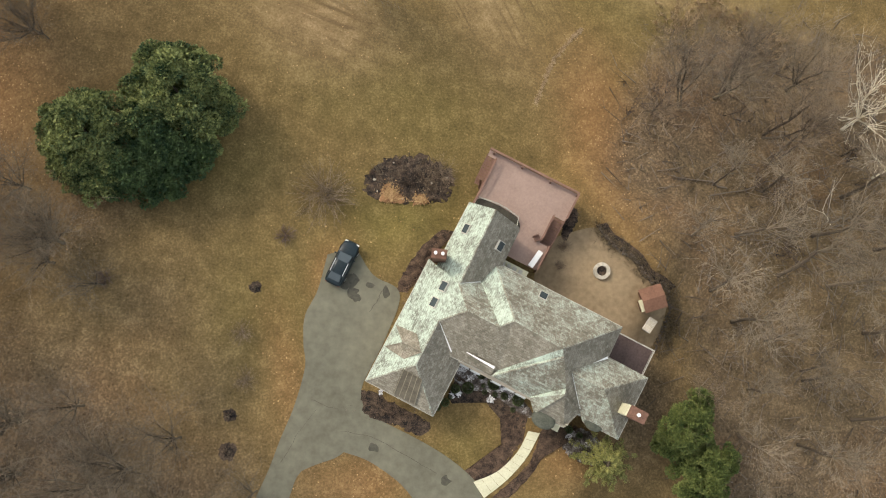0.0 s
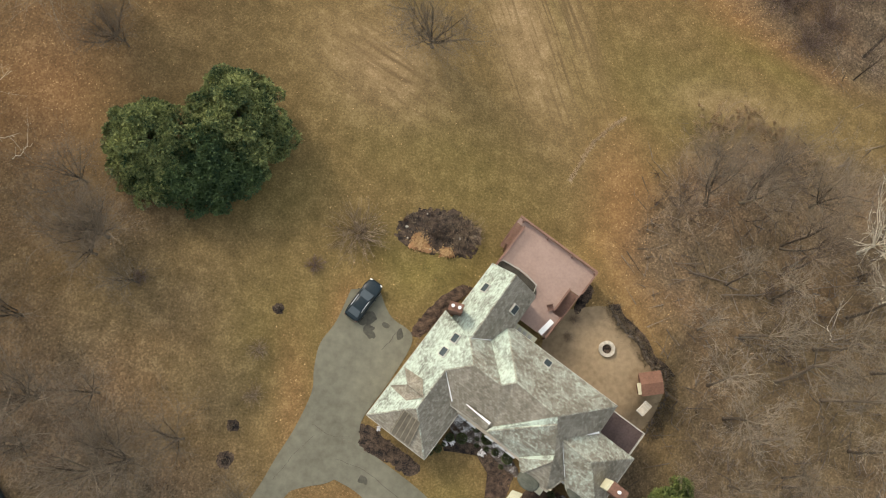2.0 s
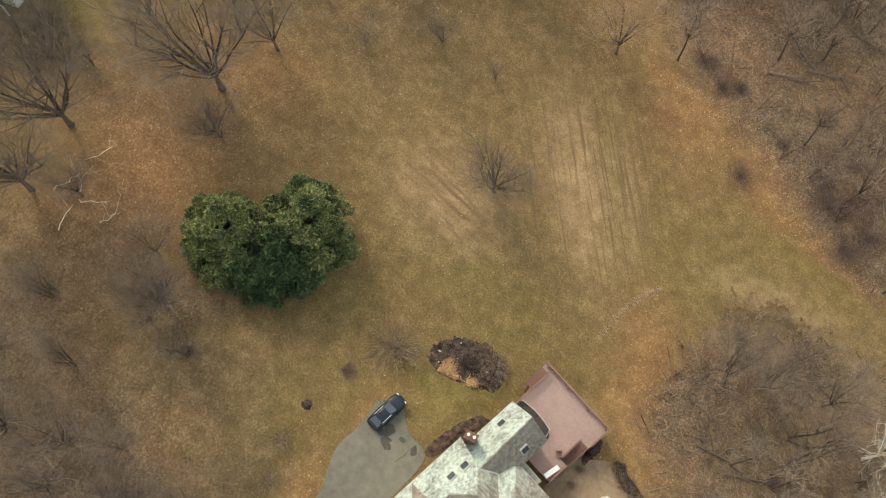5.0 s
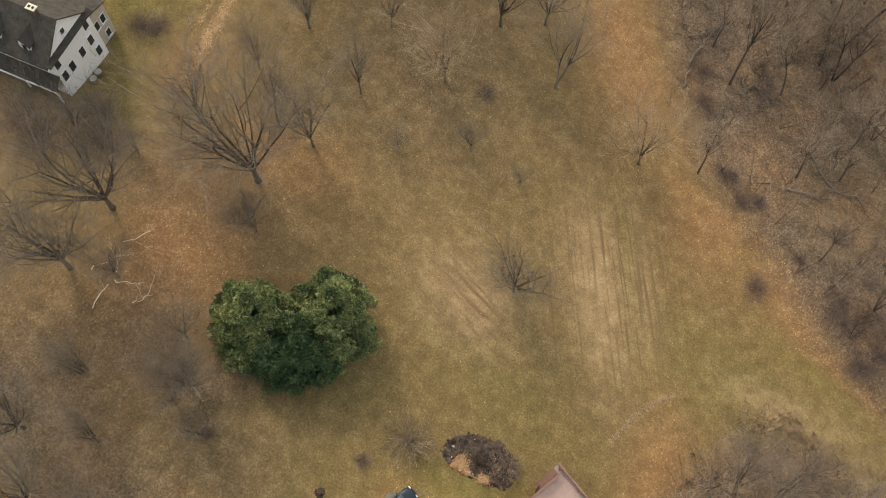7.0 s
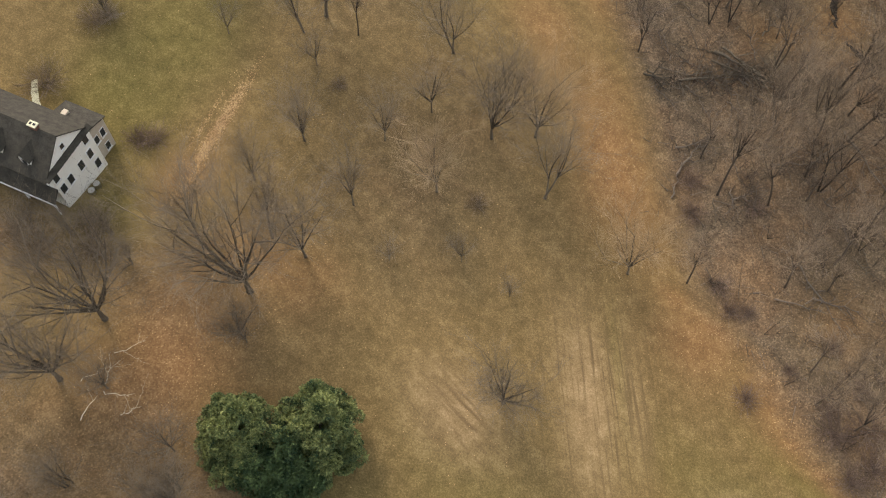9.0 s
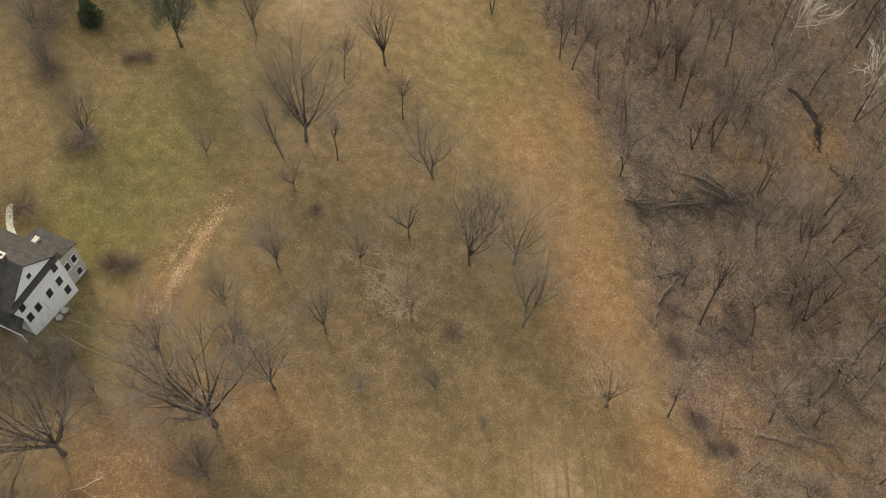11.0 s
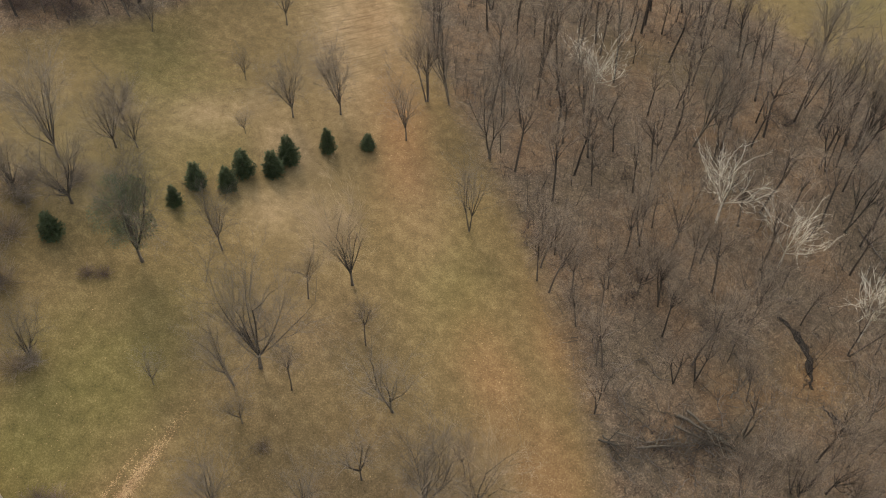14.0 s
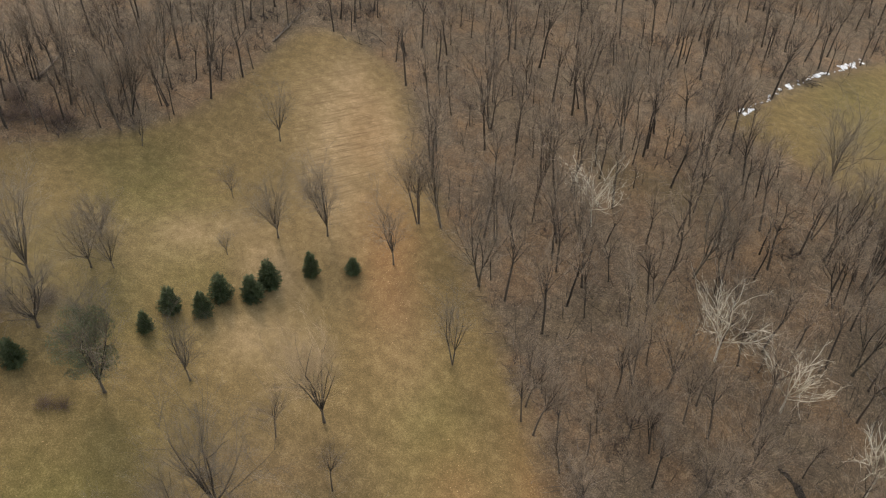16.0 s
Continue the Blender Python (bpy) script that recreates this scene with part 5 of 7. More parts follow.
TREE_WORDS = {
    "spread": "large leafless tree with a wide spreading crown",
    "vase": "leafless tree with upright fanning branches",
    "tall": "tall thin leafless woodland tree",
    "wood_fork": "tall leafless woodland tree with a forked trunk",
    "wood_low": "low leafless woodland tree with tangled branches",
    "crowned": "tall woodland tree with a bare round ash-grey crown",
    "fork": "leafless tree with a forked trunk",
    "clump": "many-stemmed leafless tree with fine twigs",
    "small": "small young leafless tree",
    "pale": "leafless tree with bright white bark",
    "ashen": "leafless tree with pale straw-coloured twigs",
}
tree_rng = random.Random(99)


def plant(kind, x, y, height, which=None, turn=None, lean=(0, 0), group=""):
    meshes = KINDS[kind]
    trunk, crown = meshes[tree_rng.randrange(len(meshes)) if which is None else which % len(meshes)]
    w = tree_rng.uniform(0.85, 1.0)
    height *= {"vase": 1.25, "small": 1.25, "fork": 1.2, "ashen": 1.25, "clump": 1.15, "spread": 1.08}.get(kind, 1.0)
    m = pose(x, y, at(x, y), lean[0], lean[1], 0) @ pose(0, 0, 0, 0, 0, tree_rng.uniform(0, 360) if turn is None else turn) @ Matrix.Diagonal((height * w, height * w, height, 1))
    root = empty("bare_tree", m, TREE_WORDS[kind], "tree", group)
    for name, me in (("trunk", trunk), ("crown", crown)):
        ob = new(name, me)
        ob.parent = root
    return root


# open ground: kind, x, y, height
for row in (("spread", -41.6, 37.4, 23, 2), ("spread", -54.4, 26.2, 21), ("spread", -54.5, 17.6, 19), ("small", -38.6, 31.4, 6), ("spread", -35.8, 11.1, 11.5),
            ("small", -31.9, 7.2, 8), ("spread", -36.5, 9.2, 8), ("spread", -31.1, -11.0, 12), ("spread", -38.4, -5.4, 13), ("vase", -24.4, -7.0, 9), ("small", -17.4, -12.0, 7), ("clump", -100.3, 85.2, 11), ("clump", -104, 79.5, 12), ("clump", -96, 76.5, 9), ("clump", -90, 71.5, 8), ("vase", -95.6, 101.6, 11), ("small", -82.7, 117.9, 5), ("vase", -93.2, 103.8, 9), ("small", -36.3, 55, 11), ("vase", -38, 45, 14), ("ashen", -27.8, 63, 13), ("fork", -14.3, 69.8, 15),
            ("ashen", 0.4, 65, 13), ("tall", 8.4, 67.7, 14), ("spread", -7.8, 39, 12), ("small", -12.8, 53.5, 5), ("small", -28.7, 50.1, 5),
            ("tall", -42.8, 45.3, 17), ("small", -20.5, 55, 6), ("vase", -24.4, 74.4, 15), ("small", -33.3, 73.4, 11), ("fork", -34.5, 84, 15),
            ("vase", -52.8, 79.6, 18), ("fork", -54, 75.4, 13), ("small", -50, 71.4, 7), ("tall", -47.4, 79, 12), ("ashen", -50.5, 99.7, 15),
            ("tall", -54.2, 93.5, 13), ("small", -69.8, 94.1, 12), ("vase", -77.1, 85.3, 17), ("clump", -79.1, 65.2, 9), ("vase", -48.9, 51.6, 9),
            ("fork", -41.4, 121, 13), ("tall", -62, 145, 18), ("small", -60.3, 133.8, 12), ("vase", -72.9, 132.4, 13), ("vase", -79, 126.6, 12),
            ("small", -90.5, 129.2, 6), ("small", -93.5, 146.7, 11), ("spread", -99.5, 107.8, 9), ("vase", -100.4, 94.4, 15), ("spread", -92, 88, 13),
            ("spread", -39.5, 31.9, 8), ("vase", -49.4, 19.1, 8), ("spread", -28.6, -9.7, 13), ("spread", -44, -6, 14), ("vase", -36, -18, 13),
            ("spread", -49, 0, 12), ("clump", -42, 2, 9), ("vase", -58, 8, 14), ("small", -23, -22, 9),
            ("vase", -46, 60, 10), ("tall", -22, 81, 11), ("small", -37, 66, 9), ("tall", -43, 91, 12), ("small", -63, 70, 6)):
    plant(*row, group="trees on the open ground")
for row in (("vase", -33, -4, 9), ("spread", -38, -10, 9), ("vase", -30, -16, 9), ("clump", -47, 8, 9), ("vase", -39.1, 16.2, 9), ("vase", -36.5, 13.0, 8),
            ("clump", -64.1, 34.0, 6), ("clump", -60.2, 36.4, 6), ("clump", -68.5, 32.5, 6), ("clump", -56, 34, 6), ("vase", -52, 42, 12)):
    plant(*row, group="trees on the open ground")


# white-barked trees in the wood
for x, y, h in ((-36, 163, 16), (-6.4, 147, 18), (5.8, 143.8, 17), (21.3, 137, 20), (44, 25.4, 15), (47, 20, 13)):
    plant("pale", x, y, h, group="white-barked trees")
plant("ashen", -19, 78, 14, group="trees on the open ground")

# named forest trees, then the rest of the woods
for row in (("tall", -17.9, 175, 16), ("vase", -1.1, 199.5, 16), ("fork", 11.3, 176.3, 17), ("tall", -68, 184.6, 16), ("fork", -117.7, 134.5, 15),
            ("tall", -12.6, 108, 16), ("tall", -27.6, 117.6, 14), ("fork", 25.6, 27.4, 14), ("wood_fork", 36.4, 22.1, 18), ("wood_fork", 35.0, 24.4, 18), ("fork", 29.6, 28.6, 15), ("wood_fork", 30.5, 29.2, 17), ("vase", 37.9, 29.8, 12)):
    plant(*row, group="woodland trees")


for n, (x, y, h) in enumerate(((-15.8, 162.1, 20), (-11.2, 164.0, 22), (-0.1, 183.6, 22), (3.0, 179.5, 21), (10.9, 177.3, 22), (-45.2, 149.9, 19), (-46.1, 138.6, 20), (-48.7, 149.3, 20), (-62.1, 144.9, 17), (-58.2, 146.5, 19),
                               (-64.1, 176.4, 22), (-48.6, 189.6, 22), (-39.5, 185.8, 20), (-47.6, 163.8, 18), (-19.5, 152.6, 18), (-35.9, 158.4, 16), (7.5, 170.0, 20), (18.0, 168.0, 21), (14.0, 158.0, 19), (-25.0, 196.0, 20),
                               (-117.2, 133.8, 19), (-115.7, 129.6, 14), (-118.8, 127.6, 13), (-114.7, 140.4, 18), (-110.4, 128.8, 8), (-136.9, 129.8, 17), (-122.9, 128.1, 13), (-118.1, 157.1, 18), (-125.5, 140.0, 19), (-131.0, 133.0, 18), (-121.0, 146.0, 18))):
    plant("wood_fork" if n % 3 else "fork", x, y, h, which=n, group="woodland trees")
for n, (x, y, h) in enumerate(((30.5, 13.2, 17), (27.5, 7.3, 17), (29.9, 4.1, 19), (35.3, 9.0, 21), (41.0, 8.0, 18), (39.6, 13.4, 20), (43.3, 17.7, 18), (31.5, -2.8, 13), (37.5, -2.0, 15), (25.4, 12.8, 11),
                               (34.1, 18.1, 14), (33.6, 2.2, 14), (30.2, -7.5, 14), (44.5, 3.0, 18), (36.5, -8.5, 16), (42.5, -6.0, 18), (28.6, 18.6, 13), (46.5, 12.0, 19), (30.0, -14.0, 14))):
    plant("crowned", x, y, h, which=n, group="woodland trees")


def scatter(poly, count, gap, seed):
    rng = random.Random(seed)
    got, tries = [], 0
    xs, ys = [p[0] for p in poly], [p[1] for p in poly]
    lo_x, hi_x, lo_y, hi_y = max(min(xs), -150), min(max(xs), 58), max(min(ys), -32), min(max(ys), 325)
    while len(got) < count and tries < count * 60:
        tries += 1
        x, y = rng.uniform(lo_x, hi_x), rng.uniform(lo_y, hi_y)
        if not bool(inside(x, y, poly)) or any((x - a) ** 2 + (y - b) ** 2 < gap * gap for a, b in got):
            continue
        got.append((x, y))
    return got


wood_rng = random.Random(5)
far_trees = []
for poly, count, gap, seed in ((EAST_WOODS, 12, 6.5, 1), (NORTH_WOODS, 620, 2.7, 2), (WEST_WOODS, 270, 2.7, 3)):
    for x, y in scatter(poly, count, gap, seed):
        east = poly is EAST_WOODS
        if ((x - 1) / 10) ** 2 + ((y - 102) / 6) ** 2 < 1 or ((x - 15) / 7) ** 2 + ((y - 125) / 7) ** 2 < 1:
            continue
        kind = wood_rng.choice(("tall", "wood_low", "wood_low", "wood_fork") if east else ("tall", "tall", "tall", "wood_fork", "wood_low"))
        tall, lean = wood_rng.uniform(8, 12) if east else wood_rng.choice((wood_rng.uniform(8, 14), wood_rng.uniform(15, 22))), (wood_rng.gauss(0, 4), wood_rng.gauss(0, 4))
        if x > 36 or y > 138 or x < -120:
            far_trees.append((kind, x, y, tall, lean))
        else:
            plant(kind, x, y, tall, lean=lean, group="woodland trees")
far_v, far_f = ([], []), ([], [])
for kind, x, y, tall, lean in far_trees:
    m = np.array(pose(x, y, at(x, y), lean[0], lean[1], wood_rng.uniform(0, 360)) @ Matrix.Diagonal((tall, tall, tall, 1)))
    for k, me in enumerate(wood_rng.choice(KINDS["far"])):
        co = np.empty(len(me.vertices) * 3)
        me.vertices.foreach_get("co", co)
        o = sum(len(b) for b in far_v[k])
        far_v[k].append(co.reshape(-1, 3) @ m[:3, :3].T + m[:3, 3])
        far_f[k].extend(tuple(i + o for i in p.vertices) for p in me.polygons)
for k, (name, mat, words) in enumerate((("far_trunks", WOOD_BARK, "trunks of the distant bare wood"), ("far_twigs", PALE_TWIG, "fine bare twigs of the distant wood"))):
    tagged(new(name, mesh_of(name, np.concatenate(far_v[k]).tolist(), far_f[k], mat)), words, "woods", kind="stuff")


# ---- undergrowth ----
def undergrowth(name, places, size, mat, label, category, seed, stalks=9, up=0.6, blade=0.016):
    rng = random.Random(seed)
    w = Wood()
    for x, y, s in places:
        base = Vector((x, y, at(x, y) - 0.03))
        for k in range(stalks):
            d = Vector((rng.uniform(-1, 1), rng.uniform(-1, 1), rng.uniform(0.15, up * 2))).normalized()
            L = size * s * rng.uniform(0.4, 1.2)
            mid = base + d * L * 0.45
            w.spike(base, base + d * L, blade * s)
            w.spike(mid, mid + sway(rng, d, 0.7) * L * 0.5, 0.012 * s)
    return tagged(new(name, w.mesh(name, mat)), label, category, kind="stuff")


brush_rng = random.Random(11)
places = []
for poly, n in ((EAST_WOODS, 1500), (NORTH_WOODS, 3500), (WEST_WOODS, 900)):
    xs, ys = [p[0] for p in poly], [p[1] for p in poly]
    got = 0
    while got < n:
        x, y = brush_rng.uniform(max(min(xs), -140), min(max(xs), 70)), brush_rng.uniform(max(min(ys), -30), min(max(ys), 320))
        if bool(inside(x, y, poly)):
            places.append((x, y, brush_rng.uniform(0.5, 1.4)))
            got += 1
undergrowth("undergrowth", places, 2.2, BRUSH, "dense tangle of dry brown brush on the wood floor", "undergrowth", 12, stalks=3)


saplings = [(x + brush_rng.uniform(-2, 2), y + brush_rng.uniform(-2, 2), brush_rng.uniform(0.6, 1.4)) for x, y, q in places if brush_rng.random() < (0.0 if x > 15 and y < 45 else 0.3 if y < 112 else 0.6)]
undergrowth("saplings", saplings, 6.5, WOOD_BARK, "thin bare saplings between the woodland trees", "saplings", 13, stalks=2, up=3.0, blade=0.034)
dry = [(x + brush_rng.gauss(0, 1.3), y + brush_rng.gauss(0, 0.9), brush_rng.uniform(0.5, 1.1)) for x, y in spline([(24.5, 36.0), (27, 38.0), (30, 38.6), (35, 36), (38, 33.5)], 60) for k in range(5)]
undergrowth("dry_grass", dry, 1.0, STRAW, "band of tall dry straw-coloured grass", "grass", 14, stalks=9, up=1.2, blade=0.05)
trail = [(x + brush_rng.gauss(0, 0.13), y + brush_rng.gauss(0, 0.13), brush_rng.uniform(0.5, 1.0)) for x, y in spline([(9.7, 26.9), (10.6, 29.1), (11.4, 31.2), (13.2, 33.9), (15.1, 35.9)], 90) for k in range(3)]
undergrowth("trodden_straw", trail, 0.35, STRAW, "thin trodden trail of pale flattened straw", "grass", 16, stalks=8, up=0.25, blade=0.03)
border = [(x + brush_rng.gauss(0, 0.45), y + brush_rng.gauss(0, 0.45), brush_rng.uniform(0.5, 1.0)) for x, y in spline([(15.9, 13.6), (16.7, 12.2), (17.6, 11.6), (19.5, 10.2), (20.4, 8.7), (21.9, 7.9), (23.4, 6.4), (23.6, 5.0), (22.2, 1.0)], 70) for k in range(11)]
undergrowth("border_plants", border, 0.7, HEDGE, "dark dry plants along the patio wall", "plants", 15, stalks=8, up=0.9, blade=0.024)




def fallen_leaves():
    """Single dry leaves lying on the ground, thickest where the litter is deep."""
    rng = random.Random(77)
    v, f = [], []
    for cx, cy, rx, ry, turn, k in [b for b in LITTERS] + [(-56.8, 55.5, 0.75, 8.0, 1, 3.8), (-58.9, 56.5, 0.3, 6.0, 1, 2.0), (-12, 33, 9, 7, 0, 0.5), (-30, 58, 16, 22, 0, 0.35), (-6, 17, 10, 6, 0, 0.5), (-72, 60, 9, 20, 0, 0.3)]:
        c, s = math.cos(radians(turn)), math.sin(radians(turn))
        for n in range(int(min(2600, 9.0 * rx * ry * k ** 2) * (4 if rx < 1.5 else 1))):
            a, b = rng.gauss(0, rx * 0.62), rng.gauss(0, ry * 0.62)
            x, y = cx + a * c - b * s, cy + a * s + b * c
            z, r, w = at(x, y) + 0.035, rng.uniform(0.05, 0.115), rng.uniform(0, 6.3)
            o = len(v)
            for q, e in ((0, 1.0), (1.57, 0.6), (3.14, 1.0), (4.71, 0.6)):
                v.append((x + r * e * math.cos(w + q), y + r * e * math.sin(w + q), z + rng.uniform(-0.025, 0.03)))
            f.append((o, o + 1, o + 2, o + 3))
    for cx, cy, rx, ry, n in ((-5.3, 16.9, 0.75, 0.75, 420), (-2.3, 16.3, 0.55, 0.45, 220), (-4.2, 16.2, 1.2, 0.3, 60)):
        for k in range(n):
            x, y = cx + rng.gauss(0, rx * 0.62), cy + rng.gauss(0, ry * 0.62)
            z, r, w = at(x, y) + 0.42 + rng.uniform(-0.02, 0.03), rng.uniform(0.05, 0.1), rng.uniform(0, 6.3)
            o = len(v)
            for q, e in ((0, 1.0), (1.57, 0.6), (3.14, 1.0), (4.71, 0.6)):
                v.append((x + r * e * math.cos(w + q), y + r * e * math.sin(w + q), z + rng.uniform(-0.025, 0.03)))
            f.append((o, o + 1, o + 2, o + 3))
    tagged(new("fallen_leaves", mesh_of("fallen_leaves", v, f, LEAF)), "scattered dry tan and orange fallen leaves", "leaves", kind="stuff")


fallen_leaves()


def sticks():
    """Dead branches lying about on the wood floor."""
    rng = random.Random(41)
    w = Wood()
    for x, y, q in places:
        for k in range(1 + (rng.random() < 0.4)):
            px, py = x + rng.gauss(0, 2), y + rng.gauss(0, 2)
            a, L = rng.uniform(0, 6.3), rng.uniform(0.8, 3.6)
            p = Vector((px, py, at(px, py) + rng.uniform(0.03, 0.25)))
            e = Vector((px + L * math.cos(a), py + L * math.sin(a), 0))
            e.z = at(e.x, e.y) + rng.uniform(0.03, 0.5)
            w.spike(p, e, rng.uniform(0.03, 0.075))
            m = p.lerp(e, rng.uniform(0.3, 0.7))
            w.spike(m, m + sway(rng, (e - p).normalized(), 0.8) * L * 0.4, 0.025)
    tagged(new("dead_branches", w.mesh("dead_branches", DEADWOOD)), "grey dead branches lying on the wood floor", "branches", kind="stuff")


sticks()


# ---- brambles ----
bramble_rng = random.Random(53)
bramble = []
for poly, n in ((NORTH_WOODS, 60), (WEST_WOODS, 110), (EAST_WOODS, 7)):
    for cx, cy in scatter(poly, n, 5.0, 57 + n):
        w = bramble_rng.uniform(1.2, 3.2)
        bramble += [(cx + bramble_rng.gauss(0, w), cy + bramble_rng.gauss(0, w), bramble_rng.uniform(0.6, 1.3)) for k in range(int(16 * w))]
undergrowth("brambles", bramble, 2.4, THORN, "dark purplish thickets of bramble in the wood", "brambles", 54, stalks=4, up=0.8, blade=0.03)


# ---- shrubs ----
def shrub_mesh(seed, stems, twig_count, flat, mat, r=0.0125):
    rng = random.Random(seed)
    w = Wood()
    for k in range(stems):
        d = Vector((rng.uniform(-1, 1), rng.uniform(-1, 1), rng.uniform(0.2, 1.2) * flat)).normalized()
        pts, dd = limb(rng, w, Vector((0, 0, -0.02)), d, rng.uniform(0.5, 0.9), r, r * 0.4, 3, 3, 0.18, 0.08)
        for j in range(twig_count):
            o = pts[1 + j % 2].lerp(pts[2 + j % 2], rng.random())
            w.spike(o, o + aside(rng, dd, rng.uniform(15, 60)) * rng.uniform(0.15, 0.4), r * 0.55)
    return w.mesh("shrub", mat)


def fine_bush(seed, mat):
    """A hedgehog of long thin stems with hair-fine twigs, one unit in radius."""
    rng = random.Random(seed)
    w = Wood()
    for k in range(130):
        d = Vector((rng.gauss(0, 1), rng.gauss(0, 1), abs(rng.gauss(0, 0.8)) + 0.15)).normalized()
        L = rng.uniform(0.65, 1.0)
        pts, dd = limb(rng, w, Vector((rng.gauss(0, 0.13), rng.gauss(0, 0.13), -0.02)), d, L, 0.0055, 0.0018, 3, 3, 0.10, 0.04)
        for j in range(9):
            o = pts[1 + j % 2].lerp(pts[2 + j % 2], rng.random())
            w.spike(o, o + aside(rng, dd, rng.uniform(8, 45)) * rng.uniform(0.12, 0.32), 0.0028)
    return w.mesh("shrub", mat)


SHRUBS = {"fine": [fine_bush(k, PALE_TWIG) for k in (87, 88)], "thicket": [fine_bush(k, PURPLE_TWIG) for k in (91, 92)], "brown": [shrub_mesh(80 + k, 36, 16, 1.0, TWIG, 0.009) for k in range(2)], "red": [shrub_mesh(83 + k, 46, 16, 0.9, PURPLE_TWIG, 0.011) for k in range(2)]}


def shrub(colour, x, y, radius, height, words, group=""):
    me = tree_rng.choice(SHRUBS[colour])
    ob = tagged(new("shrub", me), words, "shrub", group)
    ob.matrix_world = pose(x, y, at(x, y), 0, 0, tree_rng.uniform(0, 360)) @ Matrix.Diagonal((radius * 1.15, radius * 1.15, height, 1))
    return ob


for x, y, r, h in ((-15.5, 12.3, 1.35, 1.3), (-31.8, 7.8, 1.2, 1.4)):
    shrub("red", x, y, r, h, "rounded leafless shrub with purplish twigs", "shrubs on the lawn")
for x, y, r, h in ((-79.6, 80.2, 1.6, 1.9), (-81.5, 79.0, 1.7, 1.9), (12.9, 14.6, 0.9, 1.2), (12.2, 11.6, 0.8, 1.0), (11.8, 9.6, 0.7, 0.8), (20.6, 54.6, 2.6, 2.6), (32.7, 55.1, 3.2, 3.0), (36.5, 57.5, 3.4, 3.0), (38.5, 53.0, 3.0, 2.6), (41.0, 61.5, 3.2, 3.0), (31.0, 58.5, 2.6, 2.4), (29.9, 67.5, 1.8, 1.8), (34.6, 62.8, 2.0, 2.0), (25.2, 61.3, 1.6, 1.8), (12.9, 69.3, 2.4, 1.8), (17.3, 66.9, 2.0, 1.6), (13.7, 83.4, 2.4, 2.2), (-131.4, 118.8, 4, 3.6), (-129, 122.8, 4, 3.4), (-125.2, 125.0, 3.4, 3), (-135.2, 124.2, 4, 3.6), (3.6, 83, 2.8, 2.4), (5.5, 78.5, 2.6, 2.2), (36, 50, 3, 2.6), (40, 58, 3, 3), (15, 66, 2, 2), (-65.2, 49.8, 2.7, 2.2), (-63.4, 51.0, 2.6, 2.2)):
    shrub("thicket", x, y, r * 0.95, h, "tangled dark reddish-brown thicket", "thickets at the wood's edge")
for x, y, r, h in ((-0.4, 19.0, 2.0, 1.6), (-1.9, 18.2, 1.5, 1.3), (-11.8, 16.5, 3.4, 3.4), (-22, 64, 2, 1.6), (-46, 70, 1.6, 1.4), (-66, 30, 4, 3.8), (-70, 31, 3.4, 3.2), (-60.5, 33, 3.4, 3.4), (-63, 36.5, 3, 3), (-79.5, 51, 3.8, 3.8), (-79.0, 62.5, 3.0, 3.2), (-19.3, 2.8, 1.3, 1.3), (-19.0, -1.7, 1.3, 1.3), (-94.7, 78.3, 4.0, 4.0), (-100.3, 85.2, 4.5, 4.5), (-89.2, 71.3, 3.6, 3.6), (-94.8, 92.4, 2.6, 3.0)):
    shrub("fine", x, y, r, h, "wide bare shrub with a haze of fine pale twigs", "bare shrubs")
for x, y, r, h in ((-78, 64.3, 3.0, 1.6), (-97, 84, 3, 3), (-100, 88, 3, 3), (-57.5, 83, 2.4, 2.0)):
    shrub("brown", x, y, r, h, "bare brown shrub with fine twigs", "bare shrubs")


# ---- evergreens ----
def clumps(points, size, blades, seed, mat, name, droop=0.0, broad=0.24):
    """Leaf clumps: small stars of pointed blades at the given places."""
    rng = random.Random(seed)
    v, f = [], []
    for p, n, s in points:
        for k in range(blades):
            d = (n * 1.1 + Vector((rng.uniform(-1, 1), rng.uniform(-1, 1), rng.uniform(-1, 1) - droop))).normalized()
            side = d.cross(Vector((rng.uniform(-1, 1), rng.uniform(-1, 1), rng.uniform(-1, 1)))).normalized() * size * s * broad
            o, tip = len(v), p + d * size * s
            mid = p + d * size * s * 0.5 + n * size * 0.1
            v += [p, mid + side, tip, mid - side]
            f += [(o, o + 1, o + 2, o + 3)]
    return mesh_of(name, v, f, mat)


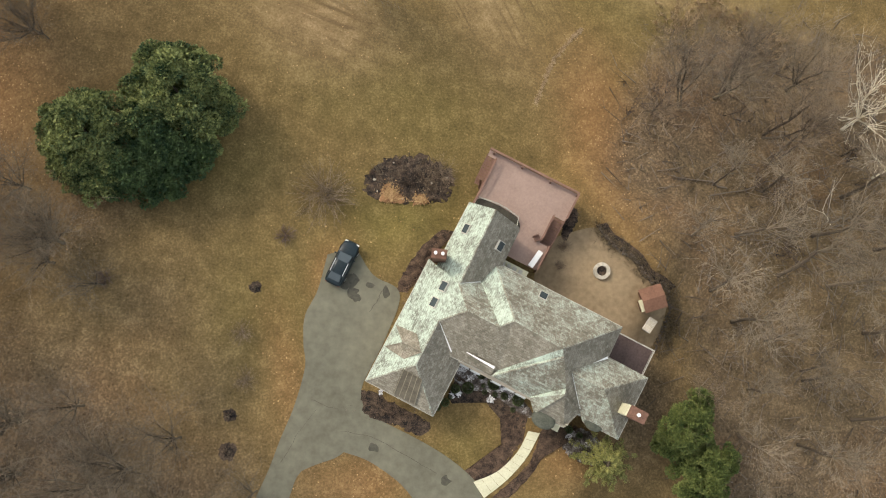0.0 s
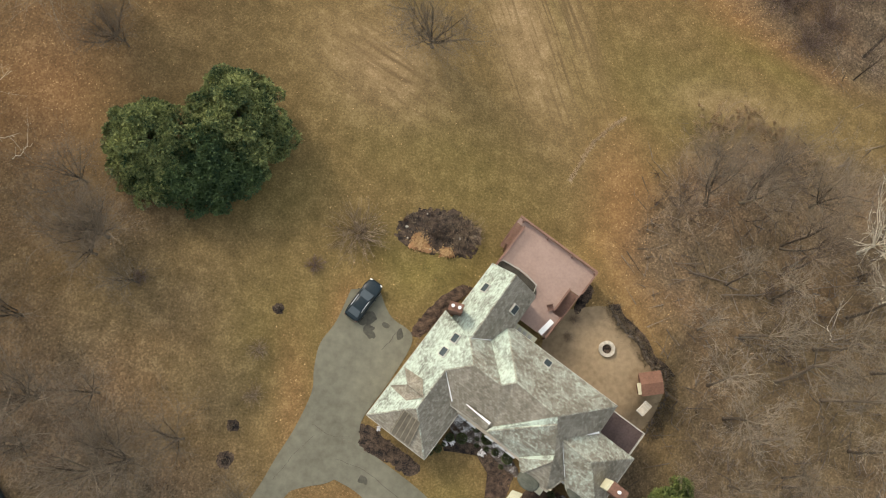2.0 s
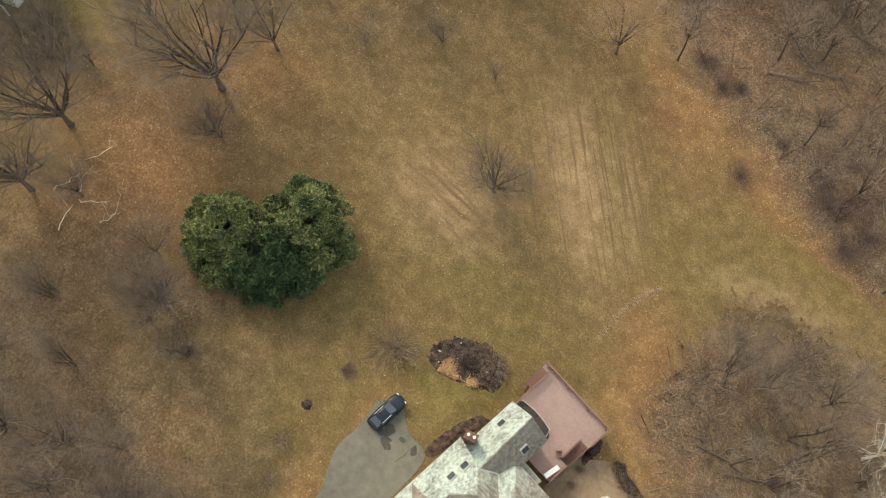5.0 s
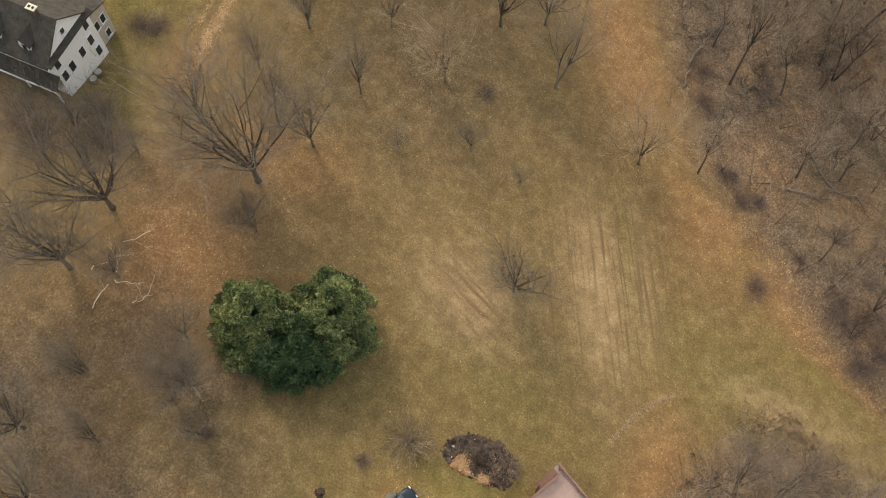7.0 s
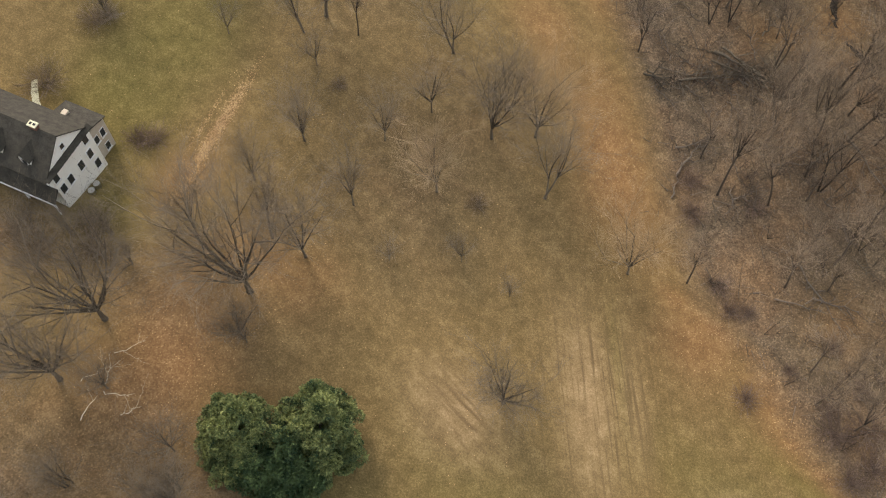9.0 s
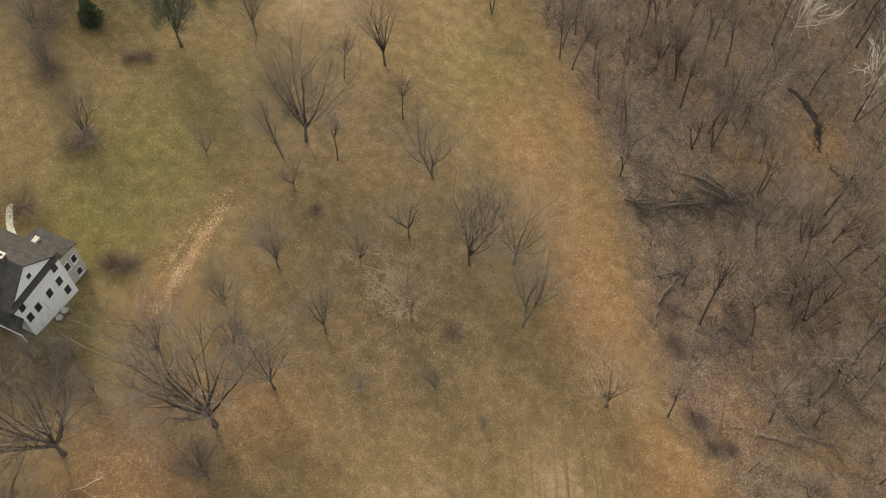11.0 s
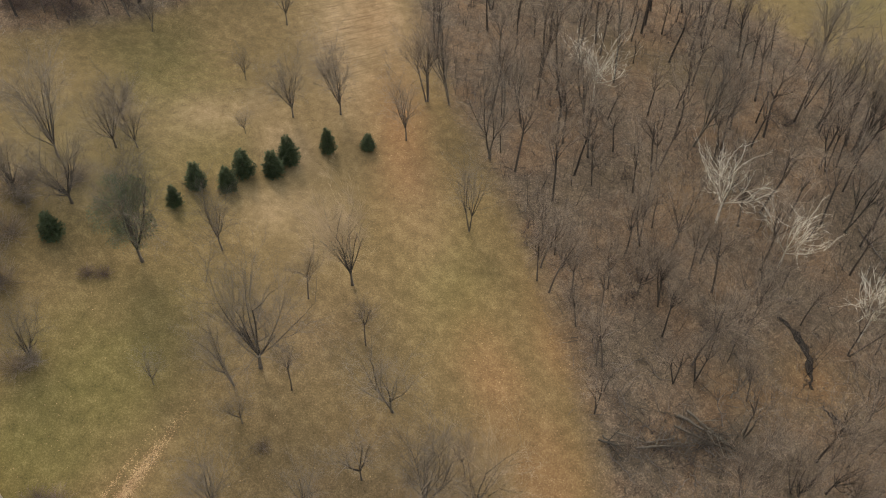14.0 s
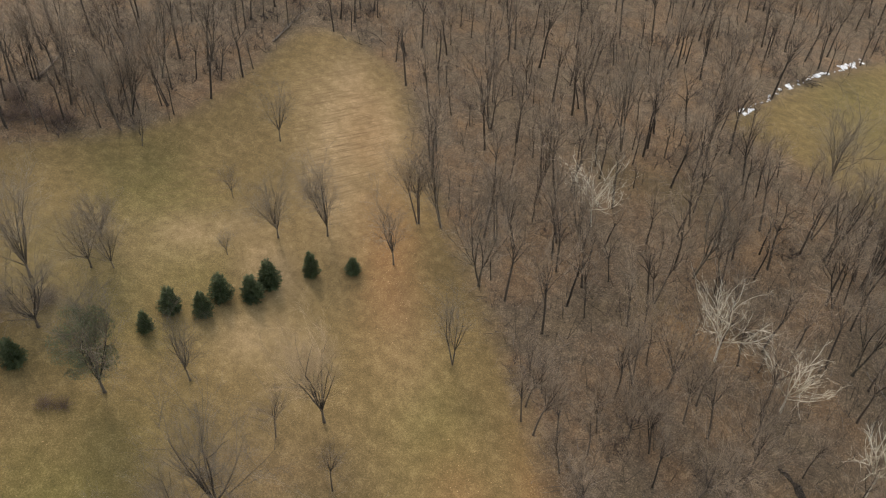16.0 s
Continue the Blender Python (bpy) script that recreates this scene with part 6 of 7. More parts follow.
def spruce_mesh(seed):
    """Whorls of branches, each a spray of needles, that stand out unevenly."""
    rng = random.Random(seed)
    pts = []
    for level in range(15):
        h = (level + rng.uniform(-0.3, 0.3)) / 15
        h = min(0.97, max(0.0, h))
        wide = 0.40 * (1 - h) ** 0.72 * min(1.0, 0.72 + 2.2 * h)
        n = max(4, round(13 * (1 - h) + 3))
        for k in range(n):
            a = 2 * math.pi * (k + rng.random()) / n
            L, rise = wide * rng.uniform(0.72, 1.16), rng.uniform(0.02, 0.10) + 0.10 * h
            for j in range(8):
                f = 0.25 + 0.75 * (j + rng.random()) / 8
                q = Vector((L * f * math.cos(a) + rng.gauss(0, 0.014), L * f * math.sin(a) + rng.gauss(0, 0.014), 0.05 + 0.93 * h + rise * f * f - 0.05 * f * (1 - h)))
                pts.append((q, Vector((math.cos(a), math.sin(a), 0.5)).normalized(), rng.uniform(0.7, 1.3) * (1.15 - 0.4 * f)))
    return clumps(pts, 0.085, 5, seed, SPRUCE, "crown", broad=0.13)


SPRUCES = [spruce_mesh(k) for k in (1, 2, 3)]
_w = Wood()
_w.tube([Vector((0, 0, -0.03)), Vector((0, 0, 0.5)), Vector((0, 0, 0.92))], [0.028, 0.018, 0.004], 7)
SPRUCE_TRUNK = _w.mesh("trunk", BARK)
for n, (x, y, h, w) in enumerate(((-64.6, 128, 3.6, 1.3), (-69.6, 123.2, 5.8, 0.85), (-73.2, 116.8, 6.4, 1.0), (-73.6, 112.9, 5.6, 1.15), (-77.1, 109.8, 6.0, 1.1),
                                  (-76.9, 105.4, 5.4, 1.0), (-80.8, 102.7, 5.6, 1.1), (-80.7, 97.3, 4.6, 0.95), (-89.4, 81.5, 5.6, 1.05))):
    root = empty("spruce", pose(x, y, at(x, y), 0, 0, 57 * n) @ Matrix.Diagonal((h * w * 0.86, h * w * 0.86, h * 0.86, 1)), "small dark green conical spruce", "tree", "row of spruces")
    for name, me in (("trunk", SPRUCE_TRUNK), ("crown", SPRUCES[n % 3])):
        new(name, me).parent = root


def broad_evergreen(name, x, y, lobes, seed, mat, words, size, count, height):
    """An evergreen whose crown is made of several uneven lobes (dx, dy, z, radius)."""
    rng = random.Random(seed)
    root = empty(name, pose(x, y, at(x, y)), words, "tree")
    w = Wood()
    w.tube([Vector((0, 0, -0.2)), Vector((0.1, 0, height * 0.4)), Vector((0.2, 0.1, height * 0.8))], [0.3, 0.2, 0.06], 8)
    for dx, dy, z, r in lobes:
        w.tube([Vector((0.05, 0, z * 0.35)), Vector((dx * 0.5, dy * 0.5, z * 0.6)), Vector((dx, dy, z))], [0.12, 0.09, 0.03], 5)
    new("trunk", w.mesh("trunk", BARK)).parent = root
    pts = []
    puffs = []
    for dx, dy, z, r in lobes:
        for k in range(17):
            n = Vector((rng.gauss(0, 1), rng.gauss(0, 1), rng.gauss(0.35, 0.8))).normalized()
            puffs.append((dx + n.x * r * 0.78, dy + n.y * r * 0.78, max(0.9, z + n.z * r * 0.74), r * rng.uniform(0.21, 0.40)))
    total = sum(l[3] ** 2 for l in puffs)
    for dx, dy, z, r in puffs:
        c = Vector((dx, dy, z))
        for k in range(int(count * r * r / total)):
            n = Vector((rng.gauss(0, 1), rng.gauss(0, 1), rng.gauss(0.25, 0.9))).normalized()
            bumpy = 1 + 0.16 * noise.noise(n * 2.6 + c) + 0.10 * noise.noise(n * 6.5 + c * 2)
            q = c + Vector((n.x * r, n.y * r, n.z * r * 0.95)) * bumpy * rng.uniform(0.70, 1.06)
            if q.z > 0.15:
                pts.append((q, n, rng.uniform(0.7, 1.35)))
    new("crown", clumps(pts, size * 1.1, 3, seed + 1, mat, "crown")).parent = root
    return root


broad_evergreen("evergreen_tree", -24.9, 24.9, [(0.2, 0.4, 6.2, 3.4), (2.5, 1.2, 4.2, 2.8), (-1.5, 2.3, 4.8, 2.6), (1.5, -2.2, 3.9, 2.8), (-2.0, -1.2, 5.0, 2.7), (3.3, -0.8, 2.7, 2.3), (0.2, 3.3, 3.2, 2.1), (2.4, -3.2, 2.2, 2.0), (-3.5, 0.6, 3.8, 2.2), (-2.9, -3.0, 3.6, 2.3)],
                3, EVERGREEN, "broad dark green evergreen with a yellowish sunny side", 0.25, 32000, 8.8)
broad_evergreen("evergreen_tree", -32.7, 20.8, [(0, 0.4, 5.6, 3.1), (-2.2, 0.4, 4.2, 2.5), (2.2, 1.0, 5.0, 2.6), (-0.6, -1.4, 3.6, 2.6), (2.0, -1.6, 3.4, 2.6), (-2.8, -0.8, 2.6, 2.2), (0.2, 2.4, 3.4, 2.0), (-3.2, 1.4, 3.2, 2.0), (0.2, -3.9, 2.4, 2.4), (-2.2, -2.9, 2.2, 2.1)],
                5, EVERGREEN, "broad dark green evergreen with a yellowish sunny side", 0.25, 26000, 8.2)
broad_evergreen("evergreen_tree", -28.6, 18.4, [(0, 0, 3.8, 2.7), (-2.4, -1.0, 3.0, 2.2), (2.6, 0.6, 3.4, 2.4), (0.3, -1.8, 2.2, 2.0), (3.6, 2.2, 3.6, 2.3), (1.0, 2.8, 4.4, 2.5), (4.8, 0.9, 2.4, 2.1), (3.2, -1.1, 2.2, 1.9)],
                7, DEEP_GREEN, "lower dark green evergreen beside two taller ones", 0.25, 20000, 5.5)
broad_evergreen("green_tree", 23.0, -6.2, [(0, 0, 6.2, 2.2), (1.0, 1.8, 4.8, 2.0), (-1.0, -1.4, 4.6, 1.8), (0.8, -1.6, 5.0, 1.9)],
                11, LIGHT_GREEN, "bright green leafy evergreen beside the house", 0.20, 15000, 7)
broad_evergreen("green_tree", 24.9, -10.2, [(0, 0, 5.4, 2.2), (1.4, 1.0, 4.6, 1.9), (-1.4, -1.0, 4.2, 1.9), (0.6, -1.8, 4.0, 1.8)],
                13, LIGHT_GREEN, "bright green leafy evergreen beside the house", 0.20, 15000, 6.5)


def pine(x, y, h, reach):
    """Long drooping fronds round a leader, feathered on both sides."""
    rng = random.Random(21)
    root = empty("pine_tree", pose(x, y, at(x, y)), "yellow-green pine with drooping starry branches", "tree")
    w, pts = Wood(), []
    w.tube([Vector((0, 0, -0.2)), Vector((0, 0, h * 0.5)), Vector((0.1, 0, h))], [0.2, 0.13, 0.02], 8)
    for k in range(46):
        f = (k + rng.random()) / 46
        a = k * 2.4 + rng.uniform(-0.3, 0.3)
        L = reach * (1 - 0.72 * f) * rng.uniform(0.8, 1.12)
        way, cross = Vector((math.cos(a), math.sin(a), 0)), Vector((-math.sin(a), math.cos(a), 0))
        p = Vector((0, 0, h * (0.30 + 0.68 * f)))
        line = [p + way * L * t + Vector((0, 0, 0.35 * math.sin(math.pi * t * 0.8) - 0.55 * t * t)) for t in (0, 0.3, 0.6, 0.85, 1.0)]
        w.tube(line, [0.05, 0.04, 0.03, 0.02, 0.008], 4)
        for j in range(30):
            t = rng.uniform(0.2, 1.0)
            i = min(3, int(t * 4))
            q = line[i].lerp(line[i + 1], t * 4 - i)
            side = rng.choice((-1, 1))
            pts.append((q, (way * 0.8 + cross * side * 0.9 + Vector((0, 0, 0.15))).normalized(), rng.uniform(0.7, 1.2) * (1.15 - 0.55 * t)))
    new("trunk", w.mesh("trunk", BARK)).parent = root
    new("crown", clumps(pts, 0.50, 4, 22, PINE, "crown", broad=0.10)).parent = root


pine(15.1, -9.3, 5.6, 3.4)


def ivy(x, y, h, spread):
    """Evergreen ivy that hides much of a bare tree's crown."""
    rng = random.Random(61)
    pts = []
    for k in range(19000):
        f = rng.random()
        a, q = rng.uniform(0, 2 * math.pi), rng.random() ** 0.5
        r = spread * (0.3 + 0.7 * math.sin(math.pi * min(1, 0.10 + f * 0.80))) * q * (1 + 0.18 * math.sin(3 * a + 5 * f))
        if noise.noise(Vector((r * math.cos(a) * 0.45, r * math.sin(a) * 0.45, f * 5))) < -0.02:
            continue
        n = Vector((math.cos(a), math.sin(a), 0.5)).normalized()
        pts.append((Vector((x + r * math.cos(a), y + r * math.sin(a), at(x, y) + h * (0.26 + 0.72 * f))), n, rng.uniform(0.6, 1.3)))
    tagged(new("ivy", clumps(pts, 0.19, 3, 62, IVY, "ivy", broad=0.16)), "olive-green ivy covering a bare tree's crown", "ivy")


ivy(-77.1, 85.3, 16.5, 4.2)


# ---- garden beds ----
mound("deck_bed", [(12.2, 15.2), (13.2, 15.6), (13.7, 14.7), (13.1, 13.2), (12.5, 12.0), (12.0, 12.2), (12.0, 13.0), (12.2, 14.2)], 0.1, MULCH, "dark planting bed under the deck's corner", "garden bed", 13)
mound("rock_garden", [(-8.0, 17.2), (-7.4, 19.0), (-5.4, 20.6), (-2.5, 21.0), (0.4, 19.9), (1.2, 18.1), (0.1, 16.3), (-1.7, 16.0), (-3.1, 15.8), (-4.8, 15.9), (-6.8, 16.3)],
      0.35, MULCH, "dark earth bed with dry plants on the lawn", "garden bed", 3, rough=0.14, n=90, rings=12)
mound("leaf_patch", [(-6.3, 16.0), (-6.2, 17.4), (-5.2, 18.0), (-4.3, 17.2), (-4.0, 15.9)], 0.18, RED_LITTER, "patch of orange fallen leaves", "leaves", 4, rise=0.22)
mound("leaf_patch_small", [(-3.0, 15.7), (-2.8, 16.7), (-1.9, 16.9), (-1.5, 15.9)], 0.15, RED_LITTER, "patch of orange fallen leaves", "leaves", 5, rise=0.2)
mound("garage_bed", [(-8.1, -2.6), (-7.8, -5.0), (-6.2, -5.7), (-4.4, -6.1), (-2.3, -7.0), (-1.1, -6.0), (-4.0, -4.4), (-6.6, -3.0)], 0.16, MULCH, "dark mulch bed along the garage", "garden bed", 6, rough=0.08)
mound("walk_bed", [(2.0, -10.4), (4.6, -9.9), (6.2, -8.3), (6.6, -6.4), (5.4, -4.4), (6.2, -4.0), (7.8, -5.0), (7.9, -6.8), (6.7, -8.9), (4.9, -10.8), (2.9, -11.3)], 0.1, BROWN_MULCH, "brown mulch bed beside the front walk", "garden bed", 7)
mound("entry_bed", [(9.5, -6.4), (8.2, -9.6), (6.3, -11.6), (4.2, -13.3), (5.6, -13.4), (8.4, -10.8), (10.4, -8.0), (13.4, -7.0), (12.6, -5.9)], 0.1, BROWN_MULCH, "brown mulch bed beside the front walk", "garden bed", 8)
mound("court_mulch", [(0.5, -3.1), (1.6, -1.2), (3.6, -1.8), (6.4, -3.4), (8.2, -5.0), (6.9, -7.0), (6.2, -5.8), (4.8, -4.2), (2.4, -3.7), (0.9, -4.0)], 0.06, MULCH, "dark brown mulch bed round the front lawn", "garden bed", 26)
mound("court_bed", [(1.0, -2.6), (1.5, -0.2), (4.6, -1.6), (7.0, -3.0), (8.6, -5.0), (7.6, -5.2), (5.4, -3.6), (2.8, -2.2)], 0.14, SNOWY, "dark planting bed in the front court mottled with old snow", "garden bed", 9)
mound("west_bed", [(-4.6, 6.7), (-4.1, 8.2), (-2.6, 10.4), (-0.9, 12.4), (0.5, 13.5), (1.2, 13.2), (-0.4, 10.6), (-1.8, 9.0), (-3.4, 6.8)], 0.12, BROWN_MULCH, "brown leafy planting bed along the house wall", "garden bed", 10)
mound("east_bed", [(11.2, -7.6), (13.4, -6.4), (16.2, -8.4), (15.4, -10.0), (12.4, -9.2)], 0.1, SNOWY, "dark planting bed under the front windows with old snow", "garden bed", 12)
for k, (x, y, r) in enumerate(((1.9, -0.5, 0.7), (3.1, -0.9, 0.6), (5.6, -2.6, 0.65), (6.5, -3.4, 0.6), (0.8, -3.2, 0.45), (1.5, -3.1, 0.4), (4.6, -3.6, 0.5), (7.5, -4.2, 0.45), (-6.0, -2.9, 0.4), (12.2, -7.2, 0.4), (14.2, -8.0, 0.45), (2.6, -1.7, 0.5))):
    rr = random.Random(k)
    mound("snow_patch", [(x + r * rr.uniform(0.35, 1.1) * math.cos(a), y + r * rr.uniform(0.35, 1.1) * math.sin(a)) for a in np.linspace(0, 5.9, 13)], 0.02, SNOWY_CRUST,
          "thin patch of old snow on the bed", "snow", 20 + k, rings=3, n=24, rise=0.14)
for k, (x, y, r) in enumerate(((-18.1, 7.2, 0.55), (-20.4, -5.1, 0.65), (-20.3, -8.4, 0.85))):
    mound("tree_ring", [(x + r * math.cos(a), y + r * math.sin(a)) for a in np.linspace(0, 5.6, 9)], 0.12, MULCH, "ring of dark mulch round a sapling", "garden bed", 40 + k, rings=4, n=24)
    shrub("brown", x, y, r * 0.7, 0.9, "small bare sapling in a mulch ring", "saplings")

bed_rng = random.Random(31)
undergrowth("bed_plants", [(-3.4 + 4.3 * math.cos(a) * q, 18.5 + 2.2 * math.sin(a) * q, bed_rng.uniform(0.5, 1.1)) for a, q in ((bed_rng.uniform(0, 6.3), bed_rng.random() ** 0.5) for k in range(150)) if not (-6.3 < -3.4 + 4.3 * math.cos(a) * q < -1.4 and 18.5 + 2.2 * math.sin(a) * q < 17.4)],
            0.8, TWIG, "dead brown stalks in the garden bed", "plants", 33, stalks=7, up=0.7)
undergrowth("court_plants", [(2.2 + bed_rng.gauss(0, 0.8), -1.6 + bed_rng.gauss(0, 0.6), bed_rng.uniform(0.5, 1.0)) for k in range(60)] + [(-5.0 + bed_rng.gauss(0, 1.6), -4.7 + bed_rng.gauss(0, 0.4), bed_rng.uniform(0.4, 0.8)) for k in range(60)] + [(-1.6 + t * 2.2, 9.6 + t * 3.6 + bed_rng.gauss(0, 0.4), bed_rng.uniform(0.4, 0.9)) for t in np.linspace(-1, 1, 70)],
            0.6, PURPLE_TWIG, "low bare garden plants along the house", "plants", 34, stalks=7, up=0.8)
for k in range(22):
    a, q = bed_rng.uniform(0, 2 * math.pi), bed_rng.random() ** 0.5
    shrub(bed_rng.choice(("brown", "red")), -3.2 + 4.2 * q * math.cos(a), 18.6 + 2.0 * q * math.sin(a), bed_rng.uniform(0.35, 0.8), bed_rng.uniform(0.5, 1.0), "dry brown garden plant", "plants of the rock garden")


def bed_rocks(places, size, words, group, mat, seed):
    rng = random.Random(seed)
    for x, y in places:
        bm = bmesh.new()
        bmesh.ops.create_icosphere(bm, subdivisions=1, radius=0.5)
        for v in bm.verts:
            v.co *= rng.uniform(0.8, 1.2)
        s = size * rng.uniform(0.7, 1.4)
        bmesh.ops.scale(bm, vec=(s, s * 0.8, s * 0.6), verts=bm.verts)
        ob = tagged(bm_part("rock", bm, mat), words, "rock", group)
        ob.location = (x, y, at(x, y) + 0.3)


bed_rocks([(-6.9, 18.2), (-6.6, 17.0), (-3.5, 18.9), (-1.2, 18.0), (-4.1, 16.3), (-5.0, 20.0), (0.4, 18.6)], 0.3, "small pale rock in the garden bed", "bed rocks", PALE_STONE, 3)


for k, (x, y, r) in enumerate(((-7.1, 7.4, 0.45), (-5.6, 6.7, 0.6), (-8.7, 6.6, 0.7), (-9.6, 7.4, 0.6), (0.3, -11.3, 0.8), (-8.3, 6.1, 0.5), (-6.6, -8.2, 0.9), (-8.9, 7.9, 0.8))):
    rr = random.Random(k + 70)
    mound("damp_patch", [(x + r * rr.uniform(0.5, 1.3) * math.cos(a), y + r * rr.uniform(0.5, 1.3) * math.sin(a)) for a in np.linspace(0, 5.5, 8)], 0.0, DAMP,
          "dark damp stain on the asphalt", "stain", 90 + k, rings=2, n=24, rise=0.085, rough=0.0, )


def crack(line, width, seed):
    rng = random.Random(seed)
    mid = spline(line, 14)
    a = [(x + rng.uniform(-0.06, 0.06) - width * rng.uniform(0.3, 1), y + rng.uniform(-0.06, 0.06)) for x, y in mid]
    paving("crack", a, [(x + width * 2, y + 0.02) for x, y in a], 0.086, DAMP, "thin dark crack in the asphalt", "crack", 30, 1, 0.03)


for k, (line, width) in enumerate((([(-7.1, 4.8), (-6.4, 5.9), (-6.0, 6.7), (-5.5, 7.3)], 0.035), ([(-12.6, -3.6), (-10.6, -4.4), (-8.6, -4.2)], 0.02),
                                   ([(-9.8, -6.6), (-6.8, -7.2), (-3.4, -9.0), (-0.6, -10.6)], 0.02), ([(-15.4, -9.6), (-14.0, -7.0), (-12.2, -4.6)], 0.02))):
    crack(line, width, 200 + k)


# ---- dark round shrubs of the front beds ----
BALL = clumps([(n * 0.9, n, 1.0) for n in (Vector((random.Random(k).gauss(0, 1), random.Random(k + 500).gauss(0, 1), abs(random.Random(k + 900).gauss(0, 1)))).normalized() for k in range(220))], 0.3, 5, 9, SPRUCE, "bush")
for x, y, r in ((3.7, -1.3, 0.5), (4.9, -2.1, 0.8), (3.9, -2.3, 0.3), (4.0, -2.9, 0.35), (5.0, -3.1, 0.35), (5.9, -3.3, 0.48), (7.2, -3.7, 0.75), (1.2, -2.6, 0.6), (0.7, -3.4, 0.3), (0.2, -3.9, 0.55), (6.7, -4.6, 0.35), (2.4, -2.5, 0.75), (12.2, -6.6, 0.6), (13.3, -7.2, 0.45), (-0.5, -4.4, 0.4)):
    ob = tagged(new("bush", BALL), "clipped dark green bush in the front bed", "bush", "clipped bushes")
    ob.matrix_world = pose(x, y, at(x, y) + 0.1, 0, 0, 40 * x) @ Matrix.Diagonal((r * 0.7, r * 0.7, r * 0.7, 1))


# ---- a ditch in the wood, its bank's shadow laid on as colour ----
def ditch(line, widths, label, seed):
    """A ragged dark strip for a ditch: the bank's shadow is in its colour."""
    rng = random.Random(seed)
    mid = spline(line, 16)
    a, b = [], []
    for k, (x, y) in enumerate(mid):
        w = float(np.interp(k / 15, np.linspace(0, 1, len(widths)), widths)) * rng.uniform(0.55, 1.3)
        (x0, y0), (x1, y1) = mid[max(k - 1, 0)], mid[min(k + 1, 15)]
        d = math.hypot(x1 - x0, y1 - y0)
        nx, ny = -(y1 - y0) / d, (x1 - x0) / d
        o = rng.uniform(-0.25, 0.25)
        a.append((x + nx * (o + w), y + ny * (o + w)))
        b.append((x + nx * (o - w), y + ny * (o - w)))
    paving("ditch", a, b, 0.10, DITCH_SHADE, label, "ditch", 60, 3)


ditch([(8.4, 133.6), (12.0, 132.2), (15.0, 128.8), (16.7, 123.4)], (0.2, 0.5, 0.75, 0.5, 0.2), "ditch curving over the wood floor, its bank's shadow coloured in", 5)
ditch([(19.0, 121.4), (21.2, 120.2), (23.4, 119.4), (25.0, 118.2)], (0.15, 0.5, 0.7, 0.35), "end of a ditch on the wood floor, its bank's shadow coloured in", 6)
undergrowth("ditch_brush", [(x + bed_rng.gauss(0, 0.9), y + bed_rng.gauss(0, 0.9), bed_rng.uniform(0.5, 1.1)) for x, y in spline([(8.4, 133.6), (12.0, 132.2), (15.0, 128.8), (16.7, 123.4), (21.2, 120.2), (25.0, 118.2)], 90)],
            1.6, DEADWOOD, "grey dead brush hanging over a ditch", "brush", 71, stalks=5, up=0.8, blade=0.03)


# ---- fallen trunks ----
def log(x0, y0, x1, y1, r, mat=BARK, limbs_n=12, words="fallen grey tree trunk on the wood floor", rise=0.3):
    rng = random.Random(int(x0 * 10 + y1))
    w = Wood()
    n = 8
    pts = [Vector((x0 + (x1 - x0) * k / n, y0 + (y1 - y0) * k / n, 0)) for k in range(n + 1)]
    for p in pts:
        p.z = at(p.x, p.y) + rise + rng.uniform(-0.05, 0.1)
    for k, p in enumerate(pts):
        p.x, p.y = p.x + rng.uniform(-0.25, 0.25), p.y + rng.uniform(-0.25, 0.25)
    w.tube(pts, [r * (1 - 0.7 * k / n) for k in range(n + 1)], 8)
    d = (pts[-1] - pts[0]).normalized()
    for k in range(limbs_n):
        o = pts[rng.randrange(2, n)]
        lp, ld = limb(rng, w, o, (aside(rng, d, 50) + Vector((0, 0, 0.25))).normalized(), rng.uniform(1.5, 5), r * 0.35, r * 0.1, 4, 5, 0.2, 0.0)
        for j in range(4):
            w.spike(lp[2], lp[2] + aside(rng, ld, 40) * rng.uniform(0.6, 1.6), r * 0.12)
    tagged(new("fallen_tree", w.mesh("fallen_tree", mat)), words, "log", "fallen trees")


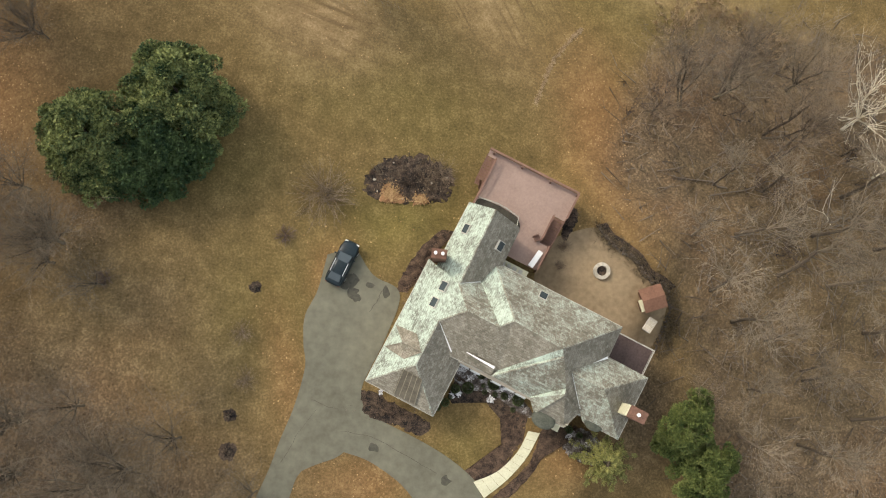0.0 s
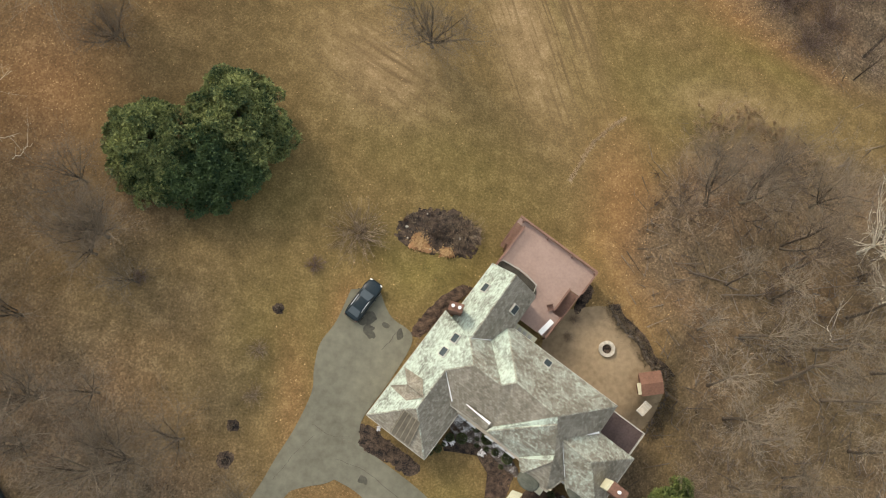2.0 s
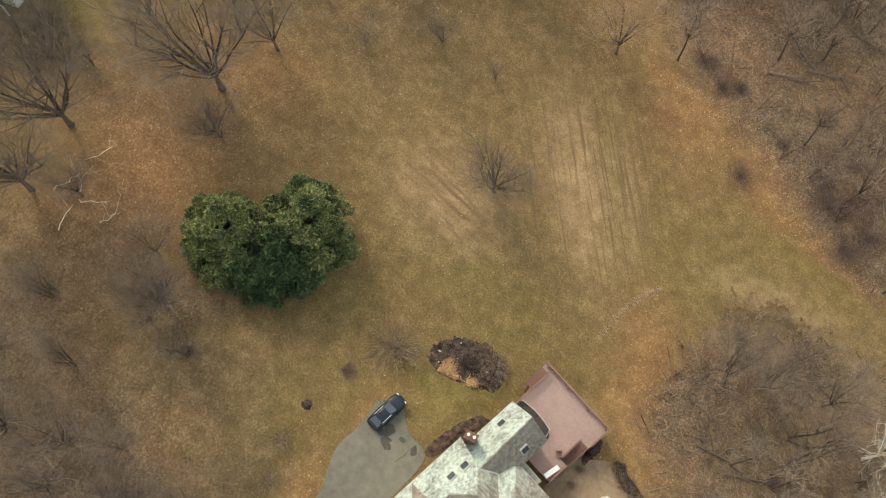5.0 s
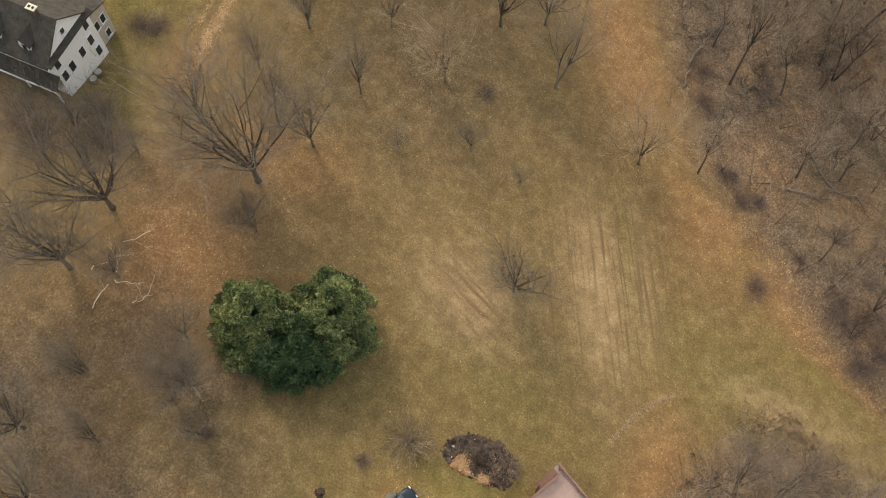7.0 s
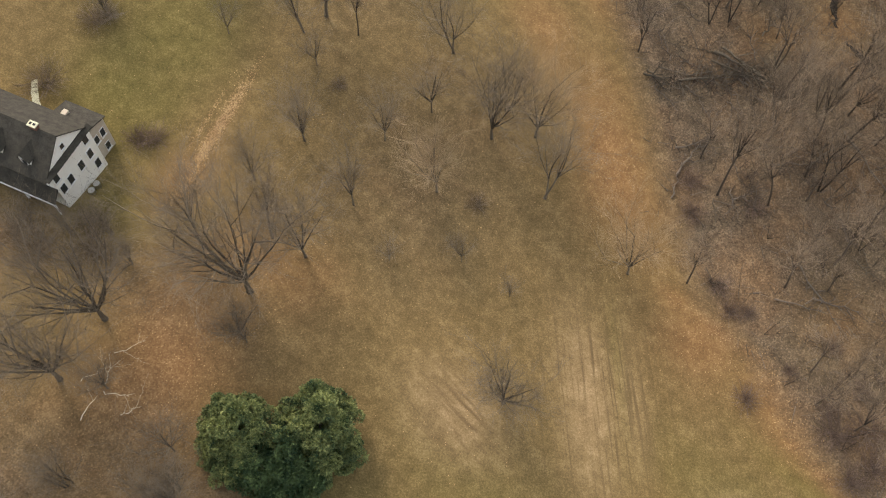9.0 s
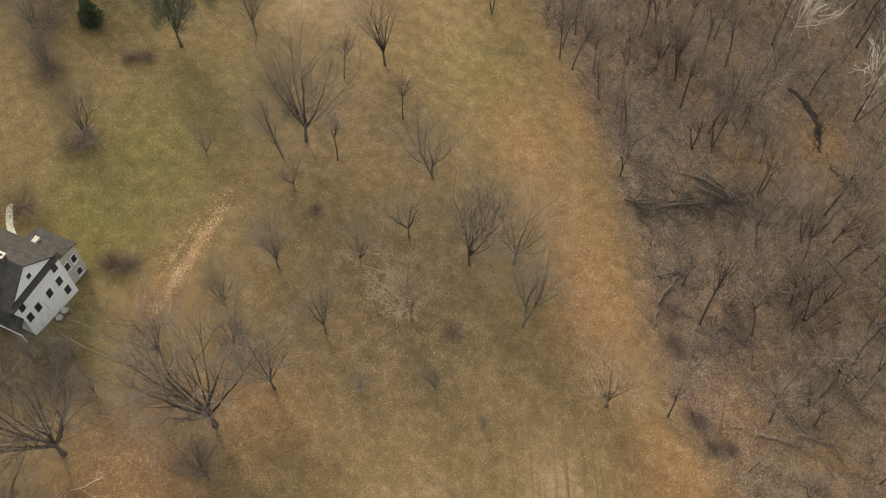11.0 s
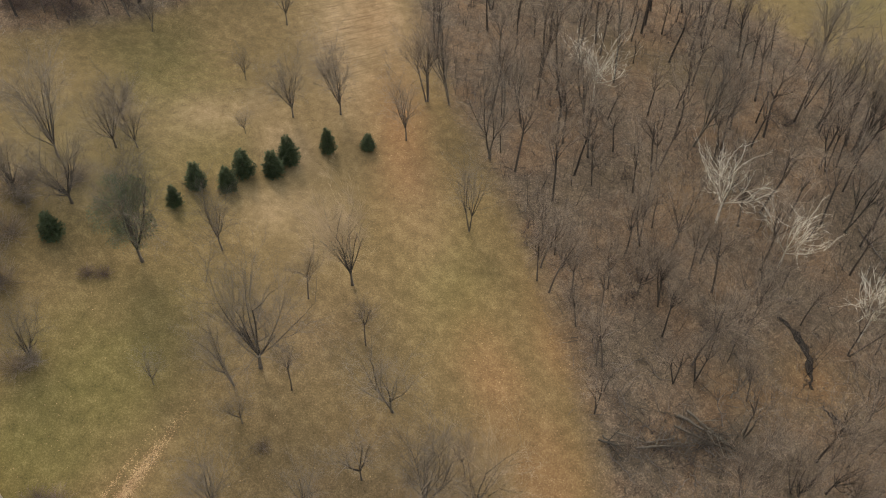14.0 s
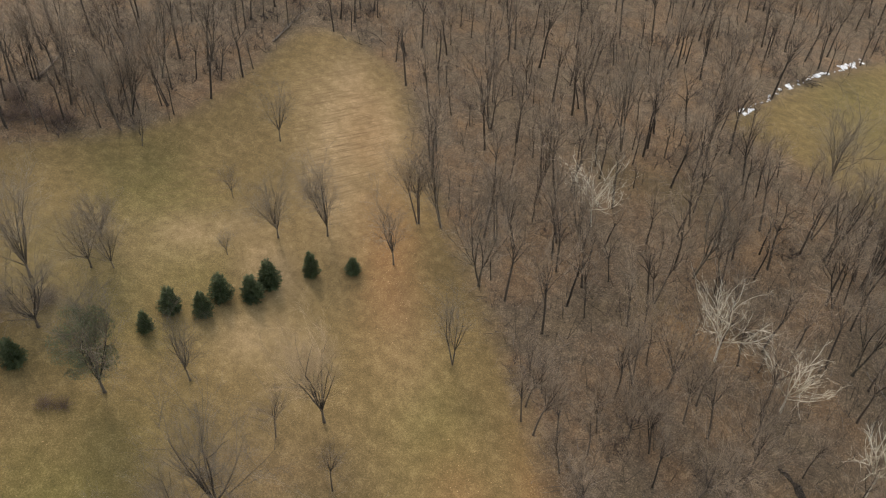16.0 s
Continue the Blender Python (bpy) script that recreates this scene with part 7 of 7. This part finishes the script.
for row in ((-8.6, 96.2, -3.3, 98.3, 0.20), (-3.3, 98.3, 4.9, 104.5, 0.20), (0.1, 106.5, 11.9, 106.5, 0.24), (1.0, 108.0, 9.9, 106.0, 0.20), (0.0, 104.7, 11.5, 105.3, 0.17), (-8.4, 97.4, -4.2, 95.3, 0.16),
            (-7.0, 98.6, 4.0, 101.6, 0.13), (19.1, 94.2, 23.4, 102.1, 0.22), (6.2, 114.3, 7.5, 119.9, 0.15)):
    log(*row, mat=BARK, limbs_n=14, rise=0.45)
for row in ((20.2, 70.9, 27.8, 72.2, 0.13), (25.5, 73.7, 32.6, 74.7, 0.13), (-136.4, 129.6, -138.7, 139.3, 0.25), (-113.5, 170.9, -115.7, 187.1, 0.2), (-129.6, 135.0, -126.2, 138.0, 0.2), (22.7, 103.7, 34.2, 94.0, 0.22), (1.5, 83.3, 3.3, 90.0, 0.18), (22.6, 90.3, 28.6, 86.0, 0.15), (10.3, 83.3, 13.1, 86.3, 0.12), (14, 92, 24, 98, 0.12), (22, 78, 31, 70, 0.14),
            (28, 17, 46, 22, 0.08), (30, 13, 47, 15, 0.07), (33, 10, 40, 18, 0.06), (0, 87, 5, 92, 0.15), (16, 160, 26, 152, 0.18)):
    log(*row, mat=DEADWOOD)
log_rng = random.Random(19)
for cx, cy, sx, sy, n in ((2, 102.5, 6, 3.5, 44), (8, 106, 4, 2.5, 16), (22, 90, 6, 9, 16), (12, 86, 6, 6, 10), (38, 16, 8, 6, 8)):
    for k in range(n):
        x, y, a, L = cx + log_rng.gauss(0, sx), cy + log_rng.gauss(0, sy), log_rng.uniform(0, 6.3), log_rng.uniform(2.5, 7)
        log(x, y, x + L * math.cos(a), y + L * math.sin(a), log_rng.uniform(0.05, 0.12), mat=log_rng.choice((BARK, DEADWOOD, DEADWOOD)), limbs_n=8, rise=0.2)
for row in ((-52.3, 18.5, -50.8, 21.5, 0.05), (-51.0, 22.9, -49.0, 26.0, 0.04), (-50.0, 14.7, -49.9, 17.8, 0.06), (-49.6, 18.4, -46.7, 19.4, 0.05), (-46.5, 16.9, -45.0, 19.1, 0.04), (-49.9, 19.4, -50.6, 21.5, 0.06), (41.6, 14.6, 41.0, 16.2, 0.1)):
    log(*row, mat=PALE_BARK, limbs_n=3, words="bare white fallen branch on the grass", rise=0.15)
